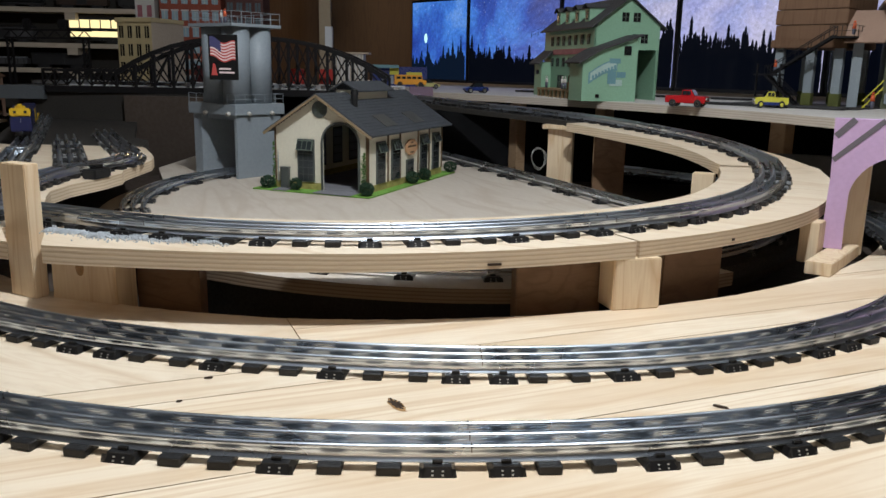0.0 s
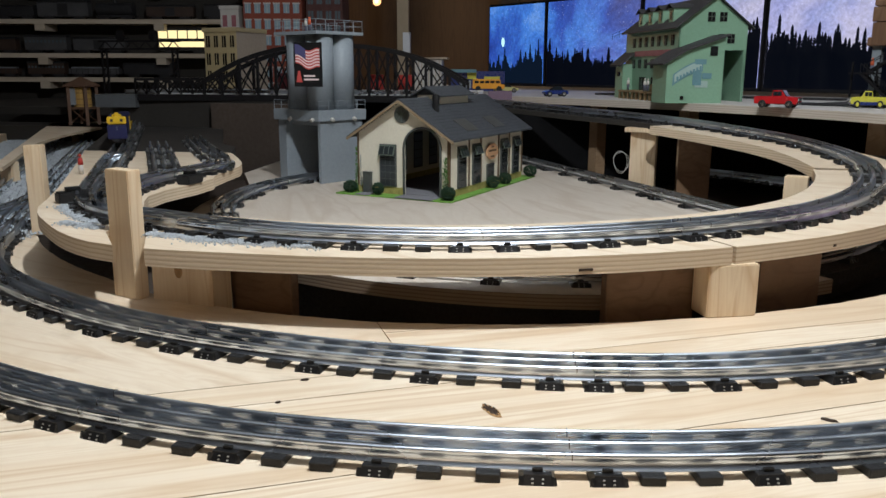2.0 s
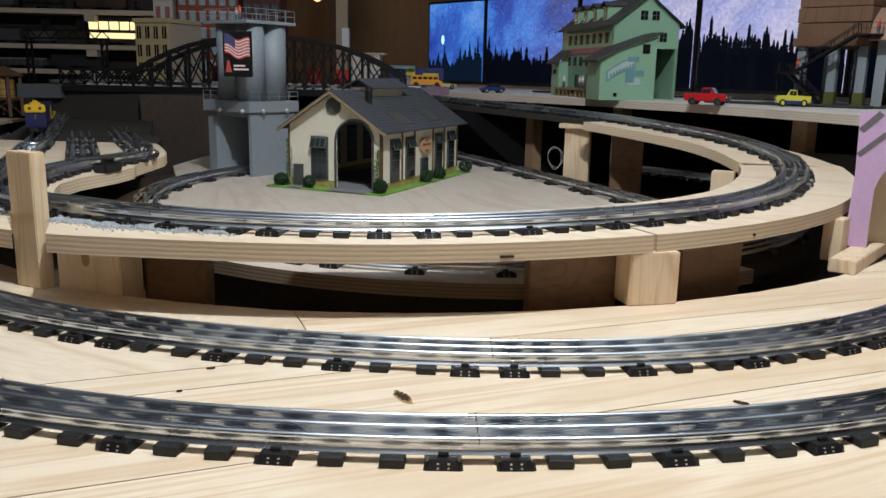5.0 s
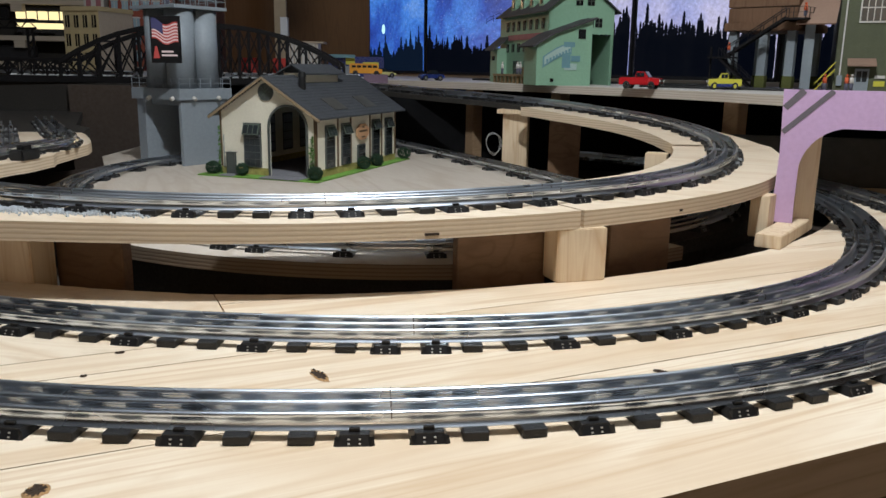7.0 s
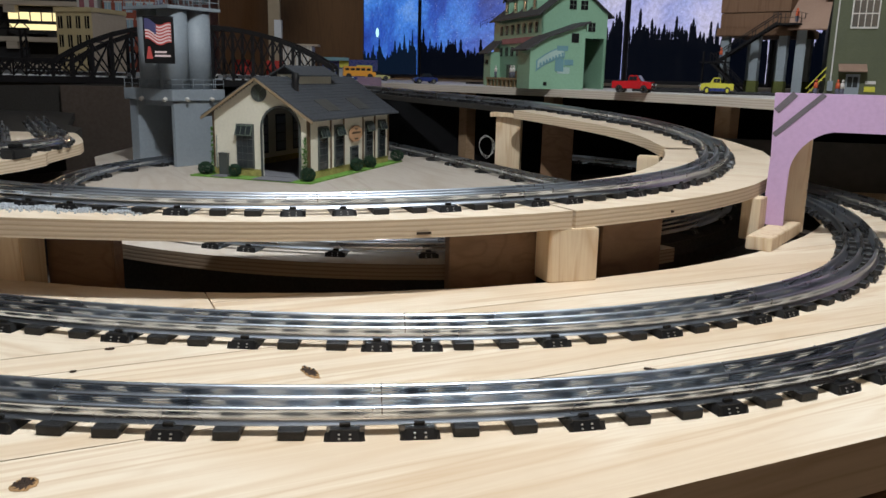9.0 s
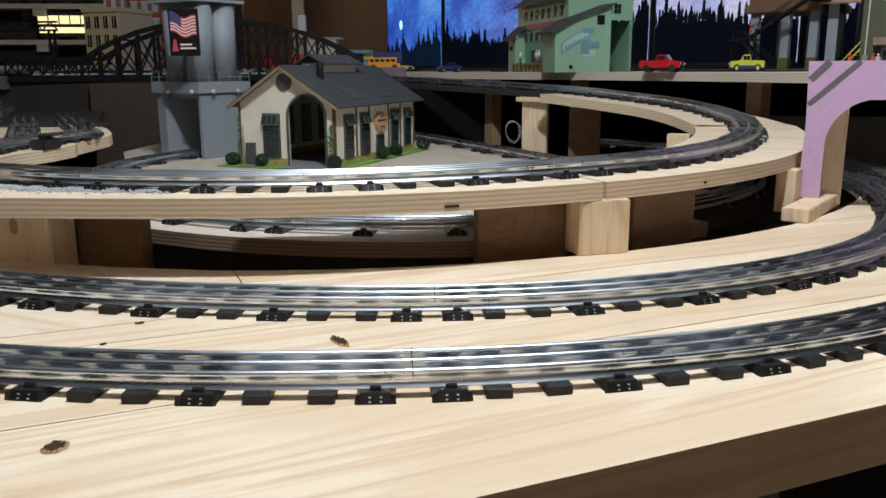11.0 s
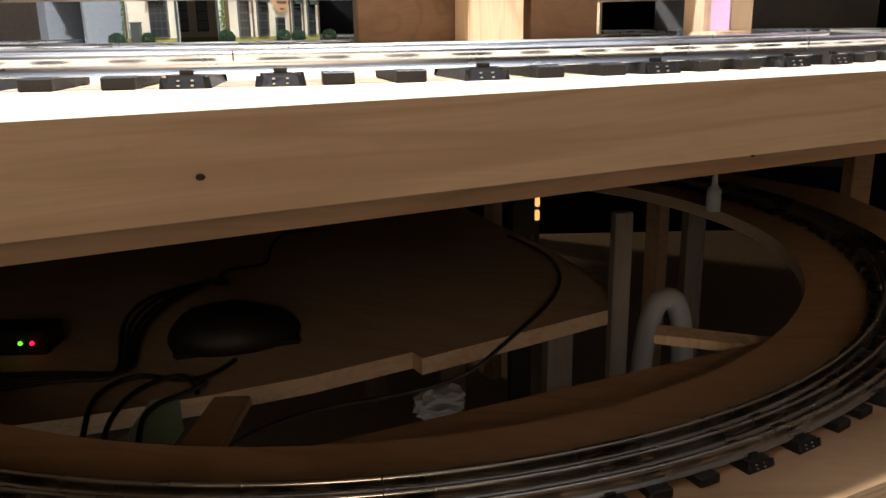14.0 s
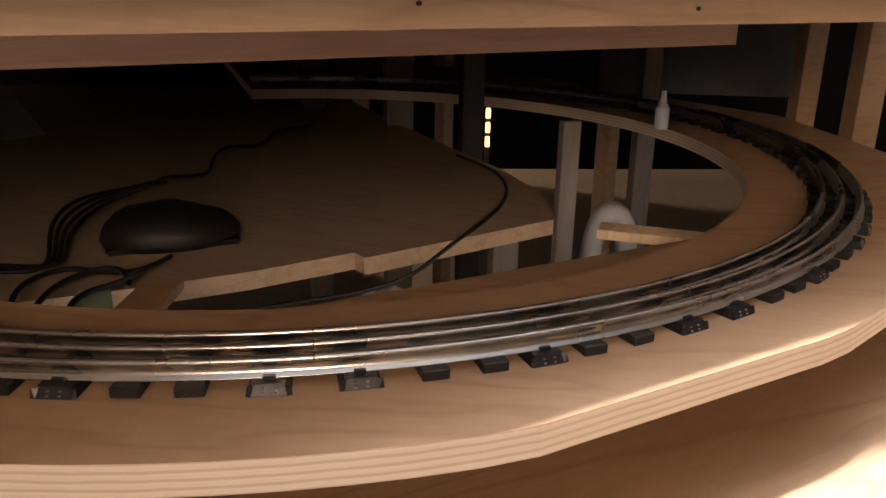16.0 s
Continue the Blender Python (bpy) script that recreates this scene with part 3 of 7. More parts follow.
SWING = [(-99, 0.824), (-92, 0.838), (-86, 0.846), (-78, 0.851), (-71, 0.847), (-63, 0.841), (-55, 0.8385), (-48, 0.8345), (-42, 0.829), (-36, 0.8215), (-30, 0.816), (-12, 0.811)]


def swing(a):
    """Radius of the raised track: it swings out towards the rim in front."""
    return float(np.mean([np.interp(a + d, [q[0] for q in SWING], [q[1] for q in SWING]) for d in (-3, -1.5, 0, 1.5, 3)]))


BEND = [Vector((*pt(swing(math.degrees(math.atan2(p.y - GC[1], p.x - GC[0]))), math.degrees(math.atan2(p.y - GC[1], p.x - GC[0]))), p.z)) for p in FRONT]
AWAY = spline([(*pt(swing(-98.5), -98.5), RZ), (-0.335, 0.990, RZ), (-0.408, 1.017, RZ), (-0.471, 1.063, RZ), (-0.523, 1.128, RZ), (-0.580, 1.228, RZ), (-0.668, 1.393, RZ), (-0.780, 1.599, RZ), (-0.848, 1.735, RZ), (-1.42, 2.78, RZ)], 10)
T3_LINE = RISE + BEND + AWAY


def beside(line, d):
    out = []
    for i, p in enumerate(line):
        h = (line[min(i + 1, len(line) - 1)] - line[max(i - 1, 0)]).normalized()
        out.append((p.x + h.y * d, p.y - h.x * d))
    return out


ring = empty("upper_ring")
tagged(ring, "raised plywood ring carrying a curve of track", "platform", kind="structure")
# a notch in the first piece lets the guard post through
front_line = [pt(0.725, a) for a in [-59.2 - 54.8 * i / 30 for i in range(31)]]


def lip(a):
    """The outer edge swells a little beside the post."""
    return 0.907 + 0.011 * math.exp(-((a + 101) / 6) ** 2)


front_line += [(-0.500, 0.995), (-0.475, 0.970), (-0.450, 0.947), (-0.425, 0.927), (-0.402, 0.911)] + [pt(lip(a), a) for a in (-105, -103.8, -102.6)] + [(-0.391, 0.953), (-0.372, 0.984), (-0.3395, 0.972), (-0.3395, 0.955)]
front_line += [pt(lip(a), a) for a in [-99.9 + 40.7 * i / 40 for i in range(41)]]
part("plywood_segment", slab(front_line[::-1], RZ - 0.0195, RZ), [M["ply_top"], M["ply_edge"]], ring)
CURVE = RISE[38:] + [p for p in FRONT if math.degrees(math.atan2(p.y - GC[1], p.x - GC[0])) > -58.3] + [Vector((*pt(0.812, -59.0), RZ))]
outs = beside(CURVE, -0.095)
ins = beside(CURVE, 0.087)
k0 = len(RISE[38:])
for i in range(k0):
    f = max(0.0, 1 - i / k0)
    c = CURVE[i]
    outs[i] = (c.x + (outs[i][0] - c.x) * (1 - 0.45 * f), c.y + (outs[i][1] - c.y) * (1 - 0.45 * f))
hs = [p.z - 0.0002 for p in CURVE]
part("plywood_segment", band(ins[::-1], outs[::-1], hs[::-1], hs[::-1], 0.0195), [M["ply_top"], M["ply_edge"]], ring)
BACK = RISE[:39]
hb = [p.z - 0.0002 for p in BACK]
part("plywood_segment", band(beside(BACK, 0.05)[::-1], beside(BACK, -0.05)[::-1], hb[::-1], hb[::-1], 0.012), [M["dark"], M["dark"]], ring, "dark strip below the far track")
isle = [(-0.5005, 0.9955), (-0.526, 1.021), (-0.552, 1.051), (-0.580, 1.091), (-0.612, 1.155), (-0.664, 1.253), (-0.756, 1.416), (-0.852, 1.583), (-0.995, 1.825), (-0.640, 1.845), (-0.619, 1.816), (-0.56, 1.715), (-0.528, 1.655), (-0.508, 1.60), (-0.498, 1.511), (-0.491, 1.453), (-0.478, 1.42), (-0.477, 1.356), (-0.484, 1.312), (-0.489, 1.27), (-0.483, 1.21), (-0.462, 1.163), pt(0.725, -114.2)]
bmi = slab(isle, RZ - 0.0195, RZ)
part("plywood_segment", bmi, [M["ply_top"], M["ply_edge"]], ring)
# The black colour paints the shadow that falls across the yard throat.
part("plywood_segment", slab([(-0.997, 1.827), (-1.50, 2.80), (-1.10, 2.80), (-0.760, 2.06), (-0.690, 1.985), (-0.640, 1.847)], RZ - 0.0197, RZ - 0.0002), [M["dark"], M["dark"]], ring, "yard throat board, black for the shadow across it")
yard_board = empty("yard_board")
tagged(yard_board, "bare plywood board at the back of the yard", "table", kind="structure")
part("board", slab([(-1.081, 1.62), (-1.062, 1.632), (-1.365, 2.154), (-1.475, 2.428), (-1.55, 2.70), (-1.62, 3.02), (-1.768, 3.105), (-1.901, 2.975), (-1.287, 1.956)], 0.052, 0.060), [M["ply_top"], M["ply_edge"]], yard_board)
for x, y in ((-1.17, 1.79), (-1.66, 2.78)):
    part("leg", boxes((x - 0.015, y - 0.015, FLOOR, x + 0.015, y + 0.015, 0.052), bevel=0.001), M["stud"], yard_board)
for a, z, w in ((-70.2, 0.0645, 0.015), (-49, 0.066, 0.004)):
    part("chip", boxes((-w / 2, -0.0012, -0.0013, w / 2, 0.001, 0.0013)), M["knot"], ring, "dark chip in the plywood edge").matrix_world = pose(*pt(0.9072, a), z, 0, 0, a + 90)
part("end_strip", boxes((0, 0, 0, 0.150, 0.050, 0.0115), m=pose(0.258, 2.158, 0.1182, 0, 0, -22), bevel=0.001), M["stud"], ring)

# ---- far table ----
FT = 0.188
far_poly = [(-0.62, 3.35), (-0.16, 2.72), (0.13, 2.48), (0.36, 2.26), (0.55, 2.04), (0.665, 1.86), (0.74, 1.70), (0.765, 1.64), (1.15, 1.30), (2.7, 1.3), (2.7, 3.6), (1.4, 4.3), (-0.62, 4.6)]
tagged(mesh_ob("far_table", slab(far_poly, FT - 0.019, FT), [M["grey_ply"], M["grey_edge"]]), "upper plywood table with buildings and cars", "table", kind="structure")
# Legs take the darker pine to carry the shade under the table.
for x, y in ((0.43, 2.33), (0.76, 1.90), (0.20, 2.60)):
    tagged(mesh_ob("table_leg", boxes((-0.018, -0.018, FLOOR, 0.018, 0.018, FT - 0.0195), m=pose(x, y, 0, 0, 0, 40), bevel=0.001), M["stud_x"]), "brown pine leg under the far table, darkened for shade", "leg", "far table legs")
# Added backing; its black stands in for the shade under the table.
tagged(mesh_ob("dark_backing", boxes((-0.6, 2.62, -0.6, 3.1, 2.64, FT - 0.02)), M["void_black"]), "added black sheet standing for the dark below the far table", "cloth", kind="structure")
# ---- track ----
def sweep(path, profile, name, material, parent):
    bm = bmesh.new()
    rows = []
    n = len(path)
    for i, p in enumerate(path):
        a, b = Vector(path[max(i - 1, 0)]), Vector(path[min(i + 1, n - 1)])
        d = (b - a).normalized()
        side = Vector((d.y, -d.x, 0)).normalized()
        rows.append([bm.verts.new(Vector(p) + side * s + Vector((0, 0, h))) for s, h in profile])
    k = len(profile)
    for i in range(n - 1):
        for j in range(k):
            f = bm.faces.new((rows[i][j], rows[i][(j + 1) % k], rows[i + 1][(j + 1) % k], rows[i + 1][j]))
            f.smooth = True
    bm.faces.new(rows[0])
    bm.faces.new(rows[-1][::-1])
    bmesh.ops.recalc_face_normals(bm, faces=list(bm.faces))
    return part(name, bm, material, parent)


def rail_profile(off):
    head = [(off + 0.0023 * math.sin(radians(a)), 0.0153 + 0.0023 * math.cos(radians(a))) for a in range(-140, 141, 28)]
    foot = [(off + 0.0010, 0.0125), (off + 0.0012, 0.0076), (off + 0.0044, 0.0071), (off + 0.0044, 0.0064), (off - 0.0044, 0.0064), (off - 0.0044, 0.0071), (off - 0.0012, 0.0076), (off - 0.0010, 0.0125)]
    return head + foot


def tie_mesh(metal):
    bm = bmesh.new()
    if metal:
        # a pressed steel channel: skirts flared at the foot, a raised top, curled corners and tabs folded over the rail feet
        lower, upper = 0.0122, 0.0092
        for s in (-1, 1):
            v = [bm.verts.new(p) for p in ((s * lower, -0.0295, 0.0), (s * lower, 0.0295, 0.0), (s * upper, 0.0280, 0.0062), (s * upper, -0.0280, 0.0062),
                                           (s * (lower - 0.0012), -0.0295, 0.0), (s * (lower - 0.0012), 0.0295, 0.0), (s * (upper - 0.001), 0.0280, 0.0052), (s * (upper - 0.001), -0.0280, 0.0052))]
            for q in ((0, 1, 2, 3), (7, 6, 5, 4), (0, 4, 5, 1), (0, 3, 7, 4), (1, 5, 6, 2)):
                bm.faces.new([v[i] for i in q])
            v = [bm.verts.new(p) for p in ((-lower * 0.80, s * 0.0312, 0.0), (lower * 0.80, s * 0.0312, 0.0), (upper * 0.92, s * 0.0280, 0.0058), (-upper * 0.92, s * 0.0280, 0.0058))]
            bm.faces.new(v)
            for q in (-1, 1):
                v = [bm.verts.new(p) for p in ((q * lower * 0.80, s * 0.0314, 0.0), (q * lower * 1.05, s * 0.0306, 0.0), (q * lower * 0.98, s * 0.0296, 0.0056), (q * upper * 0.90, s * 0.0284, 0.0054))]
                bm.faces.new(v)
        box(bm, -upper, -0.0280, 0.0052, upper, 0.0280, 0.0064)
        bmesh.ops.recalc_face_normals(bm, faces=list(bm.faces))
        for s in (-0.0178, 0, 0.0178):
            for q in (-1, 1):
                box(bm, -0.0034, s + q * 0.0052 - 0.0012, 0.0062, 0.0034, s + q * 0.0052 + 0.0012, 0.0088)
        for s in (-1, 1):
            for x in (-0.0034, 0.0034):
                for y, z in ((0.0306, 0.0012), (0.0294, 0.0036)):
                    first = len(bm.faces)
                    box(bm, x - 0.0007, s * y - 0.0005, z, x + 0.0007, s * y + 0.0005, z + 0.0008)
                    bm.faces.ensure_lookup_table()
                    for f in bm.faces[first:]:
                        f.material_index = 1
    else:
        box(bm, -0.0082, -0.0295, 0.0, 0.0082, 0.0295, 0.0066)
        bmesh.ops.bevel(bm, geom=list(bm.edges), offset=0.0007, segments=1, affect="EDGES")
    me = bpy.data.meshes.new("tie")
    bm.to_mesh(me)
    bm.free()
    me.materials.append(M["tie_metal"] if metal else M["tie_plastic"])
    me.materials.append(M["rivet"])
    return me


TIE = {True: tie_mesh(True), False: tie_mesh(False)}
SECTION = 0.266
STEPS = ((0.0238, True), (0.062, False), (0.097, False), (0.133, True), (0.169, False), (0.204, False), (0.2422, True))
# the wide curves: ten sleepers to a section
WIDE = ((0.0226, True), (0.0575, False), (0.0930, False), (0.1285, True), (0.1635, False), (0.1990, False), (0.2335, True), (0.2700, False), (0.3060, False), (0.3385, True))


def lay(name, path, joint, label, plastics=True, dull=False, section=SECTION, steps=STEPS):
    """Three-rail track along a line; joint: the place of one joint between two sections."""
    root = empty(name)
    tagged(root, label, "track", "track loops")
    for off in (-0.0178, 0.0, 0.0178):
        sweep(path, rail_profile(off), "rail", M["dull_tin"] if dull else M["tin"], root)
    lens = [0.0]
    for a, b in zip(path, path[1:]):
        lens.append(lens[-1] + (Vector(b) - Vector(a)).length)
    near = min(range(len(path)), key=lambda i: (Vector(path[i][:2]) - Vector(joint)).length)
    start = lens[near] % section
    for d in [start + section * q for q in range(int((lens[-1] - start) / section) + 1)]:
        i = min(max(j for j in range(len(lens)) if lens[j] <= d), len(path) - 2)
        a, b = Vector(path[i]), Vector(path[i + 1])
        p = a.lerp(b, (d - lens[i]) / max(1e-9, lens[i + 1] - lens[i]))
        bm = bmesh.new()
        for off in (-0.0178, 0.0, 0.0178):
            box(bm, -0.00035, off - 0.00238, 0.0128, 0.00035, off + 0.00238, 0.01767)
        part("rail_joint", bm, M["seam"], root).matrix_world = pose(p.x, p.y, p.z, 0, 0, math.degrees(math.atan2(b.y - a.y, b.x - a.x)))
    pos = start - section
    k = 0
    while pos < lens[-1]:
        for s, metal in steps:
            if not metal and not plastics:
                continue
            d = pos + s + (0.004 * math.sin(7.3 * k) if not metal else 0)
            k += 1
            if d < 0.01 or d > lens[-1] - 0.01:
                continue
            i = max(j for j in range(len(lens)) if lens[j] <= d)
            i = min(i, len(path) - 2)
            a, b = Vector(path[i]), Vector(path[i + 1])
            p = a.lerp(b, (d - lens[i]) / max(1e-9, lens[i + 1] - lens[i]))
            yaw = math.degrees(math.atan2(b.y - a.y, b.x - a.x)) + (0 if metal else 2.2 * math.sin(3.7 * k))
            tie = new("tie", TIE[metal])
            tie.parent = root
            tie.matrix_world = pose(p.x, p.y, p.z, 0, 0, yaw)
        pos += section
    return root


def loop3(c, r, a0, a1, z, n=90):
    return [(*p, z) for p in arc(c, r, a0, a1, n)]


def bent_loop(c, r, a0, a1, z, bends, n=150):
    """A loop that leaves its circle a little: bends gives the angle and how far out it lies there."""
    al = [a0 + (a1 - a0) * i / n for i in range(n + 1)]
    off = np.interp(al, [b[0] for b in bends], [b[1] for b in bends])
    soft = [float(np.mean(off[max(0, i - 5):i + 6])) for i in range(n + 1)]
    return [(c[0] + (r + d) * math.cos(radians(a)), c[1] + (r + d) * math.sin(radians(a)), z) for a, d in zip(al, soft)]


def straight(p, heading, length, z, n=8):
    return [(p[0] + heading[0] * length * i / n, p[1] + heading[1] * length * i / n, z) for i in range(1, n + 1)]


HEAD = (-0.49, 0.872)
C1, C2, C4 = (-0.01, 1.55), (0.007, 1.594), (0.065, 1.735)


def smooth_line(points, z, n=12):
    """A gentle curve through a few points."""
    out = []
    p = [Vector((*q, 0)) for q in points]
    p = [p[0] * 2 - p[1]] + p + [p[-1] * 2 - p[-2]]
    for i in range(1, len(p) - 2):
        for k in range(n):
            s = k / n
            a, b, c, d = p[i - 1], p[i], p[i + 1], p[i + 2]
            q = 0.5 * ((2 * b) + (c - a) * s + (2 * a - 5 * b + 4 * c - d) * s * s + (3 * b - a - 3 * c + d) * s ** 3)
            out.append((q.x, q.y, z))
    q = p[-2]
    return out + [(q.x, q.y, z)]


t1 = bent_loop(C1, 0.937, 40, -151, 0, ((-151, -0.038), (-140, -0.020), (-130, -0.004), (-124, 0), (-84, 0.0005), (-80, 0.003), (-75, 0.0085), (-70, 0.0135), (-65, 0.0185), (-58, 0.0235), (-40, 0.024), (0, 0.0), (40, 0.0)))
t1 += straight(t1[-1], HEAD, 2.4, 0, 24)
lay("track", t1, (0.149, 0.62), "outer loop of tinplate three-rail track on bare pine", section=0.3610, steps=WIDE)
t2 = bent_loop(C2, 0.821, 60, -151, 0, ((-151, 0.012), (-146, 0.022), (-141, 0.026), (-136, 0.022), (-130, 0.0125), (-124, 0.004), (-118, 0.0015), (-105, -0.007), (-95, -0.0095), (-88, -0.0075), (-83, -0.0035), (-80, 0.0005), (-75, 0.007), (-70, 0.013), (-65, 0.017), (-57, 0.0225), (-50, 0.0250), (-43, 0.0225), (-33, 0.011), (-24, 0.001), (-16, -0.004), (0, 0.0), (60, 0.0)))
t2 += straight(t2[-1], HEAD, 2.4, 0, 24)
lay("track", t2, (0.170, 0.78), "second loop of tinplate three-rail track on bare pine", section=0.3560, steps=WIDE)
lay("track", smooth_line([(-0.872, 1.255), (-0.884, 1.35), (-0.905, 1.47), (-0.952, 1.60)], -0.0008, 6), (-0.9, 1.44), "ballasted crossover of three-rail track between the loops")
t3 = [tuple(p) for p in T3_LINE]
lay("track", t3, pt(0.8505, -77.1), "raised loop of three-rail track on the plywood ring")
lay("track", smooth_line([(-0.448, 1.045), (-0.491, 1.115), (-0.525, 1.217), (-0.540, 1.307), (-0.541, 1.366), (-0.530, 1.430), (-0.522, 1.497), (-0.535, 1.560), (-0.561, 1.622), (-0.604, 1.690), (-0.655, 1.768), (-0.745, 1.912), (-0.86, 2.10)], RZ - 0.0006, 10), (-0.51, 1.40), "curved yard siding of three-rail track")
lay("track", smooth_line([(-0.546, 1.392), (-0.578, 1.440), (-0.677, 1.609), (-0.791, 1.803), (-0.86, 1.92)], RZ - 0.0003, 8), (-0.677, 1.609), "straight yard siding of three-rail track")
t4 = loop3(C4, 0.615, 20, -205, IZ, 120)
t4 += smooth_line([(t4[-1][0], t4[-1][1]), (-0.40, 2.12), (-0.20, 2.35)], IZ, 6)[1:]
lay("track", t4, (-0.085, 1.14), "inner loop of shiny three-rail track on pale plywood", False)
lay("track", straight((0.55, 1.455), (-0.478, 0.878), 1.35, IZ, 14), (0.3, 1.92), "straight siding of three-rail track past the engine house", False)

# ---- lower deck ----
LZ = -0.255
LC = (0.155, 1.265)


def low(r, a):
    return (LC[0] + r * math.cos(radians(a)), LC[1] + r * math.sin(radians(a)))


def low_out(a):
    """The outer edge: sawn round in front, then straight cuts."""
    if a < -77:
        return low(0.755, a)
    x, y = low(1, a)
    d = Vector((x - LC[0], y - LC[1]))
    best = 9
    for p, nrm in (((0.436, 0.578), (0.43, -0.90)), ((0.60, 0.665), (0.62, -0.785)), ((0.86, 0.95), (0.88, -0.48)), ((0.96, 1.3), (1.0, 0.0)), ((0.86, 1.7), (0.85, 0.52))):
        k = d.dot(Vector(nrm))
        if k > 1e-6:
            best = min(best, (Vector(p) - Vector(LC)).dot(Vector(nrm)) / k)
    return low(best, a)


la = [-165 + 2.5 * i for i in range(109)]
lower = empty("lower_ring")
tagged(lower, "lower plywood ring carrying a track under the table", "platform", kind="structure")
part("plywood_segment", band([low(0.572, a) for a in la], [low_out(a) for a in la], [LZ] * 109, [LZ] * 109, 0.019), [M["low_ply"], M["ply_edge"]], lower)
lay("track", loop3(LC, 0.664, 104.346, -165, LZ, 149), (0.222, 0.61), "lower loop of dull three-rail track under the table", dull=True)
shelf = empty("shelf")
tagged(shelf, "brown plank shelf under the table", "shelf", kind="structure")
for outline in ([(-0.55, 0.80), (-0.10, 0.925), (0.012, 0.965), (0.123, 1.012), (0.236, 1.076), (-0.62, 2.6), (-1.3, 2.3)],
                [(0.246, 1.055), (0.498, 1.208), (0.52, 1.31), (0.47, 1.50), (0.30, 1.95), (0.05, 2.7), (-0.615, 2.6)]):
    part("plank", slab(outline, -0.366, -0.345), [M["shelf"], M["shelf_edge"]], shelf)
tagged(mesh_ob("brace_strip", boxes((-0.017, -0.02, 0, 0.017, 0.185, 0.010), m=pose(0.078, 0.675, LZ - 0.030, -6, 0, 1), bevel=0.001), M["low_ply"]), "thin pine strip bridging ring and shelf", "strip", "brace strips")
tagged(mesh_ob("brace_strip", boxes((-0.016, -0.03, 0, 0.016, 0.11, 0.010), m=pose(0.592, 0.915, LZ - 0.031, 0, 0, 68), bevel=0.001), M["stud"]), "pale pine strip reaching in from the lower ring", "strip", "brace strips")
tagged(mesh_ob("lower_joist", boxes((-0.12, -0.06, -0.04, 0.44, 0.006, 0.0), m=pose(0.19, 0.735, LZ - 0.021, 0, 0, 24), bevel=0.001), M["low_ply"]), "brown board under the lower ring", "joist", "under-table joists")
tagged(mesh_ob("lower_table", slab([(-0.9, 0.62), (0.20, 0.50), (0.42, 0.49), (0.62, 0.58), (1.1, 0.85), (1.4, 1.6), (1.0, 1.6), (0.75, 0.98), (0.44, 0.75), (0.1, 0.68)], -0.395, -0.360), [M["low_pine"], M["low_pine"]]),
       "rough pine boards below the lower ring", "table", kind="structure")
# Added sheet: keeps the bench lamp from leaking through the deck openings.
tagged(mesh_ob("under_shade", slab([(-1.2, 0.9), (-0.5, 0.80), (0.0, 0.83), (0.42, 0.92), (0.66, 1.06), (0.90, 1.20), (1.12, 1.5), (1.1, 2.6), (0.2, 2.7), (-0.8, 2.7), (-1.3, 1.6)], -0.0805, -0.0750), [M["panel_brown"], M["panel_brown"]]), "added dark sheet blocking lamp light from the lower level", "board", kind="structure")
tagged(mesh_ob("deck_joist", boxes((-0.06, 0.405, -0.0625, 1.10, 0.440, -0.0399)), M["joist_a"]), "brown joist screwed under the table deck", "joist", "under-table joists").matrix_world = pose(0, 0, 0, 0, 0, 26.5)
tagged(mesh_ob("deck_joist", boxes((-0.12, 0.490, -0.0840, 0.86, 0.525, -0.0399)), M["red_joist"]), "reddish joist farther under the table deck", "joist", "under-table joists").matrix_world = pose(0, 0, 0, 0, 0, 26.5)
# Filler strip added below the plank seam to stop a lamp leak.
part("batten", boxes((0.865, 0.500, -0.050, 1.12, 0.530, -0.0399)), M["red_joist"], deck).matrix_world = pose(0, 0, 0, 0, 0, 26.5)
for u, v, z in ((0.523, 0.4042, -0.050), (0.369, 0.3444, -0.0238), (0.72, 0.4042, -0.053)):
    bm = bmesh.new()
    bmesh.ops.create_cone(bm, cap_ends=True, segments=14, radius1=0.0013, radius2=0.0009, depth=0.0010, matrix=pose(0, 0, 0, 90) @ Matrix.Diagonal((1.4, 1, 1, 1)))
    part("knot", bm, M["knot"], deck, "small dark knot in the board edge").matrix_world = pose(0, 0, 0, 0, 0, 26.5) @ pose(u, v, z)
# The near-black post is coloured for the shade it stands in.
for x, y, w, z1, mt in ((0.518, 1.235, 0.013, -0.215, "grey_post"), (0.445, 1.30, 0.020, -0.367, "grey_post"), (0.30, 1.95, 0.03, -0.0806, "grey_post"), (0.44, 1.75, 0.022, -0.0806, "dark"),
                        (1.03, 1.60, 0.022, -0.0806, "stud_x"), (1.17, 1.64, 0.03, 0.15, "stud_x"), (0.78, 1.72, 0.02, -0.0806, "grey_post"), (0.10, 2.2, 0.03, -0.0806, "grey_post")):
    tagged(mesh_ob("timber_post", boxes((-w, -w * 0.6, FLOOR, w, w * 0.6, z1), m=pose(x, y, 0, 0, 0, 15), bevel=0.001), M[mt]), "rough timber post under the layout", "post", "under-table posts")
tagged(mesh_ob("grey_panel", boxes((0, 0, -0.258, 0.42, 0.012, 0.1), m=pose(0.72, 1.86, 0, 0, 0, -10)), M["grey_panel"]), "grey sheet panel behind the lower ring", "panel", kind="structure")


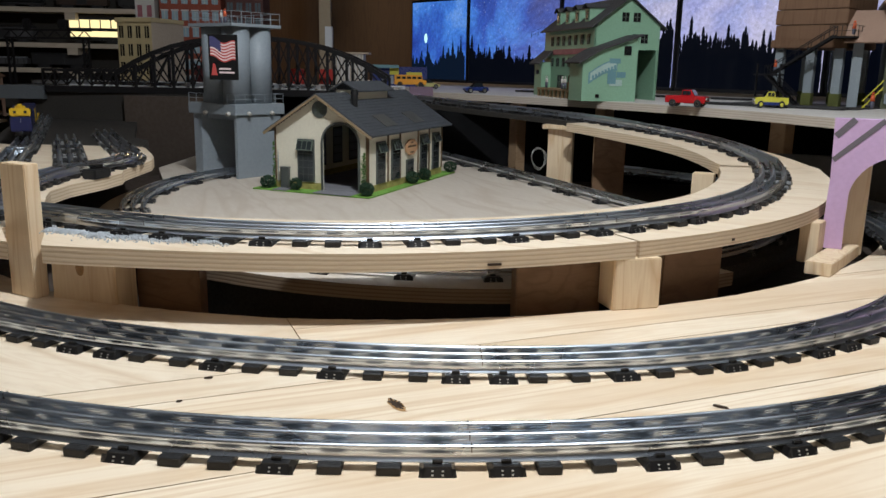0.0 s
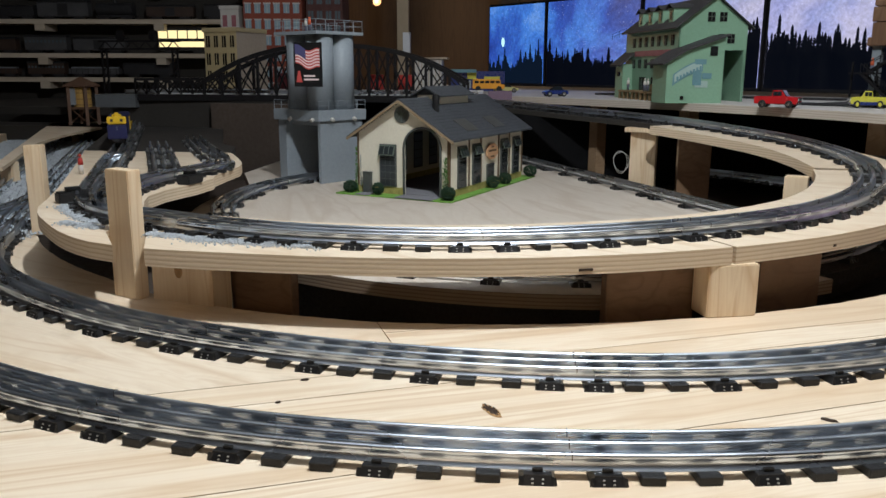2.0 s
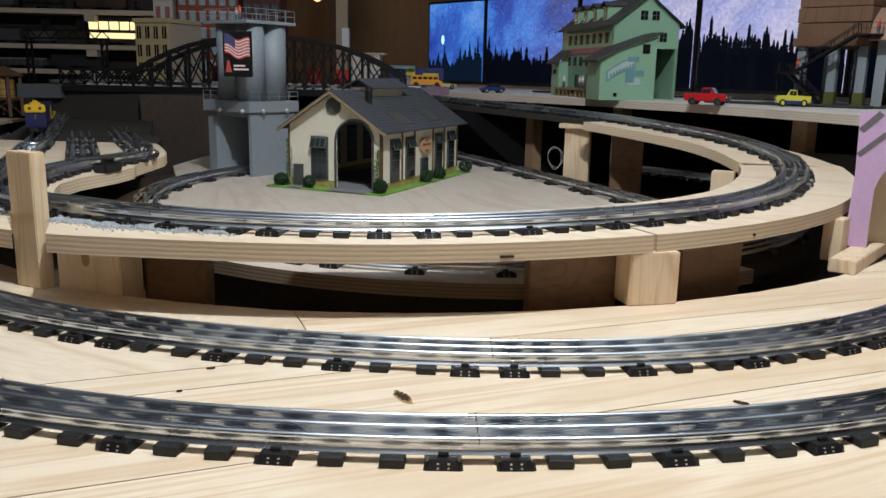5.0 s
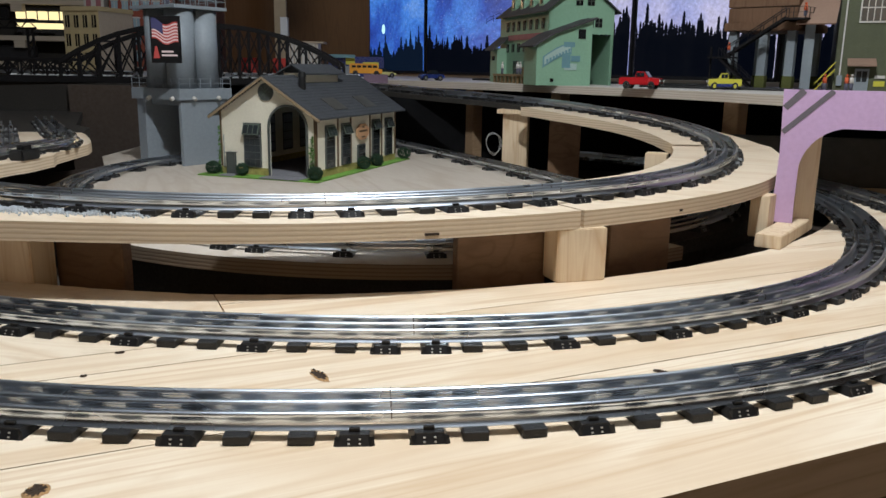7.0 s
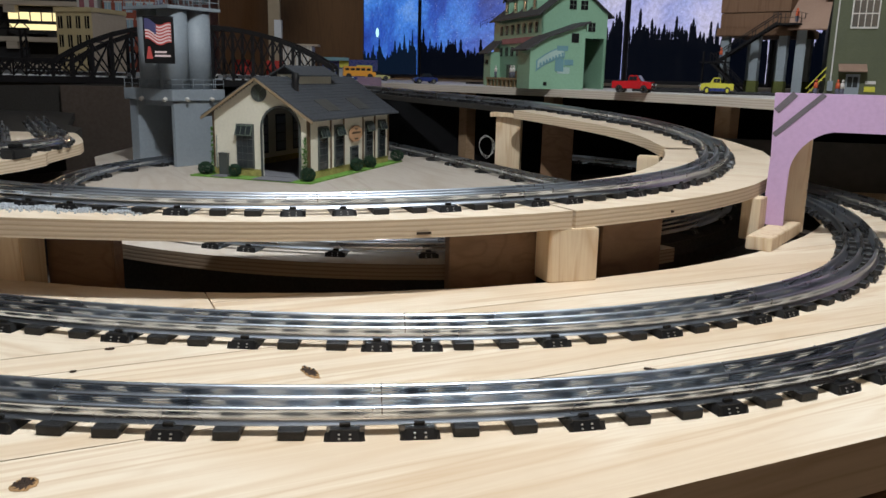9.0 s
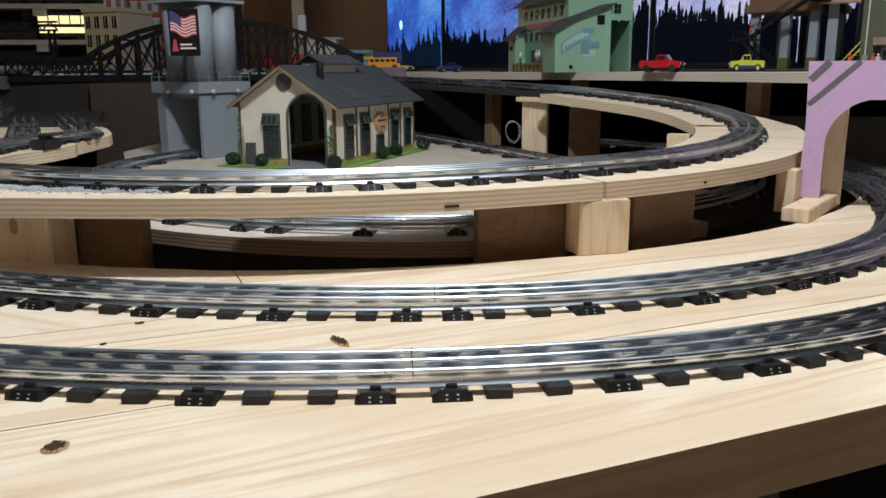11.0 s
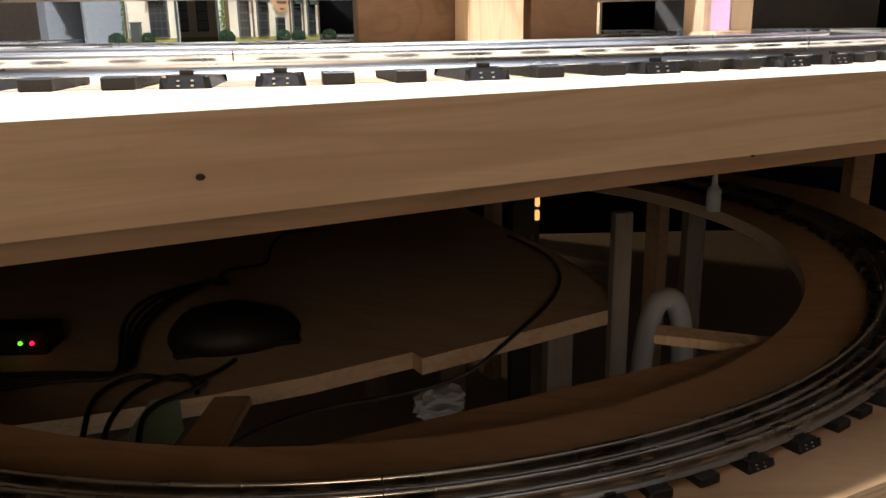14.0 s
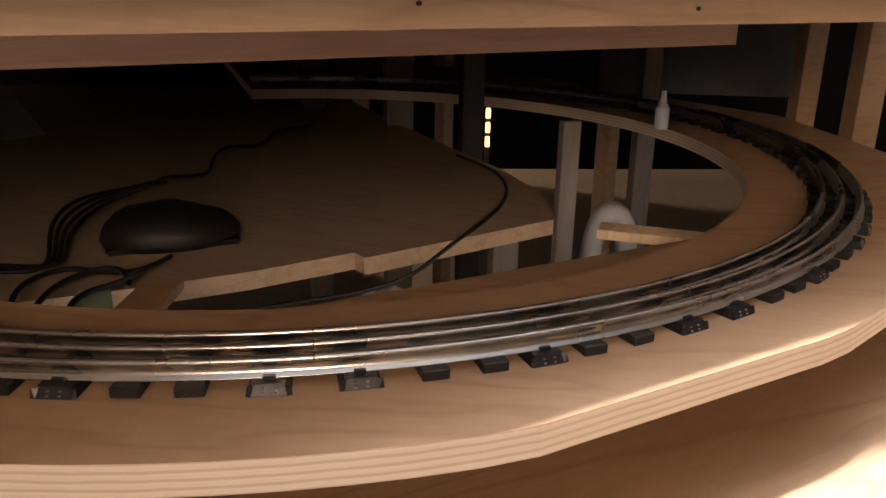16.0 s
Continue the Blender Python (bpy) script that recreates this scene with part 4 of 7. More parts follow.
def power_pack():
    """A black block lying under looped leads."""
    root = empty("power_pack", pose(0.012, 1.13, -0.345, 0, 0, 18))
    tagged(root, "black power pack lying under looped cables on the shelf", "power pack")
    bm = bmesh.new()
    bmesh.ops.create_uvsphere(bm, u_segments=28, v_segments=14, radius=1.0)
    for v in bm.verts:
        k = 1.0 - 0.16 * (v.co.x + 1)
        v.co = Vector((v.co.x * 0.082, v.co.y * 0.056, max(0.0, v.co.z * 0.048 * k + 0.007 + 0.0022 * math.sin(v.co.x * 9 + 1) * math.sin(v.co.y * 7))))
    part("base", boxes((-0.076, -0.047, 0.0, 0.076, 0.047, 0.006), bevel=0.003), M["black_gloss"], root)
    part("case", bm, M["tie_plastic"], root, smooth=True)
    return root


power_pack()


def cable(name, points, r, material, label, category="cable"):
    cu = bpy.data.curves.new(name, "CURVE")
    cu.dimensions, cu.bevel_depth, cu.bevel_resolution = "3D", r, 2
    sp = cu.splines.new("NURBS")
    sp.points.add(len(points) - 1)
    for q, p in zip(sp.points, points):
        q.co = (*p, 1)
    sp.use_endpoint_u, sp.order_u, sp.resolution_u = True, 4, 6
    tmp = bpy.data.objects.new(name, cu)
    me = bpy.data.meshes.new_from_object(tmp)
    bpy.data.objects.remove(tmp)
    me.materials.clear()
    me.materials.append(material)
    return tagged(new(name, me), label, category)


SZ = -0.343
for k in range(4):
    e = 0.006 * k
    cable("cable", [(-0.020 + e, 1.17, SZ + 0.058), (-0.036, 1.27 + e, SZ + 0.035), (-0.075, 1.262 + e, SZ + 0.022), (-0.112 - e, 1.225, SZ + 0.010 + e), (-0.112 - e, 1.12, SZ + 0.004 + e), (-0.075 - e, 1.035, SZ + 0.004),
                    (-0.098, 1.012 - e, SZ + 0.002), (-0.160, 1.035 - e, SZ + 0.002), (-0.30, 1.02 - 4 * e, SZ + 0.002)], 0.0027, M["black_gloss"], "black cable looped round the power pack")
for k, pts in enumerate((((0.030, 1.05), (0.016, 1.00), (-0.018, 0.990), (-0.068, 1.02), (-0.094, 0.985), (-0.090, 0.932), (-0.070, 0.870)),
                         ((0.014, 0.950), (-0.006, 1.004), (-0.036, 0.990), (-0.058, 0.950), (-0.054, 0.890), (-0.048, 0.860)),
                         ((0.020, 0.965), (0.004, 0.946), (-0.018, 0.937), (-0.026, 0.902), (-0.016, 0.862)))):
    flat = [(x, y, SZ + (0.004 + 0.006 * k if y > 0.96 else 0.010)) for x, y in pts]
    cable("cable", flat + [(pts[-1][0] + 0.01, 0.82, SZ - 0.01), (pts[-1][0] + 0.03, 0.79, SZ - 0.05)], 0.0030, M["black_gloss"], "thick black cable curling off the shelf edge")
cable("cable", [(-0.02, 1.20, SZ + 0.05), (-0.050, 1.29, SZ + 0.03), (-0.066, 1.40, SZ + 0.014), (0.0, 1.425, SZ + 0.004), (-0.018, 1.50, SZ + 0.012), (-0.014, 1.60, SZ + 0.022), (0.046, 1.655, SZ + 0.004), (0.052, 1.74, SZ + 0.016), (0.075, 1.80, SZ + 0.016), (0.14, 1.885, SZ + 0.004), (0.155, 1.93, SZ + 0.05), (0.19, 2.0, -0.082)],
      0.0026, M["black_gloss"], "black cable snaking over the shelf")
cable("cable", [(0.40, 1.60, SZ + 0.003), (0.447, 1.50, SZ + 0.004), (0.462, 1.40, SZ + 0.008), (0.446, 1.27, SZ + 0.006), (0.378, 1.139, SZ + 0.004), (0.338, 1.090, SZ - 0.006), (0.30, 1.07, -0.378), (0.22, 1.07, -0.398), (0.141, 1.055, -0.402), (0.075, 1.03, -0.408), (0.017, 0.99, -0.42), (-0.05, 0.95, -0.47)],
      0.0026, M["black_gloss"], "dark cable running off the shelf and along its edge")
cable("drain_hose", [(0.555, 1.27, -0.62), (0.565, 1.27, -0.42), (0.575, 1.27, -0.36), (0.60, 1.27, -0.345), (0.62, 1.27, -0.37), (0.625, 1.27, -0.43), (0.63, 1.27, -0.62)], 0.016, M["hose_grey"], "white plastic hose bent into an arch", "hose")


def bottle(m):
    root = empty("bottle", m)
    tagged(root, "small clear bottle with a light cap on the lower ring", "bottle")
    bm = bmesh.new()
    tube(bm, (0, 0, 0), (0, 0, 0.032), 0.011, 16)
    tube(bm, (0, 0, 0.032), (0, 0, 0.042), 0.011, 16, 0.005)
    part("body", bm, M["clear"], root, smooth=False)
    bm = bmesh.new()
    tube(bm, (0, 0, 0.042), (0, 0, 0.058), 0.005, 12, 0.004)
    part("cap", bm, M["white_plastic"], root)


bottle(pose(0.70, 1.40, LZ + 0.001))
sb = empty("switch_box", pose(-0.235, 1.09, -0.345))
tagged(sb, "small black control box with two indicator lamps", "control box")
part("case", boxes((-0.05, 0, 0, 0.03, 0.05, 0.03), bevel=0.002), M["black_gloss"], sb)
for x, mt in ((0.0, "led_green"), (0.014, "led_red")):
    bm = bmesh.new()
    bmesh.ops.create_icosphere(bm, subdivisions=2, radius=0.0028, matrix=pose(x, -0.001, 0.016))
    part("indicator", bm, M[mt], sb)
ls = empty("light_strip", pose(0.50, 1.95, 0))
tagged(ls, "short strip of small warm lamps on a post", "light strip")
part("strip", boxes((-0.006, 0.004, -0.45, 0.006, 0.01, -0.30)), M["dark"], ls)
for k in range(3):
    part("bulb", boxes((-0.005, -0.004, -0.395 + k * 0.032, 0.005, 0.004, -0.372 + k * 0.032), bevel=0.0015), M["warm_glow"], ls)
tagged(mesh_ob("paper_sheet", slab([(-0.053, 0.852), (0.013, 0.842), (0.016, 0.892), (-0.010, 0.965), (-0.038, 0.958), (-0.036, 0.886)], -0.3447, -0.3437), [M["green_paper"], M["green_paper"]]), "pale green paper poking over the shelf edge", "paper")


def crumpled_bag(m):
    """A crumpled white plastic bag hung by its neck."""
    rr = random.Random(12)
    bm = bmesh.new()
    rows = []
    for i in range(9):
        z = -0.062 * i / 8
        wide = 0.008 + 0.034 * math.sin(math.pi * min(1.0, i / 10 + 0.12))
        rows.append([bm.verts.new((wide * math.cos(a) * rr.uniform(0.8, 1.15), 0.5 * wide * math.sin(a) * rr.uniform(0.7, 1.25), z + rr.uniform(-0.003, 0.003))) for a in [2 * math.pi * k / 16 for k in range(16)]])
    for a, b in zip(rows, rows[1:]):
        for k in range(16):
            bm.faces.new((a[k], b[k], b[(k + 1) % 16], a[(k + 1) % 16]))
    bm.faces.new(rows[-1])
    bm.faces.new(rows[0][::-1])
    ob = tagged(mesh_ob("plastic_bag", bm, M["hose_grey"]), "crumpled whitish plastic bag hanging on a cable below the shelf", "bag")
    ob.matrix_world = m
    return ob


crumpled_bag(pose(0.266, 1.080, -0.392, 0, 0, 25) @ Matrix.Diagonal((0.85, 0.85, 0.75, 1)))
# White sheet stands in for a bright patch of light on the shelf.
tagged(mesh_ob("paper_sheet", slab([(-0.507, 1.689), (-0.398, 1.807), (-0.637, 2.246), (-0.833, 2.366)], 0.0, 0.001), [M["flat_white"], M["flat_white"]]), "white patch for light falling on the back of the shelf", "paper").matrix_world = pose(0, 0, -0.3445)
# ---- timber that carries the ring ----
def timber(name, m, w, d, h, mat, label, cat, group=""):
    return tagged(mesh_ob(name, boxes((0, 0, 0, w, d, h), m=None, bevel=0.0012), mat), label, cat, group), m


def put(pair):
    ob, m = pair
    ob.matrix_world = m
    return ob


put(timber("post", pose(-0.3885, 0.9565, 0, 0, 0, -22.5), 0.0420, 0.0185, 0.1525, M["stud"], "square pine post standing on the table deck", "post", "guard posts"))
put(timber("post", pose(-0.722, 1.258, 0, 0, 0, 18), 0.026, 0.026, 0.146, M["stud"], "square pine post beside the ballasted track", "post", "guard posts"))
put(timber("support_block", pose(0.300, 0.9895, 0, 0, 0, 20), 0.0595, 0.036, 0.0592, M["stud"], "pale pine block under the plywood ring", "block", "ring supports"))
put(timber("support_board", pose(0.192, 1.000, -0.06, 0, 0, 18.5), 0.105, 0.019, 0.119, M["shade_board"], "brown board beside a support block, darkened for shade", "board", "ring supports"))
put(timber("support_block", pose(-0.335, 0.951, -0.06, 0, 0, -13), 0.087, 0.036, 0.1192, M["stud"], "knotty pine block under the plywood ring", "block", "ring supports"))
face = bpy.data.objects["support_block.001"]
bm = bmesh.new()
bmesh.ops.create_cone(bm, cap_ends=True, segments=20, radius1=0.0075, radius2=0.0055, depth=0.0010, matrix=pose(0.040, -0.0004, 0.098, 90) @ Matrix.Diagonal((0.8, 1.25, 1, 1)))
part("knot", bm, M["knot_rim"], face, "brown pine knot").matrix_world = face.matrix_world
put(timber("support_board", pose(-0.250, 0.982, -0.06, 0, 0, -8), 0.080, 0.019, 0.119, M["shade_board"], "brown board beside a support block, darkened for shade", "board", "ring supports"))
put(timber("support_block", pose(0.620, 1.265, 0, 0, 0, 56.3), 0.036, 0.026, 0.0592, M["stud"], "pine block under the ring beside the arch", "block", "ring supports"))
put(timber("support_board", pose(0.37, 1.075, -0.06, 0, 0, 38), 0.11, 0.019, 0.119, M["shade_board"], "brown board beside a support block, darkened for shade", "board", "ring supports"))
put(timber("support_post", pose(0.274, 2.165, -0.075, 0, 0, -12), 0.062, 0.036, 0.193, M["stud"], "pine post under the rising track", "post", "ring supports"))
put(timber("support_board", pose(0.385, 2.11, -0.075, 0, 0, -8), 0.075, 0.022, 0.182, M["shade_board"], "brown board under the rising track, darkened for shade", "board", "ring supports"))
put(timber("support_post", pose(0.527, 1.668, -0.075, 0, 0, -20), 0.04, 0.03, 0.152, M["stud"], "pine post under the inner side of the ring", "post", "ring supports"))
# The very dark brown carries the shade behind the support blocks.
tagged(mesh_ob("under_board", boxes((0, 0, -0.06, 0.62, 0.02, 0.0), m=pose(0.42, 1.22, -0.022, 0, 0, 52)), M["panel_brown"]), "board standing below the ring, dark for the shade there", "board", "ring supports")
coil = empty("wire_coil", pose(0.250, 2.13, 0.046, 78, 0, 20) @ Matrix.Diagonal((0.72, 0.78, 1, 1)))
tagged(coil, "loose coil of pale wire leaning on a post", "wire")
for k in range(3):
    bm = bmesh.new()
    n = 28
    ringv = []
    for i in range(n):
        a = 2 * math.pi * i / n
        c = Vector(((0.024 + 0.002 * k) * math.cos(a), (0.036 - 0.003 * k) * math.sin(a), 0.004 * k + 0.003 * math.sin(2 * a)))
        o = Vector((math.cos(a), math.sin(a), 0))
        ringv.append([bm.verts.new(c + o * 0.0007 * math.cos(q) + Vector((0, 0, 0.0007 * math.sin(q)))) for q in (0, 1.57, 3.14, 4.71)])
    for i in range(n):
        for q in range(4):
            bm.faces.new((ringv[i][q], ringv[(i + 1) % n][q], ringv[(i + 1) % n][(q + 1) % 4], ringv[i][(q + 1) % 4]))
    part("wire_loop", bm, M["wire"], coil)


# ---- purple foam arch ----
def foam_arch():
    root = empty("foam_arch", pose(0.637, 1.296, 0.0, 0, 0, -22))
    tagged(root, "purple foam board bridge arch with pencil lines on it", "arch")
    w, x1, top, z0 = 0.0262, 0.40, 0.205, 0.0185
    out = [(-0.002, z0), (0.001, 0.12), (-0.002, top), (x1, top + 0.001), (x1, 0.0008)]
    inn = [(x1 - w, 0.0008), (x1 - w, 0.08)]
    for i in range(9):
        a = radians(10 * i)
        inn.append((x1 - w - 0.062 + 0.062 * math.cos(a), 0.089 + 0.0660 * math.sin(a)))
    for i in range(1, 9):
        a = radians(90 + 10 * i)
        inn.append((w + 0.062 + 0.062 * math.cos(a), 0.089 + 0.0660 * math.sin(a)))
    inn += [(w + 0.0003, 0.05), (w + 0.001, z0)]
    prof = out + inn
    bm = bmesh.new()
    fr = [bm.verts.new((x, 0, z)) for x, z in prof]
    bk = [bm.verts.new((x, 0.026, z)) for x, z in prof]
    for a, b, c in tessellate_polygon([[Vector((x, z, 0)) for x, z in prof]]):
        bm.faces.new((fr[a], fr[b], fr[c]))
        bm.faces.new((bk[c], bk[b], bk[a]))
    for i in range(len(prof)):
        k = (i + 1) % len(prof)
        bm.faces.new((fr[i], bk[i], bk[k], fr[k]))
    bmesh.ops.recalc_face_normals(bm, faces=list(bm.faces))
    part("panel", bm, M["purple_foam"], root)
    bm = bmesh.new()
    for (xa, za), (xb, zb), t in (((0.002, 0.1465), (0.0615, 0.2045), 0.0072), ((0.002, 0.180), (0.0245, 0.2045), 0.0090)):
        d = Vector((xb - xa, zb - za)).normalized()
        n = Vector((-d.y, d.x)) * t / 2
        q = [bm.verts.new((xa + n.x * s1 + (xb - xa) * e, -0.0006, za + n.y * s1 + (zb - za) * e)) for e, s1 in ((0, -1), (1, -1), (1, 1), (0, 1))]
        bm.faces.new(q)
    part("pencil_line", bm, M["marker"], root, "broad grey pencil strokes")


foam_arch()
put(timber("foot_block", pose(0.612, 1.187, 0, 0, 0, 56.3), 0.165, 0.034, 0.0180, M["stud"], "short pine block under the foam arch", "block"))
put(timber("arch_post", pose(0.679, 1.330, 0, 0, 0, 10), 0.034, 0.030, 0.150, M["stud"], "pine post behind the foam arch", "post", "arch posts"))


# ---- engine house ----
def clap(bm, outline, y, z_to, step=0.0043, depth=0.0006):
    """Lapped boards on a wall in the plane of x and z at depth y: each board leans out at its foot."""
    z = 0.0
    while z < z_to:
        z1 = min(z + step, z_to)
        spans = outline((z + z1) / 2)
        for a, b in spans:
            v = [bm.verts.new(p) for p in ((a, y - depth, z), (b, y - depth, z), (b, y, z1), (a, y, z1), (a, y, z), (b, y, z))]
            bm.faces.new((v[0], v[1], v[2], v[3]))
            bm.faces.new((v[4], v[5], v[1], v[0]))
        z = z1


def engine_house():
    fx = Vector((0.955, -0.297, 0))
    m = Matrix(((fx.x, -fx.y, 0, -0.103), (fx.y, fx.x, 0, 1.712), (0, 0, 1, IZ), (0, 0, 0, 1)))
    root = empty("engine_house", m)
    tagged(root, "cream clapboard toy engine house with slate roof and arched door", "toy house")
    L, W, X0, X1, Y0, Y1, E, R = 0.485, 0.285, -0.249, -0.026, 0.040, 0.447, 0.1329, 0.2037
    xm = (X0 + X1) / 2
    xd = -0.0885
    bm = boxes((-W, 0, 0, 0.0, L, 0.003), bevel=0.0008)
    part("grass_base", bm, M["grass"], root, "bright green flocked base")
    pieces("path", boxes((xd - 0.045, -0.002, 0.0025, xd + 0.045, Y0 + 0.02, 0.0042), (X0 + 0.015, 0.0, 0.0025, X0 + 0.05, Y0, 0.0040)), M["path_grey"], root, "grey paved path")
    part("foundation", boxes((X0 - 0.001, Y0 - 0.001, 0.003, xd - 0.047, Y0 + 0.006, 0.018), (xd + 0.047, Y0 - 0.001, 0.003, X1 + 0.001, Y0 + 0.006, 0.018), (X1 - 0.006, Y0, 0.003, X1 + 0.0012, Y1, 0.018), (X0 - 0.001, Y0, 0.003, X0 + 0.006, Y1, 0.018)), M["ochre_stone"], root, "ochre stone footing")

    def gable(z):
        return (X0, X1) if z <= E else (X0 + (z - E) / (R - E) * (xm - X0), X1 - (z - E) / (R - E) * (X1 - xm))

    dr, dh = 0.0435, 0.104

    def front(z):
        a, b = gable(z)
        if z < dh:
            return [(a, xd - dr), (xd + dr, b)]
        if z < dh + dr:
            h = math.sqrt(max(0, dr * dr - (z - dh) ** 2))
            return [(a, xd - h), (min(xd + h, b), b)]
        return [(a, b)]

    bm = bmesh.new()
    clap(bm, front, Y0, R)
    pieces("clapboard", bm, M["cream"], root)
    bm = bmesh.new()
    box(bm, X0, Y0 + 0.0005, 0.003, xd - dr, Y0 + 0.004, E)
    box(bm, xd + dr, Y0 + 0.0005, 0.003, X1, Y0 + 0.004, E)
    pieces("wall_core", bm, M["cream"], root)
    bm = bmesh.new()
    clap(bm, lambda z: [(-Y1, -Y0)], 0, E)
    bm.transform(Matrix(((0, -1, 0, X1), (-1, 0, 0, 0), (0, 0, 1, 0), (0, 0, 0, 1))))
    bmesh.ops.reverse_faces(bm, faces=list(bm.faces))
    pieces("clapboard", bm, M["cream"], root)
    part("side_wall", boxes((X0, Y0 + 0.004, 0.003, X0 + 0.003, Y1, E), (X0, Y1 - 0.003, 0.003, X1, Y1, E)), M["cream"], root)
    part("floor_slab", boxes((X0 + 0.004, Y0 + 0.004, 0.003, X1 - 0.004, Y1 - 0.004, 0.005)), M["path_grey"], root)
    # door arch frame
    bm = bmesh.new()
    for i in range(12):
        a0, a1 = radians(15 * i), radians(15 * (i + 1))
        bar(bm, (xd + (dr + 0.001) * math.cos(a0), Y0 - 0.002, dh + (dr + 0.001) * math.sin(a0)), (xd + (dr + 0.001) * math.cos(a1), Y0 - 0.002, dh + (dr + 0.001) * math.sin(a1)), 0.003, 0.004)
    for s in (-1, 1):
        bar(bm, (xd + s * (dr + 0.001), Y0 - 0.002, 0.003), (xd + s * (dr + 0.001), Y0 - 0.002, dh), 0.003, 0.004)
    part("door_frame", bm, M["window_grey"], root)
    # tall windows in the far long wall, seen through the arch
    for yy in (0.225, 0.305, 0.385):
        iw = part("inner_window", boxes((X0 + 0.003, yy - 0.022, 0.030, X0 + 0.0045, yy + 0.022, 0.118)), M["window_grey"], root)
        # Pale pane colour stands in for light coming through from outside.
        bm = bmesh.new()
        for a in range(2):
            for c in range(4):
                box(bm, X0 + 0.0042, yy - 0.019 + 0.020 * a, 0.034 + 0.0205 * c, X0 + 0.0052, yy - 0.001 + 0.020 * a, 0.052 + 0.0205 * c)
        pieces("pane", bm, M["pane_light"], iw)
    # round window
    bm = bmesh.new()
    bmesh.ops.create_cone(bm, cap_ends=True, segments=24, radius1=0.0178, radius2=0.0178, depth=0.003, matrix=pose(xm, Y0 - 0.0015, 0.1745, 90))
    w = part("round_window", bm, M["window_grey"], root)
    bm = bmesh.new()
    for i in range(4):
        a = radians(45 * i)
        bar(bm, (xm - 0.0158 * math.cos(a), Y0 - 0.0034, 0.1745 - 0.0158 * math.sin(a)), (xm + 0.0158 * math.cos(a), Y0 - 0.0034, 0.1745 + 0.0158 * math.sin(a)), 0.0012)
    part("muntin", bm, M["sage"], w)

    def window(mm, ww, hh, awn=True, nx=3, nz=6):
        bm = bmesh.new()
        box(bm, -ww / 2 - 0.002, -0.0030, -0.002, ww / 2 + 0.002, 0.0005, hh + 0.002, mm)
        ob = part("window", bm, M["window_grey"], root)
        bm = bmesh.new()
        for i in range(nx):
            for j in range(nz):
                x, z = -ww / 2 + ww * i / nx + 0.0006, hh * j / nz + 0.0006
                box(bm, x, -0.0036, z, x + ww / nx - 0.0012, -0.0028, z + hh / nz - 0.0012, mm)
        pieces("pane", bm, M["pane_dark"], ob)
        if awn:
            bm = bmesh.new()
            a = mm @ pose(0, -0.003, hh, -20)
            box(bm, -ww / 2 - 0.001, -0.0012, -hh * 0.26, ww / 2 + 0.001, 0, 0, a)
            sash = part("tilted_sash", bm, M["sage"], ob)
            bm = bmesh.new()
            for i in range(3):
                box(bm, -ww / 2 + 0.0012 + (ww - 0.001) * i / 3, -0.0017, -hh * 0.24, -ww / 2 - 0.0008 + (ww - 0.001) * (i + 1) / 3, -0.0010, -hh * 0.03, a)
            pieces("pane", bm, M["pane_dark"], sash)
            bm = bmesh.new()
            for s in (-1, 1):
                bar(bm, mm @ Vector((s * ww * 0.46, -0.003, hh * 0.74)), mm @ Vector((s * ww * 0.46, -0.003 - hh * 0.12, hh * 0.77)), 0.0008)
            part("stay", bm, M["window_grey"], ob)

    window(pose(-0.172, Y0 - 0.0008, 0.0215), 0.037, 0.087)
    sm = pose(X1 + 0.0008, 0, 0, 0, 0, 90)
    for yy in (0.0995, 0.173, 0.3295, 0.404):
        window(sm @ pose(yy, 0, 0.0205), 0.036, 0.086)
    window(sm @ pose(0.2505, 0, 0.0185), 0.034, 0.036, False, 2, 3)
    part("side_door", boxes((X0 + 0.0165, Y0 - 0.010, 0.003, X0 + 0.036, Y0 - 0.002, 0.047), (X0 + 0.0155, Y0 - 0.011, 0.047, X0 + 0.037, Y0 - 0.001, 0.049)), M["window_grey"], root, "small grey shed door")
    bm = bmesh.new()
    for yy in (0.0, 0.094, 0.156, 0.256, 0.322, 0.403):
        box(bm, X1 + 0.0005, Y0 + yy, 0.018, X1 + 0.003, Y0 + yy + 0.004, E - 0.003)
    box(bm, X0 - 0.001, Y0 - 0.003, 0.018, X0 + 0.002, Y0, E)
    box(bm, X1 - 0.002, Y0 - 0.003, 0.018, X1 + 0.001, Y0, E)
    pieces("corner_board", bm, M["brown_trim"], root, "thin brown trim boards")
    # roof
    slope = math.atan2(R - E, xm - X0)
    ov = 0.0195
    for s in (-1, 1):
        bm = bmesh.new()
        ex = xm + s * (xm - X0 + ov)
        ez = E - (R - E) / (xm - X0) * ov
        n = 15
        for k in range(n):
            t0, t1 = k / n, (k + 1) / n
            xa, za = ex + (xm - ex) * t0, ez + (R - ez) * t0
            xb, zb = ex + (xm - ex) * t1, ez + (R - ez) * t1
            v = [bm.verts.new(p) for p in ((xa, Y0 - 0.016, za + 0.0053), (xa, Y1 + 0.022, za + 0.0053), (xb, Y1 + 0.022, zb + 0.0045), (xb, Y0 - 0.016, zb + 0.0045),
                                           (xa, Y0 - 0.016, za + 0.0015), (xa, Y1 + 0.022, za + 0.0015), (xb, Y1 + 0.022, zb + 0.0015), (xb, Y0 - 0.016, zb + 0.0015))]
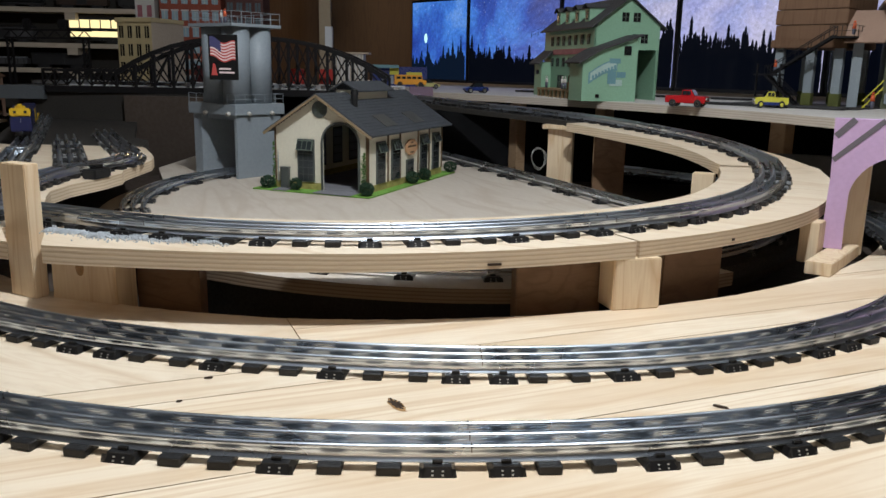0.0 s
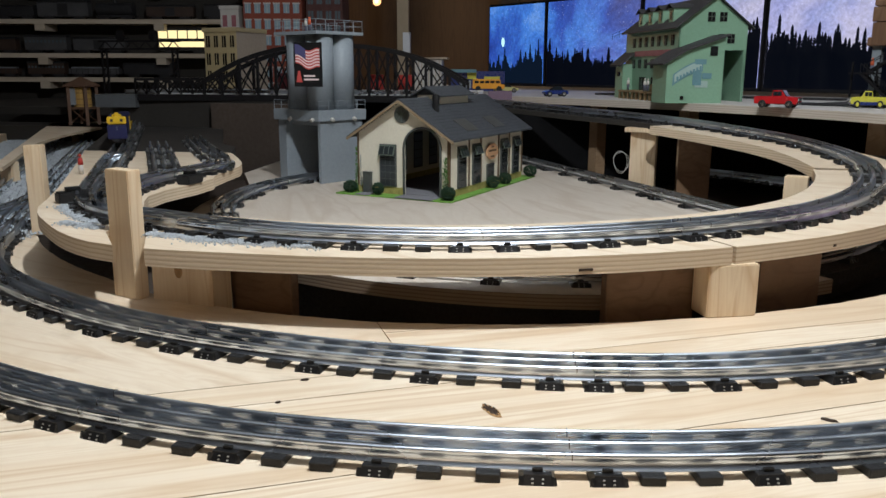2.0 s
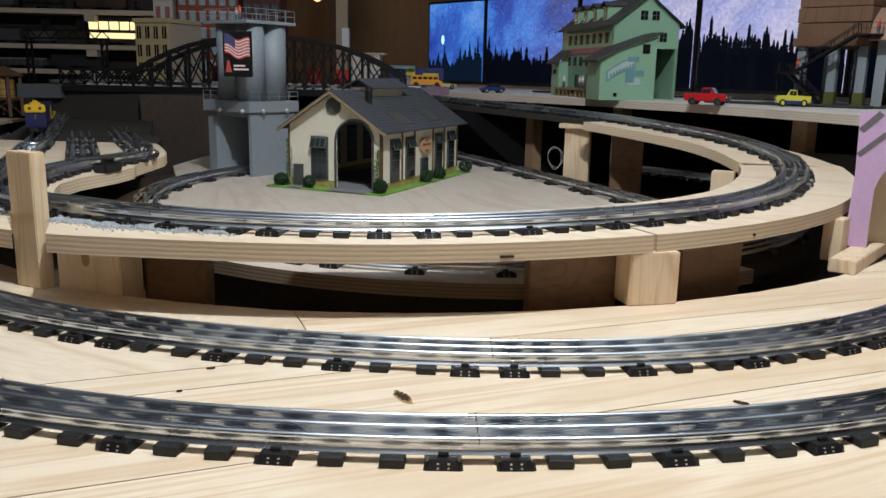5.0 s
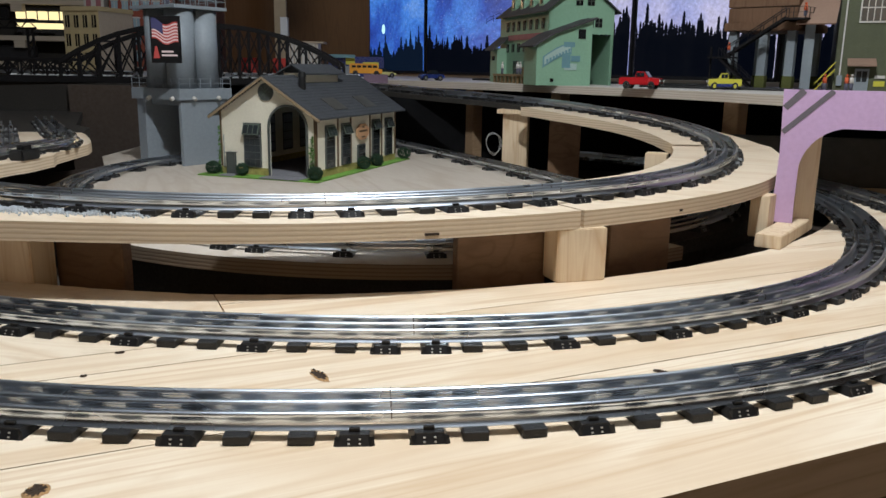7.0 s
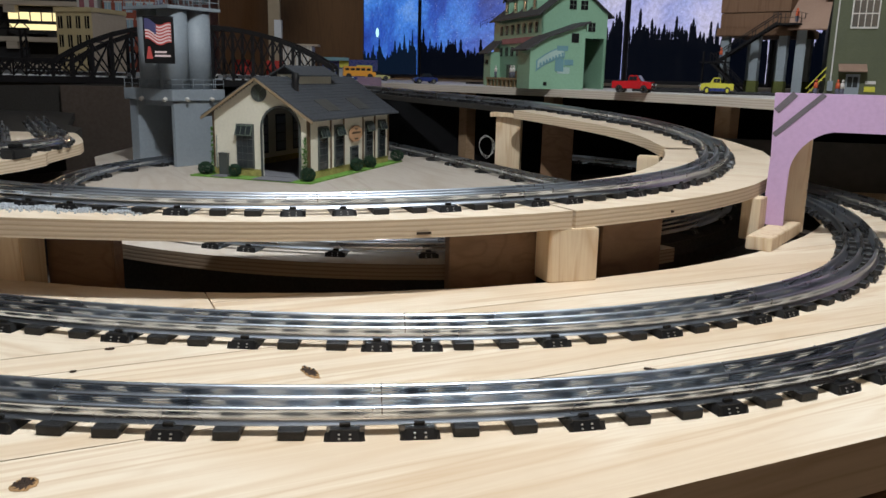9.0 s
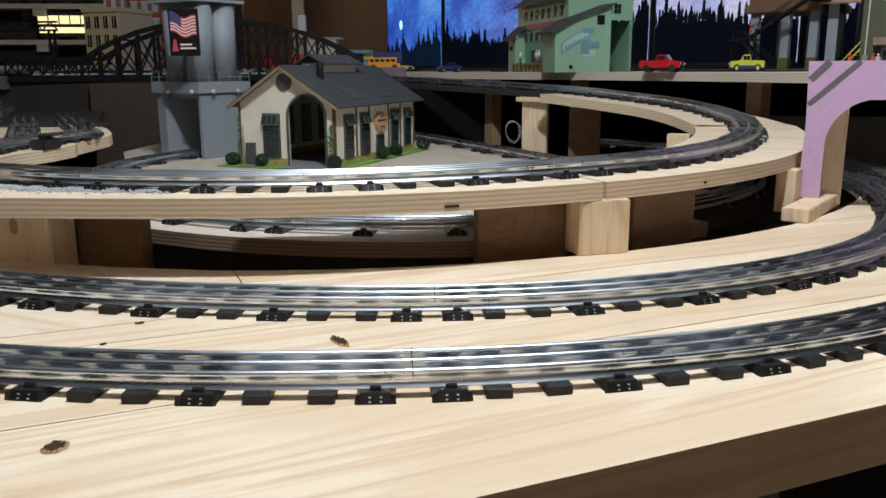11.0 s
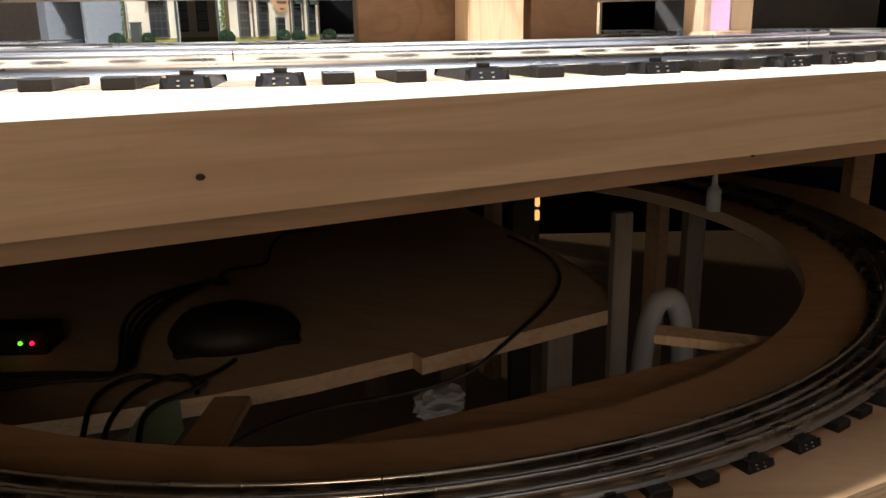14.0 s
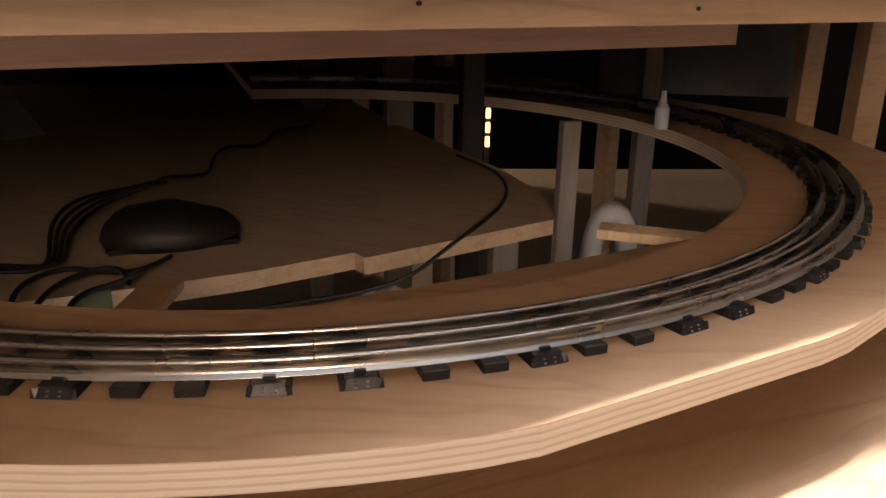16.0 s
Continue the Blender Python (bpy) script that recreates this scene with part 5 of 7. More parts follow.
            for f in ((0, 1, 2, 3), (7, 6, 5, 4), (0, 4, 5, 1), (3, 2, 6, 7), (0, 3, 7, 4), (1, 5, 6, 2)):
                bm.faces.new([v[q] for q in f])
        bmesh.ops.recalc_face_normals(bm, faces=list(bm.faces))
        pieces("roof_course", bm, M["roof"], root, "grey slate roof course")
        bm = bmesh.new()
        bar(bm, (ex, Y0 - 0.017, ez - 0.001), (xm, Y0 - 0.017, R - 0.001), 0.003, 0.005)
        part("barge_board", bm, M["barge"], root, "weathered tan barge board")
        bm = bmesh.new()
        for i in range(2):
            t0 = 0.28
            x, z = ex + (xm - ex) * t0, ez + (R - ez) * t0 + 0.0058
            mm = Matrix.Translation((x, Y0 + 0.09 + 0.15 * i, z)) @ Matrix.Rotation(-s * -slope if s < 0 else slope, 4, "Y")
            box(bm, -0.021, 0, -0.001, 0.021, 0.058, 0.0006, mm)
        pieces("skylight", bm, M["skylight"], root, "dull glazed skylight")
    # ridge ventilator
    cy0, cy1 = Y0 + 0.115, Y0 + 0.270
    part("ventilator", boxes((xm - 0.026, cy0, R - 0.018, xm + 0.026, cy1, R + 0.012)), M["cream"], root)
    bm = bmesh.new()
    for s in (-1, 1):
        v = [bm.verts.new(p) for p in ((xm + s * 0.038, cy0 - 0.014, R + 0.008), (xm + s * 0.038, cy1 + 0.014, R + 0.008), (xm, cy1 + 0.014, R + 0.028), (xm, cy0 - 0.014, R + 0.028),
                                       (xm + s * 0.038, cy0 - 0.014, R + 0.005), (xm + s * 0.038, cy1 + 0.014, R + 0.005), (xm, cy1 + 0.014, R + 0.025), (xm, cy0 - 0.014, R + 0.025))]
        for f in ((0, 1, 2, 3), (7, 6, 5, 4), (0, 4, 5, 1), (3, 2, 6, 7), (0, 3, 7, 4), (1, 5, 6, 2)):
            bm.faces.new([v[q] for q in f])
    v = [bm.verts.new(p) for p in ((xm - 0.027, cy0 - 0.001, R + 0.009), (xm + 0.027, cy0 - 0.001, R + 0.009), (xm, cy0 - 0.001, R + 0.025))]
    bm.faces.new(v)
    bmesh.ops.recalc_face_normals(bm, faces=list(bm.faces))
    part("ventilator_roof", bm, M["roof"], root)
    bm = bmesh.new()
    tube(bm, (xm + 0.042, Y0 + 0.075, R - 0.036), (xm + 0.042, Y0 + 0.075, R + 0.006), 0.0075, 14)
    tube(bm, (xm + 0.042, Y0 + 0.075, R + 0.001), (xm + 0.042, Y0 + 0.075, R + 0.012), 0.0092, 14, 0.0070)
    part("chimney", bm, M["board_black"], root, "sooty round chimney")
    # sign
    oct8 = [(0.0335 * math.cos(radians(45 * i + 22.5)), 0.0190 * math.sin(radians(45 * i + 22.5))) for i in range(8)]
    bm = bmesh.new()
    mm = sm @ pose(0.252, -0.004, 0.0845)
    fr = [bm.verts.new(mm @ Vector((x, -0.0015, z))) for x, z in oct8]
    bk = [bm.verts.new(mm @ Vector((x, 0.0015, z))) for x, z in oct8]
    bm.faces.new(fr)
    for i in range(8):
        bm.faces.new((fr[i], bk[i], bk[(i + 1) % 8], fr[(i + 1) % 8]))
    sg = part("sign", bm, M["sign_tan"], root, "tan eight-sided sign with brown bars")
    part("sign_bar", boxes((-0.021, -0.0024, 0.000, 0.021, -0.0016, 0.0045), (-0.009, -0.0024, -0.013, 0.009, -0.0016, -0.0095), (-0.006, -0.0024, 0.009, 0.006, -0.0016, 0.0125), m=mm), M["brown_trim"], sg)
    # bushes and ivy
    rnd = random.Random(4)
    spots = [(X0 - 0.010, Y0 - 0.020, 0.0155, 0.026), (X0 + 0.063, Y0 - 0.022, 0.0125, 0.026), (X1 + 0.010, Y0 - 0.022, 0.015, 0.028), (X1 + 0.018, Y0 + 0.190, 0.0150, 0.028), (X1 + 0.018, Y0 + 0.262, 0.0150, 0.028), (X1 + 0.018, Y0 + 0.425, 0.0165, 0.028)]
    for x, y, r, h in spots:
        bm = bmesh.new()
        for k in range(520):
            d = Vector((rnd.gauss(0, 1), rnd.gauss(0, 1), rnd.gauss(0, 1))).normalized() * r * rnd.uniform(0.80, 1.02)
            p = Vector((x, y, 0.003 + h * 0.5)) + Vector((d.x, d.y, d.z * h * 0.5 / r))
            leaf(bm, p, 0.0030, rnd)
        part("bush", bm, M["bush"], root, "dark green toy bush")
    for x, y, hgt, wd in ((X1 - 0.004, Y0 - 0.004, 0.085, 0.012), (X0 - 0.002, Y0 - 0.003, 0.10, 0.006)):
        bm = bmesh.new()
        for k in range(130):
            z = hgt * rnd.random() ** 1.3
            leaf(bm, Vector((x + rnd.gauss(0, wd * 0.35 * (1 - 0.6 * z / hgt)), y - 0.002 + rnd.gauss(0, 0.0015), 0.004 + z)), 0.0032, rnd)
        part("ivy", bm, M["ivy"], root, "green climbing ivy")
    bm = bmesh.new()
    bar(bm, (X0 + 0.008, Y0 - 0.004, 0.015), (X0 + 0.008, Y0 - 0.004, 0.085), 0.0012)
    part("pipe", bm, M["silo"], root)
    return root


def leaf(bm, p, s, rnd):
    a = Vector((rnd.gauss(0, 1), rnd.gauss(0, 1), rnd.gauss(0, 1))).normalized()
    b = a.orthogonal().normalized()
    c = a.cross(b)
    q = [bm.verts.new(p + (b * u + c * v) * s) for u, v in ((-0.6, -0.5), (0.6, -0.5), (0.0, 0.8))]
    bm.faces.new(q)
    bm.faces.new([bm.verts.new(p + (a * u + c * v) * s) for u, v in ((-0.6, -0.5), (0.6, -0.5), (0.0, 0.8))])


engine_house()


# ---- figures: plain shapes ----
def figure(m, mt, h=0.042, label="small painted toy figure", legs=None):
    bm = bmesh.new()
    tube(bm, (0, 0, 0), (0, 0, h * 0.48), h * 0.10, 8, h * 0.12)
    tube(bm, (0, 0, h * 0.46), (0, 0, h * 0.80), h * 0.13, 8, h * 0.10)
    bmesh.ops.create_icosphere(bm, subdivisions=1, radius=h * 0.085, matrix=pose(0, 0, h * 0.90))
    for f in bm.faces:
        f.material_index = 1 if f.calc_center_median().z < h * 0.47 else 0
    ob = tagged(mesh_ob("toy_figure", bm, [mt, legs or M["figure_legs"]], smooth=True), label, "figurine", "toy figures")
    ob.matrix_world = m
    return ob


# ---- silo ----
def fence(bm, pts, h, post=0.0012, rails=(1.0, 0.5), closed=False):
    n = len(pts)
    for i in range(n if closed else n - 1):
        a, b = Vector(pts[i]), Vector(pts[(i + 1) % n])
        k = max(1, round((b - a).length / 0.028))
        for j in range(k + 1):
            p = a.lerp(b, j / k)
            bar(bm, p, p + Vector((0, 0, h)), post)
        for r in rails:
            bar(bm, a + Vector((0, 0, h * r)), b + Vector((0, 0, h * r)), post * 0.8)


def silo():
    e1, e2 = Vector((-0.85, 0.527, 0)), Vector((0.527, 0.85, 0))
    m = Matrix(((e2.x, e1.x, 0, -0.455), (e2.y, e1.y, 0, 1.938), (0, 0, 1, IZ), (0, 0, 0, 1)))
    root = empty("concrete_silo", m)
    tagged(root, "grey toy concrete silo on a drive-through base with a flag billboard", "silo")
    D, Wd, H = 0.135, 0.158, 0.147
    part("pier", boxes((0, -0.002, 0, D, 0.008, H), bevel=0.001), M["silo"], root)
    part("pier", boxes((0, Wd - 0.030, 0, D, Wd, H), bevel=0.001), M["silo"], root)
    part("back_wall", boxes((D - 0.006, 0.008, 0, D, Wd - 0.030, H)), M["silo"], root)
    part("hopper", boxes((0.02, 0.008, H - 0.012, D - 0.01, Wd - 0.03, H)), M["silo"], root)
    part("deck_beam", boxes((-0.008, -0.008, H, D + 0.008, Wd + 0.008, H + 0.026), bevel=0.0012), M["silo"], root)
    bm = bmesh.new()
    for y in (0.012, 0.095):
        tube(bm, (-0.009, y, H + 0.006), (-0.016, y, H + 0.002), 0.0045, 10)
    for x in (0.03, 0.10):
        tube(bm, (x, -0.009, H + 0.006), (x, -0.016, H + 0.002), 0.0045, 10)
    pieces("flood_lamp", bm, M["white_trim"], root, "small pale floodlamp")
    top = 0.348
    for x, y in ((0.036, 0.036), (0.036, 0.108), (0.100, 0.036), (0.100, 0.108)):
        bm = bmesh.new()
        bmesh.ops.create_cone(bm, cap_ends=True, segments=36, radius1=0.0325, radius2=0.0325, depth=top - H - 0.026, matrix=pose(x, y, (top + H + 0.026) / 2))
        for f in bm.faces:
            f.smooth = len(f.verts) == 4
        part("silo_tube", bm, M["silo"], root)
    part("top_deck", boxes((-0.006, -0.004, top, D + 0.006, Wd - 0.004, top + 0.007)), M["silo"], root)
    bm = bmesh.new()
    fence(bm, [(-0.004, -0.002, top + 0.007), (D + 0.004, -0.002, top + 0.007), (D + 0.004, Wd - 0.006, top + 0.007), (-0.004, Wd - 0.006, top + 0.007)], 0.026, closed=True)
    part("top_railing", bm, M["silo"], root)
    bm = bmesh.new()
    z = H + 0.026
    fence(bm, [(-0.006, Wd + 0.006, z), (-0.006, -0.006, z), (D + 0.006, -0.006, z), (D + 0.006, Wd + 0.006, z)], 0.022)
    part("railing", bm, M["silo"], root)
    # billboard on the two front tubes
    w, z0, z1 = 0.0715, 0.229, 0.327
    ra, rb = Vector((-0.428, 1.885, 0)), Vector((-0.498, 1.897, 0))
    ey = (rb - ra).normalized()
    ex = Vector((ey.y, -ey.x, 0))
    if ex.y < 0:
        ex = -ex
    o = ra - ey * 0.026 + ex * 0.0096
    FACE = m.inverted() @ Matrix(((ex.x, ey.x, 0, o.x), (ex.y, ey.y, 0, o.y), (0, 0, 1, IZ), (0, 0, 0, 1)))
    bb = part("billboard", boxes((-0.006 - 0.003, 0.026, z0, -0.006, 0.026 + w, z1), bevel=0.0006, m=FACE), M["board_black"], root, "black billboard with a waving flag")
    u = lambda a, b, e=0.0: FACE @ Vector((-0.0096 - e, 0.026 + w * (1 - a), z0 + (z1 - z0) * b))
    for k in range(13):
        bm = bmesh.new()
        n = 14
        for i in range(n):
            a0, a1 = 0.07 + 0.86 * i / n, 0.07 + 0.86 * (i + 1) / n
            wv = lambda a: 0.050 * math.sin(8.5 * a + 0.3) + 0.11 * (0.5 - a)
            lo, hi = 0.44 + 0.43 * k / 13, 0.44 + 0.43 * (k + 1) / 13
            if k >= 6 and a1 <= 0.46:
                continue
            bm.faces.new([bm.verts.new(u(a, b + wv(a))) for a, b in ((a0, lo), (a1, lo), (a1, hi), (a0, hi))])
        part("stripe", bm, M["flag_red"] if k % 2 == 0 else M["flag_white"], bb)
    bm = bmesh.new()
    for i in range(6):
        a0, a1 = 0.06 + 0.38 * i / 6, 0.06 + 0.38 * (i + 1) / 6
        wv = lambda a: 0.050 * math.sin(8.5 * a + 0.3) + 0.11 * (0.5 - a)
        bm.faces.new([bm.verts.new(u(a, b + wv(a), 0.0003)) for a, b in ((a0, 0.645), (a1, 0.645), (a1, 0.875), (a0, 0.875))])
    part("canton", bm, M["flag_blue"], bb)
    bm = bmesh.new()
    for q in (((0.08, 0.10), (0.30, 0.10), (0.22, 0.36), (0.15, 0.36)),):
        bm.faces.new([bm.verts.new(u(*p)) for p in q])
    part("mark", bm, M["flag_red"], bb)
    bm = bmesh.new()
    for a0, a1, b0, b1 in ((0.36, 0.76, 0.225, 0.265), (0.36, 0.88, 0.145, 0.185)):
        bm.faces.new([bm.verts.new(u(*p)) for p in ((a0, b0), (a1, b0), (a1, b1), (a0, b1))])
    part("lettering_bar", bm, M["flag_white"], bb)
    for x, y, mt in ((0.02, 0.05, "figure_orange"), (0.05, 0.10, "figure_white")):
        p = m @ Vector((x, y, top + 0.007))
        figure(pose(*p), M[mt], 0.034)


silo()


# ---- arch bridge ----
def arch_bridge():
    root = empty("arch_bridge", pose(-0.64, 2.62, 0.0, 0, 0, 3))
    tagged(root, "black steel toy arch bridge with trussed approach", "bridge")
    half, z0, rise = 0.425, 0.188, 0.154
    n = 14

    def crown(i):
        return z0 + 0.040 + (rise - 0.040) * (1 - abs(2 * i / n - 1) ** 2.4)

    for y in (0.0, 0.13):
        xs = [-half + 2 * half * i / n for i in range(n + 1)]
        bm = bmesh.new()
        for i in range(n):
            bar(bm, (xs[i], y, crown(i)), (xs[i + 1], y, crown(i + 1)), 0.015, 0.013)
        pieces("arch_chord", bm, M["bridge"], root)
        for i in range(n + 1):
            bm = bmesh.new()
            bar(bm, (xs[i], y, z0 - 0.004), (xs[i], y, crown(i)), 0.0095, 0.008)
            part("hanger", bm, M["bridge"], root)
        for i in range(n):
            lo, hi = (i, i + 1) if i < n // 2 else (i + 1, i)
            bm = bmesh.new()
            bar(bm, (xs[lo], y, z0), (xs[hi], y, crown(hi) - 0.004), 0.0050, 0.004)
            part("diagonal", bm, M["bridge"], root)
            bm = bmesh.new()
            bar(bm, (xs[hi], y, z0), (xs[lo], y, crown(lo) - 0.004), 0.0040, 0.004)
            part("diagonal", bm, M["bridge"], root)
    for i in range(2, n - 1, 2):
        x = -half + 2 * half * i / n
        bm = bmesh.new()
        bar(bm, (x, 0, crown(i)), (x, 0.13, crown(i)), 0.005)
        part("cross_brace", bm, M["bridge"], root)
    part("deck", boxes((-half - 0.23, 0.006, z0 - 0.020, half + 0.05, 0.136, z0 - 0.004)), M["grey_ply"], root, "pale grey road bed")
    part("edge_beam", boxes((-half - 0.23, -0.006, z0 - 0.022, half + 0.05, 0.005, z0 - 0.002)), M["bridge"], root)
    part("parapet", boxes((-half - 0.23, 0.137, z0 - 0.020, half + 0.05, 0.142, z0 + 0.014)), M["flat_white"], root, "pale grey far parapet")
    for y in (-0.004, 0.134):
        bm = bmesh.new()
        n = 6
        x0, x1 = -half - 0.235, -half
        for i in range(n):
            a, b = x0 + (x1 - x0) * i / n, x0 + (x1 - x0) * (i + 1) / n
            for pa, pb in (((a, y, z0), (b, y, z0 + 0.044)), ((a, y, z0 + 0.044), (b, y, z0)), ((a, y, z0), (a, y, z0 + 0.044))):
                bar(bm, pa, pb, 0.0045)
        bar(bm, (x0, y, z0 + 0.046), (x1, y, z0 + 0.046), 0.009)
        pieces("truss_bar", bm, M["bridge"], root)
    for y in (0.03, 0.065, 0.10):
        bm = bmesh.new()
        box(bm, -half - 0.29, y - 0.003, z0 + 0.002, half + 0.05, y + 0.003, z0 + 0.012)
        part("rail", bm, M["tin"], root)
    part("girder", boxes((-half - 0.375, -0.01, z0 - 0.045, -half - 0.235, 0.14, z0 - 0.004)), M["girder"], root, "grey plate girder end")


arch_bridge()
tagged(mesh_ob("bridge_pier", boxes((-1.40, 2.60, -0.5, -0.62, 2.82, 0.165), (-0.62, 2.62, -0.5, -0.2, 2.8, 0.165)), M["dark"]), "black painted block below the bridge", "pier", kind="structure")
tagged(mesh_ob("brown_panel", boxes((-1.03, 2.565, -0.2, -0.60, 2.585, 0.160)), M["panel_brown"]), "dark brown board below the bridge", "board", kind="structure")


# ---- vehicles ----
def wheels(root, xs, w, r, mt, hub):
    for x in xs:
        for s in (-1, 1):
            bm = bmesh.new()
            bmesh.ops.create_cone(bm, cap_ends=True, segments=20, radius1=r, radius2=r, depth=0.008, matrix=pose(x, s * w, r, 90))
            wl = part("wheel", bm, mt, root)
            bm = bmesh.new()
            bmesh.ops.create_cone(bm, cap_ends=True, segments=14, radius1=r * 0.55, radius2=r * 0.5, depth=0.0092, matrix=pose(x, s * w, r, 90))
            part("hub", bm, hub, wl)


def shell(prof, w, taper=0.0):
    """A body drawn out sideways from its side outline, narrowed towards the top."""
    bm = bmesh.new()
    zt = max(z for _, z in prof)
    a = [bm.verts.new((x, -w * (1 - taper * z / zt), z)) for x, z in prof]
    b = [bm.verts.new((x, w * (1 - taper * z / zt), z)) for x, z in prof]
    for i, j, k in tessellate_polygon([[Vector((x, z, 0)) for x, z in prof]]):
        bm.faces.new((a[i], a[j], a[k]))
        bm.faces.new((b[k], b[j], b[i]))
    n = len(prof)
    for i in range(n):
        bm.faces.new((a[i], b[i], b[(i + 1) % n], a[(i + 1) % n]))
    bmesh.ops.recalc_face_normals(bm, faces=list(bm.faces))
    bmesh.ops.bevel(bm, geom=[e for e in bm.edges if e.calc_face_angle(0) > 0.6], offset=0.0015, segments=2, affect="EDGES")
    return bm


def pickup(m, body, label, fender=None, hub=None):
    root = empty("toy_pickup", m)
    tagged(root, label, "toy truck", "toy vehicles")
    part("body", shell([(-0.056, 0.010), (0.056, 0.010), (0.058, 0.020), (0.055, 0.027), (0.018, 0.029), (-0.056, 0.028)], 0.0225), body, root)
    part("cab", shell([(-0.012, 0.027), (0.026, 0.027), (0.014, 0.043), (-0.009, 0.043)], 0.0205, 0.18), body, root)
    pieces("window", boxes((-0.007, -0.0212, 0.0305, 0.003, 0.0212, 0.0405), (0.0045, -0.0212, 0.0305, 0.0145, 0.0212, 0.0405)), M["glass_dark"], root)
    bm = bmesh.new()
    bar(bm, (0.0262, 0, 0.0290), (0.0156, 0, 0.0425), 0.032, 0.0016)
    part("windscreen", bm, M["glass_dark"], root)
    pieces("headlight", boxes((0.0575, -0.0205, 0.0185, 0.0600, -0.0155, 0.0235), (0.0575, 0.0155, 0.0185, 0.0600, 0.0205, 0.0235), bevel=0.0006), M["lamp_glass"], root, "pale round headlight")
    part("bumper", boxes((0.056, -0.021, 0.008, 0.060, 0.021, 0.015), (0.0565, -0.018, 0.017, 0.0592, 0.018, 0.025), bevel=0.001), M["chrome"], root)
    part("load_bed", boxes((-0.053, -0.0185, 0.0275, -0.014, 0.0185, 0.0292)), M["dark"], root)
    if fender:
        part("skirt", boxes((-0.045, -0.0232, 0.008, 0.048, 0.0232, 0.017), bevel=0.001), fender, root)
    wheels(root, (-0.034, 0.036), 0.020, 0.0098, M["tyre"], hub or M["chrome"])


pickup(pose(0.572, 1.985, FT, 0, 0, -28) @ Matrix.Diagonal((0.80, 0.80, 0.88, 1)), M["red"], "glossy red toy pickup truck with chrome front")
pickup(pose(0.765, 2.015, FT, 0, 0, 172) @ Matrix.Diagonal((0.63, 0.66, 0.86, 1)), M["yellow"], "yellow and blue toy pickup with yellow wheels", M["navy"], M["yellow"])


def small_car(m, body, label, l=0.045):
    root = empty("toy_car", m)
    tagged(root, label, "toy car", "toy vehicles")
    part("body", shell([(-l, 0.007), (l, 0.007), (l * 1.02, 0.014), (l * 0.55, 0.019), (-l * 0.9, 0.019), (-l, 0.015)], 0.019), body, root)
    part("cabin", shell([(-l * 0.7, 0.018), (l * 0.5, 0.018), (l * 0.1, 0.031), (-l * 0.4, 0.031)], 0.0165, 0.25), M["glass_dark"], root)
    wheels(root, (-l * 0.62, l * 0.62), 0.0165, 0.008, M["tyre"], M["chrome"])


small_car(pose(0.066, 2.655, FT, 0, 0, 200), M["navy"], "dark blue toy car parked near the screens", 0.037)
small_car(pose(-0.115, 2.95, FT + 0.003, 0, 0, 20), M["cream_car"], "pale yellow toy car beside the bus", 0.04)
bus = empty("toy_bus", pose(-0.175, 2.93, FT + 0.008, 0, 0, 12))
tagged(bus, "orange toy school bus", "toy bus", "toy vehicles")
part("body", shell([(-0.055, 0.008), (0.055, 0.008), (0.056, 0.022), (0.042, 0.024), (0.040, 0.040), (-0.053, 0.041)], 0.021), M["bus_orange"], bus)
pieces("window", boxes(*[(-0.048 + 0.018 * i, -0.0214, 0.027, -0.034 + 0.018 * i, 0.0214, 0.035) for i in range(5)]), M["glass_dark"], bus)
wheels(bus, (-0.036, 0.036), 0.018, 0.009, M["tyre"], M["tyre"])
tagged(mesh_ob("foam_block", boxes((0, 0, 0, 0.073, 0.05, 0.056), m=pose(-0.135, 2.60, 0.148, 0, 0, 8), bevel=0.001), M["dull_foam"]), "dull purple foam block at the table end", "block")
kiosk = empty("toy_shop", pose(-0.36, 3.25, FT, 0, 0, 8))
tagged(kiosk, "blue toy shop with yellow signs", "toy shop")
part("wall", boxes((0, 0, 0, 0.21, 0.12, 0.075)), M["navy"], kiosk)
part("canopy", boxes((-0.10, -0.03, 0.070, 0.10, 0.12, 0.082)), M["sign_blue"], kiosk)
part("sign", boxes((0.065, -0.004, 0.045, 0.10, 0.0, 0.072), (0.13, -0.004, 0.030, 0.19, 0.0, 0.055), bevel=0.001), M["yellow"], kiosk)
pieces("window", boxes((0.035, -0.003, 0.010, 0.050, 0, 0.040), (0.060, -0.003, 0.010, 0.080, 0, 0.040)), M["pane_light"], kiosk)


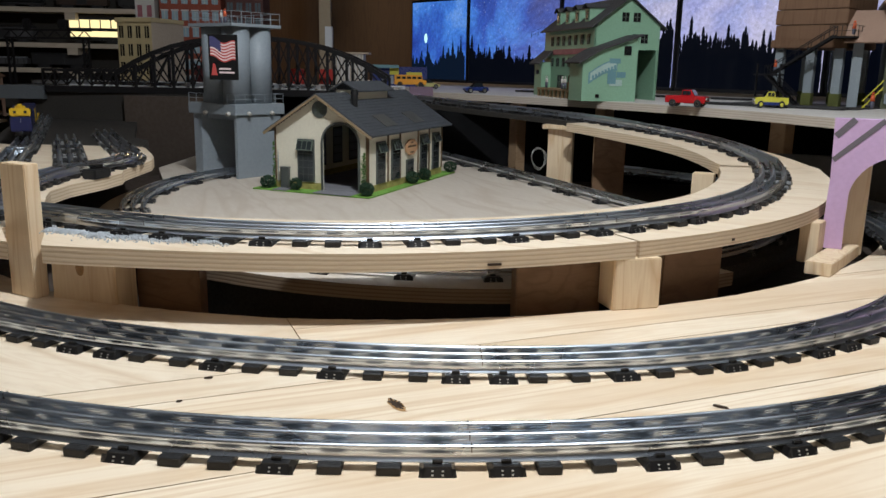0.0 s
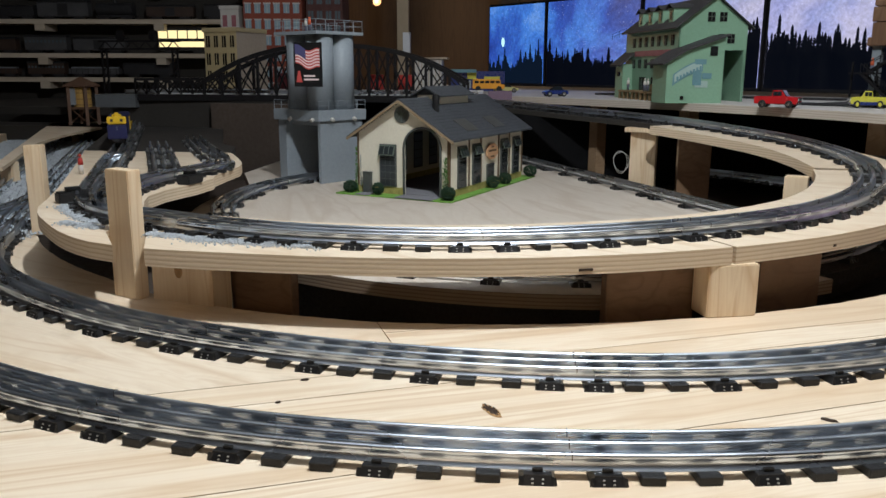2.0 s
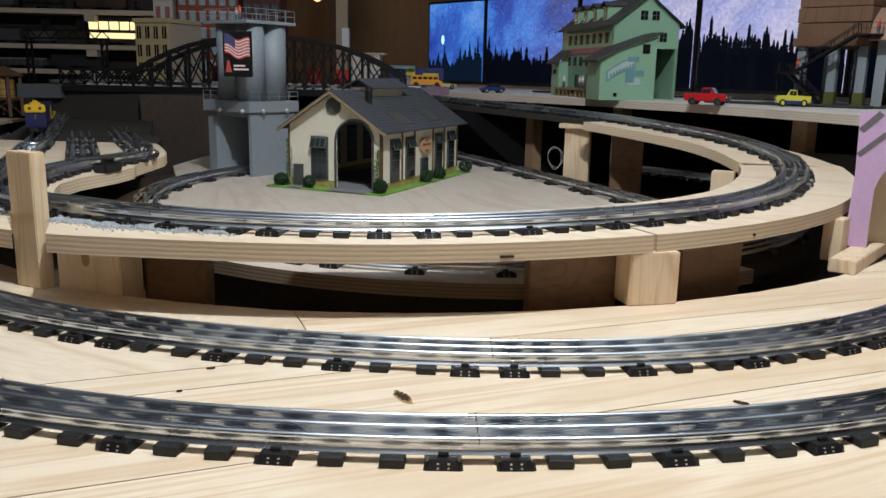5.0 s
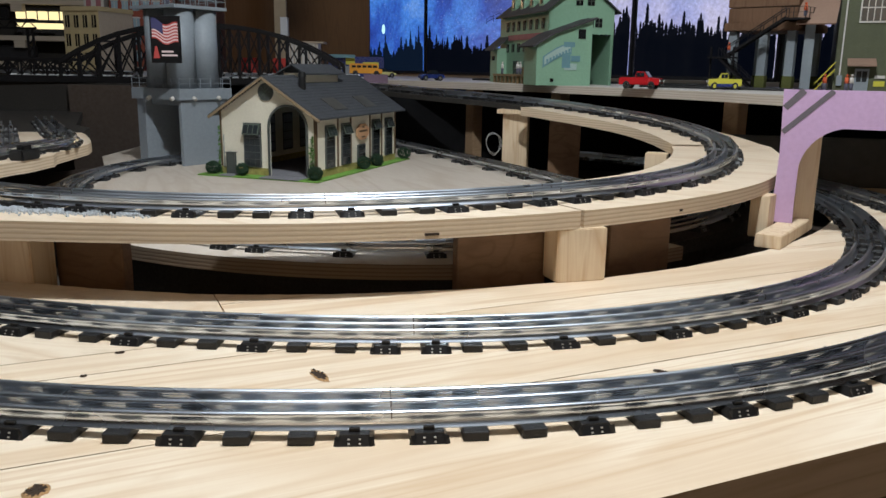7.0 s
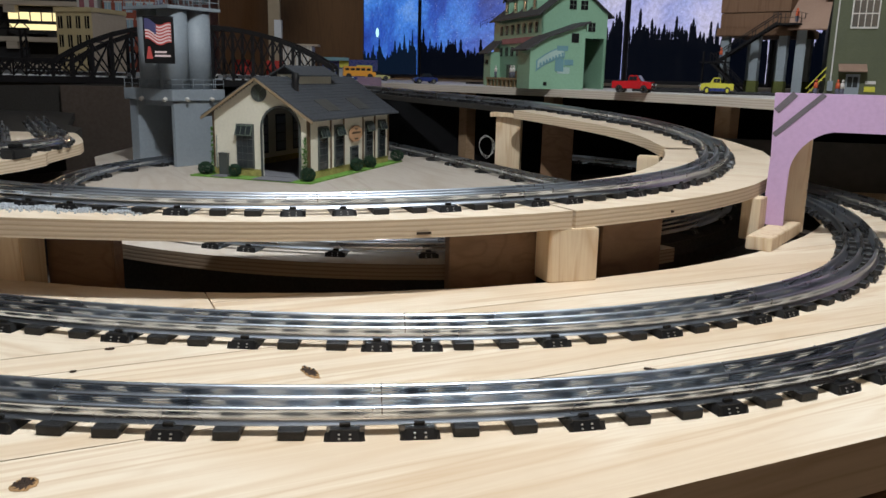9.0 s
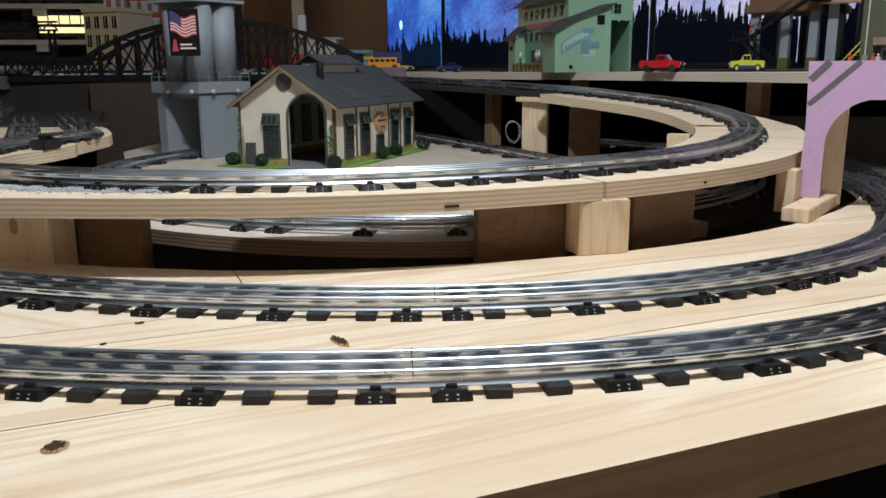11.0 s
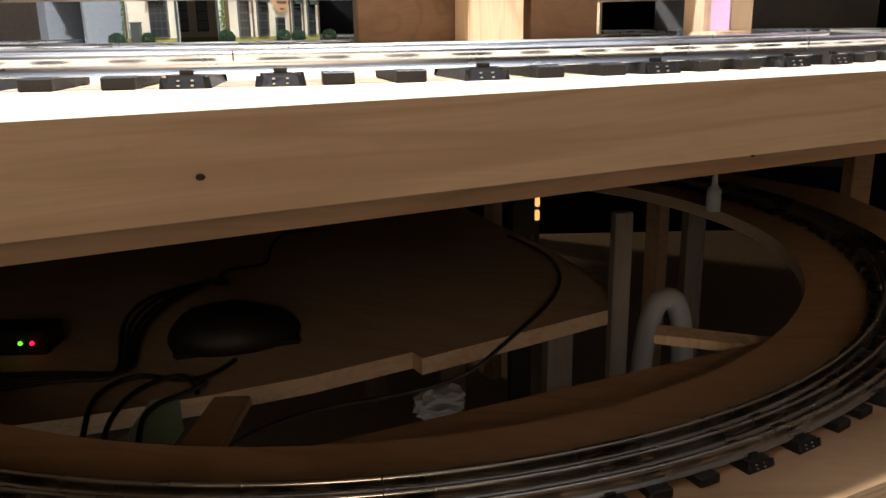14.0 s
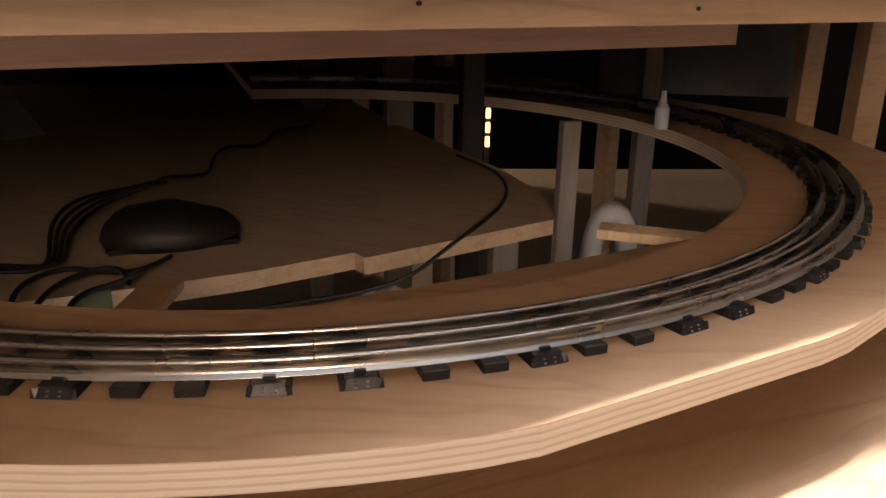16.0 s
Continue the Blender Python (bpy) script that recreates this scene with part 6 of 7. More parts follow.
# ---- mint factory ----
def factory():
    f, d = Vector((0.953, 0.303, 0)), Vector((-0.303, 0.953, 0))
    k = 0.87
    m = Matrix(((f.x * k, d.x * k, 0, 0.387), (f.y * k, d.y * k, 0, 2.286), (0, 0, k, FT), (0, 0, 0, 1)))
    root = empty("toy_factory", m)
    tagged(root, "mint green toy factory with charcoal roof, dormers and loading dock", "toy factory")
    Wd, L, E, R = 0.212, 0.43, 0.222, 0.302
    xm = Wd / 2
    # side wall and gables
    part("side_wall", boxes((0, 0, 0, 0.005, L, E)), M["mint"], root)
    part("side_wall", boxes((Wd - 0.005, 0.09, 0, Wd, L, E)), M["mint"], root)

    def gable(y, y2, z0):
        bm = bmesh.new()
        prof = [(0, z0), (Wd, z0), (Wd, E), (xm, R), (0, E)]
        a = [bm.verts.new((x, y, z)) for x, z in prof]
        b = [bm.verts.new((x, y2, z)) for x, z in prof]
        bm.faces.new(a[::-1])
        bm.faces.new(b)
        for i in range(5):
            bm.faces.new((a[i], a[(i + 1) % 5], b[(i + 1) % 5], b[i]))
        bmesh.ops.recalc_face_normals(bm, faces=list(bm.faces))
        return bm

    part("gable_wall", gable(0, 0.005, 0.150), M["mint"], root)
    part("gable_wall", gable(L - 0.005, L, 0.0), M["mint"], root)
    part("bay_wall", boxes((0.10, 0.20, 0, Wd, 0.205, E), (0.10, 0.0, 0.0, 0.105, 0.20, 0.15), (Wd - 0.0055, 0.0, 0.0, Wd - 0.0005, 0.20, 0.15)), M["mint_dark"], root)
    part("bay_post", boxes((Wd - 0.008, 0.0, 0, Wd, 0.010, 0.15)), M["mint"], root)
    for s in (0, 1):
        bm = bmesh.new()
        ov = 0.016
        k = (R - E) / xm
        x0 = -ov if s == 0 else Wd + ov
        z0 = E - ov * k
        v = [bm.verts.new(p) for p in ((x0, -0.014, z0 + 0.004), (xm, -0.014, R + 0.004), (xm, L + 0.01, R + 0.004), (x0, L + 0.01, z0 + 0.004),
                                       (x0, -0.014, z0), (xm, -0.014, R), (xm, L + 0.01, R), (x0, L + 0.01, z0))]
        for q in ((0, 1, 2, 3), (7, 6, 5, 4), (0, 4, 5, 1), (3, 2, 6, 7), (0, 3, 7, 4), (1, 5, 6, 2)):
            bm.faces.new([v[i] for i in q])
        bmesh.ops.recalc_face_normals(bm, faces=list(bm.faces))
        part("roof_slope", bm, M["factory_roof"], root)
    for i in range(4):
        y = 0.07 + 0.082 * i
        dm = part("dormer", boxes((0.010, y, E + 0.006, 0.085, y + 0.036, E + 0.052)), M["mint"], root)
        part("dormer_window", boxes((0.0085, y + 0.010, E + 0.018, 0.0105, y + 0.026, E + 0.042)), M["window_black"], dm)
        bm = bmesh.new()
        for s in (-1, 1):
            bar(bm, (0.004, y + 0.018 + s * 0.024, E + 0.050), (0.004, y + 0.018, E + 0.064), 0.003)
            v = [bm.verts.new(p) for p in ((0.0, y + 0.018 + s * 0.024, E + 0.052), (0.10, y + 0.018 + s * 0.024, E + 0.052), (0.10, y + 0.018, E + 0.066), (0.0, y + 0.018, E + 0.066))]
            bm.faces.new(v)
        part("dormer_roof", bm, M["factory_roof"], dm)

    def win(x0, y0, z0, w, h, side):
        r = (x0 - 0.002, y0, z0, x0, y0 + w, z0 + h) if side else (x0, y0 - 0.002, z0, x0 + w, y0, z0 + h)
        wb = part("window", boxes(r), M["window_black"], root)
        g = bmesh.new()
        for a in (0.5,):
            if side:
                bar(g, (x0 - 0.0025, y0 + w * a, z0), (x0 - 0.0025, y0 + w * a, z0 + h), 0.0012)
                bar(g, (x0 - 0.0025, y0, z0 + h / 2), (x0 - 0.0025, y0 + w, z0 + h / 2), 0.0012)
            else:
                bar(g, (x0 + w * a, y0 - 0.0025, z0), (x0 + w * a, y0 - 0.0025, z0 + h), 0.0012)
                bar(g, (x0, y0 - 0.0025, z0 + h / 2), (x0 + w, y0 - 0.0025, z0 + h / 2), 0.0012)
        part("muntin", g, M["sage"], wb)

    for i in range(7):
        win(0, 0.03 + 0.052 * i, 0.165, 0.022, 0.030, True)
    for i in range(5):
        win(0, 0.13 + 0.052 * i, 0.098, 0.022, 0.028, True)
    for i in range(2):
        win(0, 0.14 + 0.10 * i, 0.026, 0.05, 0.044, True)
    for x, z in ((0.085, 0.232), (0.122, 0.232), (0.122, 0.170), (0.150, 0.170)):
        win(x, 0, z, 0.022, 0.026, False)
    part("sign_band", boxes((-0.003, 0.05, 0.136, 0.0, 0.34, 0.153)), M["faded_red"], root, "faded red sign band")
    # annex
    A0, A1, B = -0.073, 0.095, 0.10
    bm = bmesh.new()
    prof = [(A0, 0), (A1, 0), (A1, 0.186), (A0 + 0.05, 0.142), (A0, 0.112)]
    a = [bm.verts.new((x, -B, z)) for x, z in prof]
    b = [bm.verts.new((x, 0.0, z)) for x, z in prof]
    bm.faces.new(a[::-1])
    bm.faces.new(b)
    for i in range(5):
        bm.faces.new((a[i], a[(i + 1) % 5], b[(i + 1) % 5], b[i]))
    bmesh.ops.recalc_face_normals(bm, faces=list(bm.faces))
    part("annex", bm, M["mint"], root)
    bm = bmesh.new()
    bar(bm, (A1 + 0.010, -B / 2, 0.190), (A0 + 0.05, -B / 2, 0.146), B + 0.024, 0.005)
    bar(bm, (A0 + 0.052, -B / 2, 0.147), (A0 - 0.016, -B / 2, 0.108), B + 0.024, 0.005)
    part("annex_roof", bm, M["factory_roof"], root)
    pieces("window", boxes((0.052, -B - 0.002, 0.132, 0.074, -B, 0.158), (-0.03, -B - 0.002, 0.010, -0.020, -B, 0.020)), M["window_black"], root)
    # painted wall sign: ribbon and can shape, lettering as bars
    sg = bmesh.new()
    for i in range(8):
        x0, x1 = -0.055 + 0.088 * i / 8, -0.055 + 0.088 * (i + 1) / 8
        zz = lambda x: 0.068 + 0.040 * math.sin((x + 0.055) / 0.088 * 1.5)
        sg.faces.new([sg.verts.new((x, -B - 0.0008, zz(x) + h)) for x, h in ((x0, -0.020), (x1, -0.020), (x1, 0.012), (x0, 0.012))])
    wall_sign = part("wall_sign", sg, M["sign_blue"], root, "faded blue and white painted wall sign")
    sg = bmesh.new()
    for i in range(8):
        x0, x1 = -0.050 + 0.080 * i / 8, -0.050 + 0.080 * (i + 1) / 8
        zz = lambda x: 0.068 + 0.040 * math.sin((x + 0.055) / 0.088 * 1.5)
        sg.faces.new([sg.verts.new((x, -B - 0.0014, zz(x) + h)) for x, h in ((x0, -0.014), (x1, -0.014), (x1, 0.008), (x0, 0.008))])
    box(sg, 0.012, -B - 0.0016, 0.044, 0.050, -B - 0.0006, 0.062)
    part("ribbon", sg, M["sign_pale"], wall_sign)
    sg = boxes((0.004, -B - 0.0019, 0.050, 0.030, -B - 0.0008, 0.086), (0.008, -B - 0.0019, 0.108, 0.042, -B - 0.0008, 0.122), (0.032, -B - 0.0020, 0.068, 0.060, -B - 0.0008, 0.084))
    part("can_shape", sg, M["sign_blue"], wall_sign)
    part("lettering_bar", boxes(*[(-0.044 + 0.0095 * i, -B - 0.0022, 0.064 + 0.0042 * i, -0.038 + 0.0095 * i, -B - 0.0013, 0.074 + 0.0042 * i) for i in range(8)]), M["sign_blue"], wall_sign)
    # lean-to and dock on the long side
    part("lean_to", boxes((-0.034, 0.360, 0, 0.0, L, 0.112)), M["mint"], root)
    part("lean_to_window", boxes((-0.0355, 0.385, 0.072, -0.0335, 0.410, 0.086)), M["window_black"], root)
    bm = bmesh.new()
    bar(bm, (0.006, 0.395, 0.152), (-0.050, 0.395, 0.106), 0.10, 0.005)
    part("lean_to_roof", bm, M["factory_roof"], root)
    part("dock", boxes((-0.055, 0.03, 0.022, 0.0, 0.34, 0.028)), M["dock_wood"], root, "timber loading dock")
    bm = bmesh.new()
    for i in range(9):
        box(bm, -0.053, 0.034 + 0.037 * i, 0.0, -0.045, 0.042 + 0.037 * i, 0.022)
    pieces("dock_post", bm, M["dock_wood"], root)
    part("crate", boxes((-0.045, 0.06, 0.028, -0.020, 0.09, 0.050)), M["dock_wood"], root)
    for yy in (0.13, 0.155, 0.30):
        figure(m @ pose(-0.035, yy, 0.028), M["figure_white"], 0.040)
    bm = bmesh.new()
    fence(bm, [(-0.002, L + 0.004, E - 0.01), (-0.05, L + 0.004, E - 0.03)], 0.02)
    part("fire_escape", bm, M["window_black"], root)


factory()


# ---- screens behind the far table ----
def screens():
    a, b = Vector((-0.019, 3.643, 0)), Vector((0.727, 2.967, 0))
    step = (b - a) / 2
    yaw = math.degrees(math.atan2(step.y, step.x))
    rnd = random.Random(11)
    w = step.length
    for k, sky in ((-1, "sky_a"), (0, "sky_b"), (1, "sky_c"), (2, "sky_d"), (3, "sky_d")):
        wk = w * 0.74 if k == -1 else w
        root = empty("display_screen", pose(*(a + step * (k if k >= 0 else -0.74)), 0, 0, yaw))
        tagged(root, "wide flat display showing a starry night sky over dark pines", "display screen", "row of screens")
        z0, z1 = FT + 0.012, 0.556
        part("frame", boxes((0.002, 0.004, z0, wk - 0.002, 0.034, z1), bevel=0.002), M["screen_frame"], root)
        part("panel", boxes((0.012, 0.0015, z0 + 0.012, wk - 0.012, 0.005, z1 - 0.010)), M[sky], root, "lit night-sky picture")
        bm = bmesh.new()
        x = 0.012
        while x < wk - 0.014:
            h = (0.085 if k < 0 else 0.075 if k < 1 else 0.135) + 0.024 * math.sin(7 * (x + k * 0.47) + 1) + 0.030 * rnd.random() + 0.085 * rnd.random() ** 4
            wd = rnd.uniform(0.018, 0.030) + 0.06 * max(0.0, h - 0.19)
            tree(bm, min(x, wk - 0.013), z0 + 0.012, h, wd, rnd, wk)
            x += wd * rnd.uniform(0.22, 0.62)
        part("tree_line", bm, M["trees"] if k != -1 else M["haze_trees"], root)
        if k == -1:
            bm = bmesh.new()
            bmesh.ops.create_circle(bm, cap_ends=True, segments=20, radius=0.011, matrix=pose(0.105, 0.0008, z0 + 0.190, 90) @ Matrix.Diagonal((1, 1.9, 1, 1)))
            part("bright_star", bm, M["bright_star"], root)


def tree(bm, x, z, h, w, rnd, lim):
    """A flat pine outline with ragged tiers."""
    n = 9
    y = 0.0009
    lx = max(0.0125, x - w * 0.9)
    rx = min(lim - 0.0125, x + w * 0.9)
    bm.faces.new([bm.verts.new(p) for p in ((lx, y, z), (rx, y, z), (rx, y, z + h * 0.62), (lx, y, z + h * 0.62))])
    for i in range(n):
        t0 = 0.50 + 0.50 * i / n
        ww = w * (1.12 - t0) * rnd.uniform(0.75, 1.3)
        z0, z1 = z + h * t0, z + h * min(1.0, t0 + 0.13)
        bm.faces.new([bm.verts.new((min(max(q, 0.0125), lim - 0.0125), y, r)) for q, r in ((x - ww, z0), (x + ww, z0), (x, z1))])


screens()


# ---- brown tower and olive building ----
def coal_tower():
    m = pose(0.825, 2.239, FT, 0, 0, -40)
    root = empty("coal_tower", m)
    tagged(root, "brown boarded toy coal tower on grey legs with an outside stair", "toy tower")
    for i in range(7):
        z = 0.158 + 0.036 * i
        ins = 0.0 if i % 2 else 0.0015
        part("board_course", boxes((ins, ins, z, 0.170 - ins, 0.20, z + 0.0345), bevel=0.001), M["tower_brown"], root)
    part("skirt", boxes((-0.005, -0.005, 0.138, 0.175, 0.205, 0.158), bevel=0.002), M["tower_brown"], root)
    for x in (0.004, 0.080, 0.146):
        for y in (0.01, 0.18):
            part("leg", boxes((x, y, 0.03, x + 0.020, y + 0.016, 0.140)), M["tower_grey"], root, "grey painted leg")
            part("footing", boxes((x - 0.002, y - 0.002, 0, x + 0.022, y + 0.018, 0.032), bevel=0.001), M["moss"], root, "mossy footing")
    bm = bmesh.new()
    pts = [(0.098, -0.045, 0.0), (0.012, -0.045, 0.075), (0.020, -0.030, 0.075), (0.160, -0.030, 0.165)]
    for a, b in ((0, 1), (2, 3)):
        for s in (0, 0.018):
            pa, pb = Vector(pts[a]) + Vector((0, -s, 0)), Vector(pts[b]) + Vector((0, -s, 0))
            bar(bm, pa, pb, 0.003, 0.006)
            bar(bm, pa + Vector((0, 0, 0.022)), pb + Vector((0, 0, 0.022)), 0.0018)
            for q in range(6):
                p = pa.lerp(pb, q / 5)
                bar(bm, p, p + Vector((0, 0, 0.022)), 0.0014)
        for q in range(12):
            p = Vector(pts[a]).lerp(Vector(pts[b]), (q + 0.5) / 12)
            box(bm, p.x - 0.004, p.y - 0.018, p.z, p.x + 0.004, p.y, p.z + 0.0015)
    for x in (-0.012, 0.045):
        bar(bm, (x, -0.05, 0), (x, -0.05, 0.100), 0.004)
    part("stair", bm, M["bridge"], root, "thin black outside stair")
    pieces("landing", boxes((-0.014, -0.066, 0.072, 0.045, -0.026, 0.076), (0.15, -0.05, 0.160, 0.205, 0.05, 0.164)), M["bridge"], root)
    bm = bmesh.new()
    fence(bm, [(0.15, -0.05, 0.164), (0.205, -0.05, 0.164), (0.205, 0.05, 0.164)], 0.024)
    part("railing", bm, M["bridge"], root)
    figure(m @ pose(0.030, -0.045, 0.077), M["figure_orange"], 0.034)
    figure(m @ pose(0.190, -0.010, 0.165), M["figure_orange"], 0.036)
    part("base_plate", boxes((-0.09, -0.11, 0.0, 0.25, 0.17, 0.002)), M["dark"], root)


def olive_building():
    m = pose(1.046, 2.112, FT, 0, 0, -20)
    root = empty("toy_mill", m)
    tagged(root, "dark olive boarded toy building with barred window and porch", "toy building")
    bm = bmesh.new()
    clap(bm, lambda z: [(0, 0.36)], 0, 0.30, 0.006, 0.0012)
    pieces("clapboard", bm, M["olive"], root)
    part("wall_core", boxes((0, 0.0005, 0, 0.36, 0.22, 0.30)), M["olive"], root)
    part("roof", boxes((-0.02, -0.02, 0.238, 0.40, 0.24, 0.246), m=pose(0, 0, 0.0)), M["chute"], root)
    wd = part("window", boxes((0.040, -0.0035, 0.155, 0.098, 0, 0.225)), M["white_trim"], root)
    pieces("pane", boxes(*[(0.043 + 0.0135 * i, -0.0042, 0.159 + 0.031 * j, 0.0545 + 0.0135 * i, -0.003, 0.187 + 0.031 * j) for i in range(4) for j in range(2)]), M["pane_dark"], wd)
    dr = part("door", boxes((0.044, -0.003, 0.0, 0.074, 0, 0.052)), M["tower_grey"], root)
    part("pane", boxes((0.048, -0.0038, 0.022, 0.058, -0.002, 0.046), (0.060, -0.0038, 0.022, 0.070, -0.002, 0.046)), M["pane_dark"], dr)
    bm = bmesh.new()
    bar(bm, (0.055, -0.035, 0.058), (0.055, 0.0, 0.074), 0.060, 0.003)
    part("porch_roof", bm, M["chute"], root)
    part("notice", boxes((0.085, -0.003, 0.012, 0.108, 0, 0.024)), M["yellow"], root, "yellow notice board")
    part("notice", boxes((0.086, -0.003, 0.030, 0.108, 0, 0.037)), M["white_trim"], root, "pale notice board")
    part("meter_box", boxes((0.006, -0.008, 0.012, 0.018, 0, 0.036), bevel=0.001), M["tower_grey"], root)
    bm = bmesh.new()
    bar(bm, (0.012, -0.003, 0.036), (0.012, -0.003, 0.24), 0.003)
    part("conduit", bm, M["white_trim"], root)
    # chute on a post
    bm = bmesh.new()
    bar(bm, (-0.052, -0.055, 0.150), (-0.042, 0.030, 0.225), 0.084, 0.004)
    part("chute", bm, M["chute"], root, "pale brown sloping chute roof")
    part("chute_post", boxes((-0.072, -0.012, 0, -0.050, 0.010, 0.180), bevel=0.001), M["tower_grey"], root)
    bm = bmesh.new()
    for s in (0, 0.014):
        bar(bm, (-0.040, -0.012 - s, 0.0), (0.0, -0.012 - s, 0.05), 0.0025)
        bar(bm, (-0.040, -0.012 - s, 0.016), (0.0, -0.012 - s, 0.066), 0.002)
    for q in range(6):
        box(bm, -0.038 + 0.0065 * q, -0.027, 0.003 + 0.008 * q, -0.032 + 0.0065 * q, -0.011, 0.0045 + 0.008 * q)
    part("steps", bm, M["yellow"], root, "yellow steel steps")
    for x, mt in ((-0.020, "figure_orange"), (0.026, "figure_orange"), (0.036, "figure_white")):
        figure(m @ pose(x, -0.050, 0), M[mt], 0.040)


coal_tower()
olive_building()
for pts in ([(0.20, 2.90), (0.50, 2.72), (0.86, 2.50)], [(0.62, 2.20), (0.70, 2.14), (0.92, 1.98)]):
    pth = smooth_line(pts, FT, 8)
    ob = empty("far_rail")
    tagged(ob, "dark flat track laid on the far table", "track", "far tracks")
    for off in (-0.0165, 0.0165):
        sweep(pth, [(off - 0.003, 0.0), (off + 0.003, 0.0), (off + 0.003, 0.006), (off - 0.003, 0.006)], "rail", M["tie_plastic"], ob)


# ---- town behind the bridge ----
def town_block(m, w, d, h, wall, side, nx, nz, label, z0=0.0, ww=0.5, wh=0.62, glass="window_black", storey_trim=None):
    root = empty("toy_office", m)
    tagged(root, label, "toy building", "town buildings")
    part("wall", boxes((0, 0, 0, w, d, h)), M[wall], root)
    part("side_wall", boxes((w, 0.001, 0, w + 0.002, d, h)), M[side], root)
    part("cornice", boxes((-0.004, -0.006, h - 0.012, w + 0.006, d, h + 0.004)), M[wall], root)
    for i in range(nx):
        for j in range(nz):
            cx, cz = w * (i + 0.5) / nx, z0 + (h - z0 - 0.015) * (j + 0.5) / nz
            hw, hh = w / nx * ww / 2, (h - z0) / nz * wh / 2
            wn = part("window", boxes((cx - hw, -0.002, cz - hh, cx + hw, 0.0, cz + hh)), M[glass], root)
            if storey_trim:
                part("lintel", boxes((cx - hw - 0.003, -0.004, cz + hh, cx + hw + 0.003, 0, cz + hh + 0.006), (cx - 0.001, -0.003, cz - hh, cx + 0.001, 0, cz + hh)), M[storey_trim], wn)
    return root


town_block(pose(-1.315, 3.13, 0.12, 0, 0, -12), 0.150, 0.20, 0.300, "tan_stone", "tan_side", 4, 4, "tan masonry toy office block", 0.02, 0.46, 0.62, "window_black", "tan_stone")
town_block(pose(-1.36, 3.62, 0.10, 0, 0, 8), 0.26, 0.2, 0.62, "brick_red", "brick_red", 6, 8, "red brick toy office tower with pale windows", 0.05, 0.62, 0.55, "blue_glass", "white_trim")
# Side of the red tower as its own block, brick darkened for shade.
town_block(pose(-1.08, 3.66, 0.10, 0, 0, 8), 0.16, 0.2, 0.58, "brick_shade", "brick_shade", 4, 8, "side of the red brick toy tower, darkened for shade", 0.05, 0.62, 0.55, "glass_dim", "brick_shade")
town_block(pose(-1.46, 3.60, 0.10, 0, 0, 8), 0.08, 0.08, 0.44, "white_trim", "white_trim", 2, 4, "pale toy house with a red sign", 0.05, 0.5, 0.5, "faded_red")
hut = empty("toy_hut", pose(-0.475, 3.10, FT, 0, 0, 4))
tagged(hut, "white panelled toy hut with a flat roof", "toy hut")
part("wall", boxes((0, 0, 0, 0.105, 0.08, 0.118)), M["white_trim"], hut)
part("roof", boxes((-0.006, -0.008, 0.118, 0.125, 0.09, 0.124)), M["tan_side"], hut)
pieces("batten", boxes(*[(0.013 * i + 0.004, -0.003, 0.002, 0.013 * i + 0.007, 0, 0.116) for i in range(8)]), M["tan_side"], hut)
tagged(mesh_ob("town_table", boxes((-2.6, 3.0, 0.09, -0.64, 4.2, 0.12)), M["dark"]), "dark table below the toy town", "table", kind="structure")
for x, y, h, mt in ((-0.93, 2.90, 0.075, "maroon"), (-0.60, 2.92, 0.07, "figure_red"), (-0.50, 2.95, 0.07, "figure_red"), (-0.80, 2.93, 0.06, "white_trim")):
    tagged(mesh_ob("toy_van", boxes((0, 0, 0, 0.05, 0.04, h), bevel=0.004), M[mt]), "small toy van behind the bridge", "toy van", "toy vehicles").matrix_world = pose(x, y, 0.18)
tagged(mesh_ob("bridge_road", boxes((-1.4, 2.86, 0.10, -0.2, 3.05, 0.179)), M["dark"]), "dark road deck behind the bridge", "road", kind="structure")

# ---- column and lamp at the back ----
tagged(mesh_ob("column", boxes((0, 0, FLOOR, 0.05, 0.05, 1.9), m=pose(-0.68, 3.72, 0, 0, 0, 8), bevel=0.002), M["column"]), "pale painted timber column", "column", kind="structure")
tagged(mesh_ob("column_wrap", boxes((-0.003, -0.003, 0, 0.028, 0.053, 0.09), m=pose(-0.65, 3.715, 0.34, 0, 0, 8)), M["white_plastic"]), "white plastic sleeve on the column", "sleeve")
bl = empty("hanging_bulb", pose(-1.153, 5.2, 0.686))
tagged(bl, "bare glowing warm bulb hanging from the ceiling", "lamp")
bm = bmesh.new()
bmesh.ops.create_uvsphere(bm, u_segments=16, v_segments=10, radius=0.026)
part("bulb", bm, M["bulb"], bl, "glowing bulb", True)
bm = bmesh.new()
tube(bm, (0, 0, 0.024), (0, 0, 0.075), 0.014, 12)
tube(bm, (0, 0, 0.075), (0, 0, 1.214), 0.003, 6)
part("socket", bm, M["dark"], bl)
for x, y, w in ((-0.30, 4.45, 0.10), (0.10, 4.9, 0.05)):
    tagged(mesh_ob("wall_stud", boxes((0, 0, FLOOR, w, 0.06, 1.9), m=pose(x, y, 0)), M["wall"]), "dark timber upright beside the screens", "upright", kind="structure")


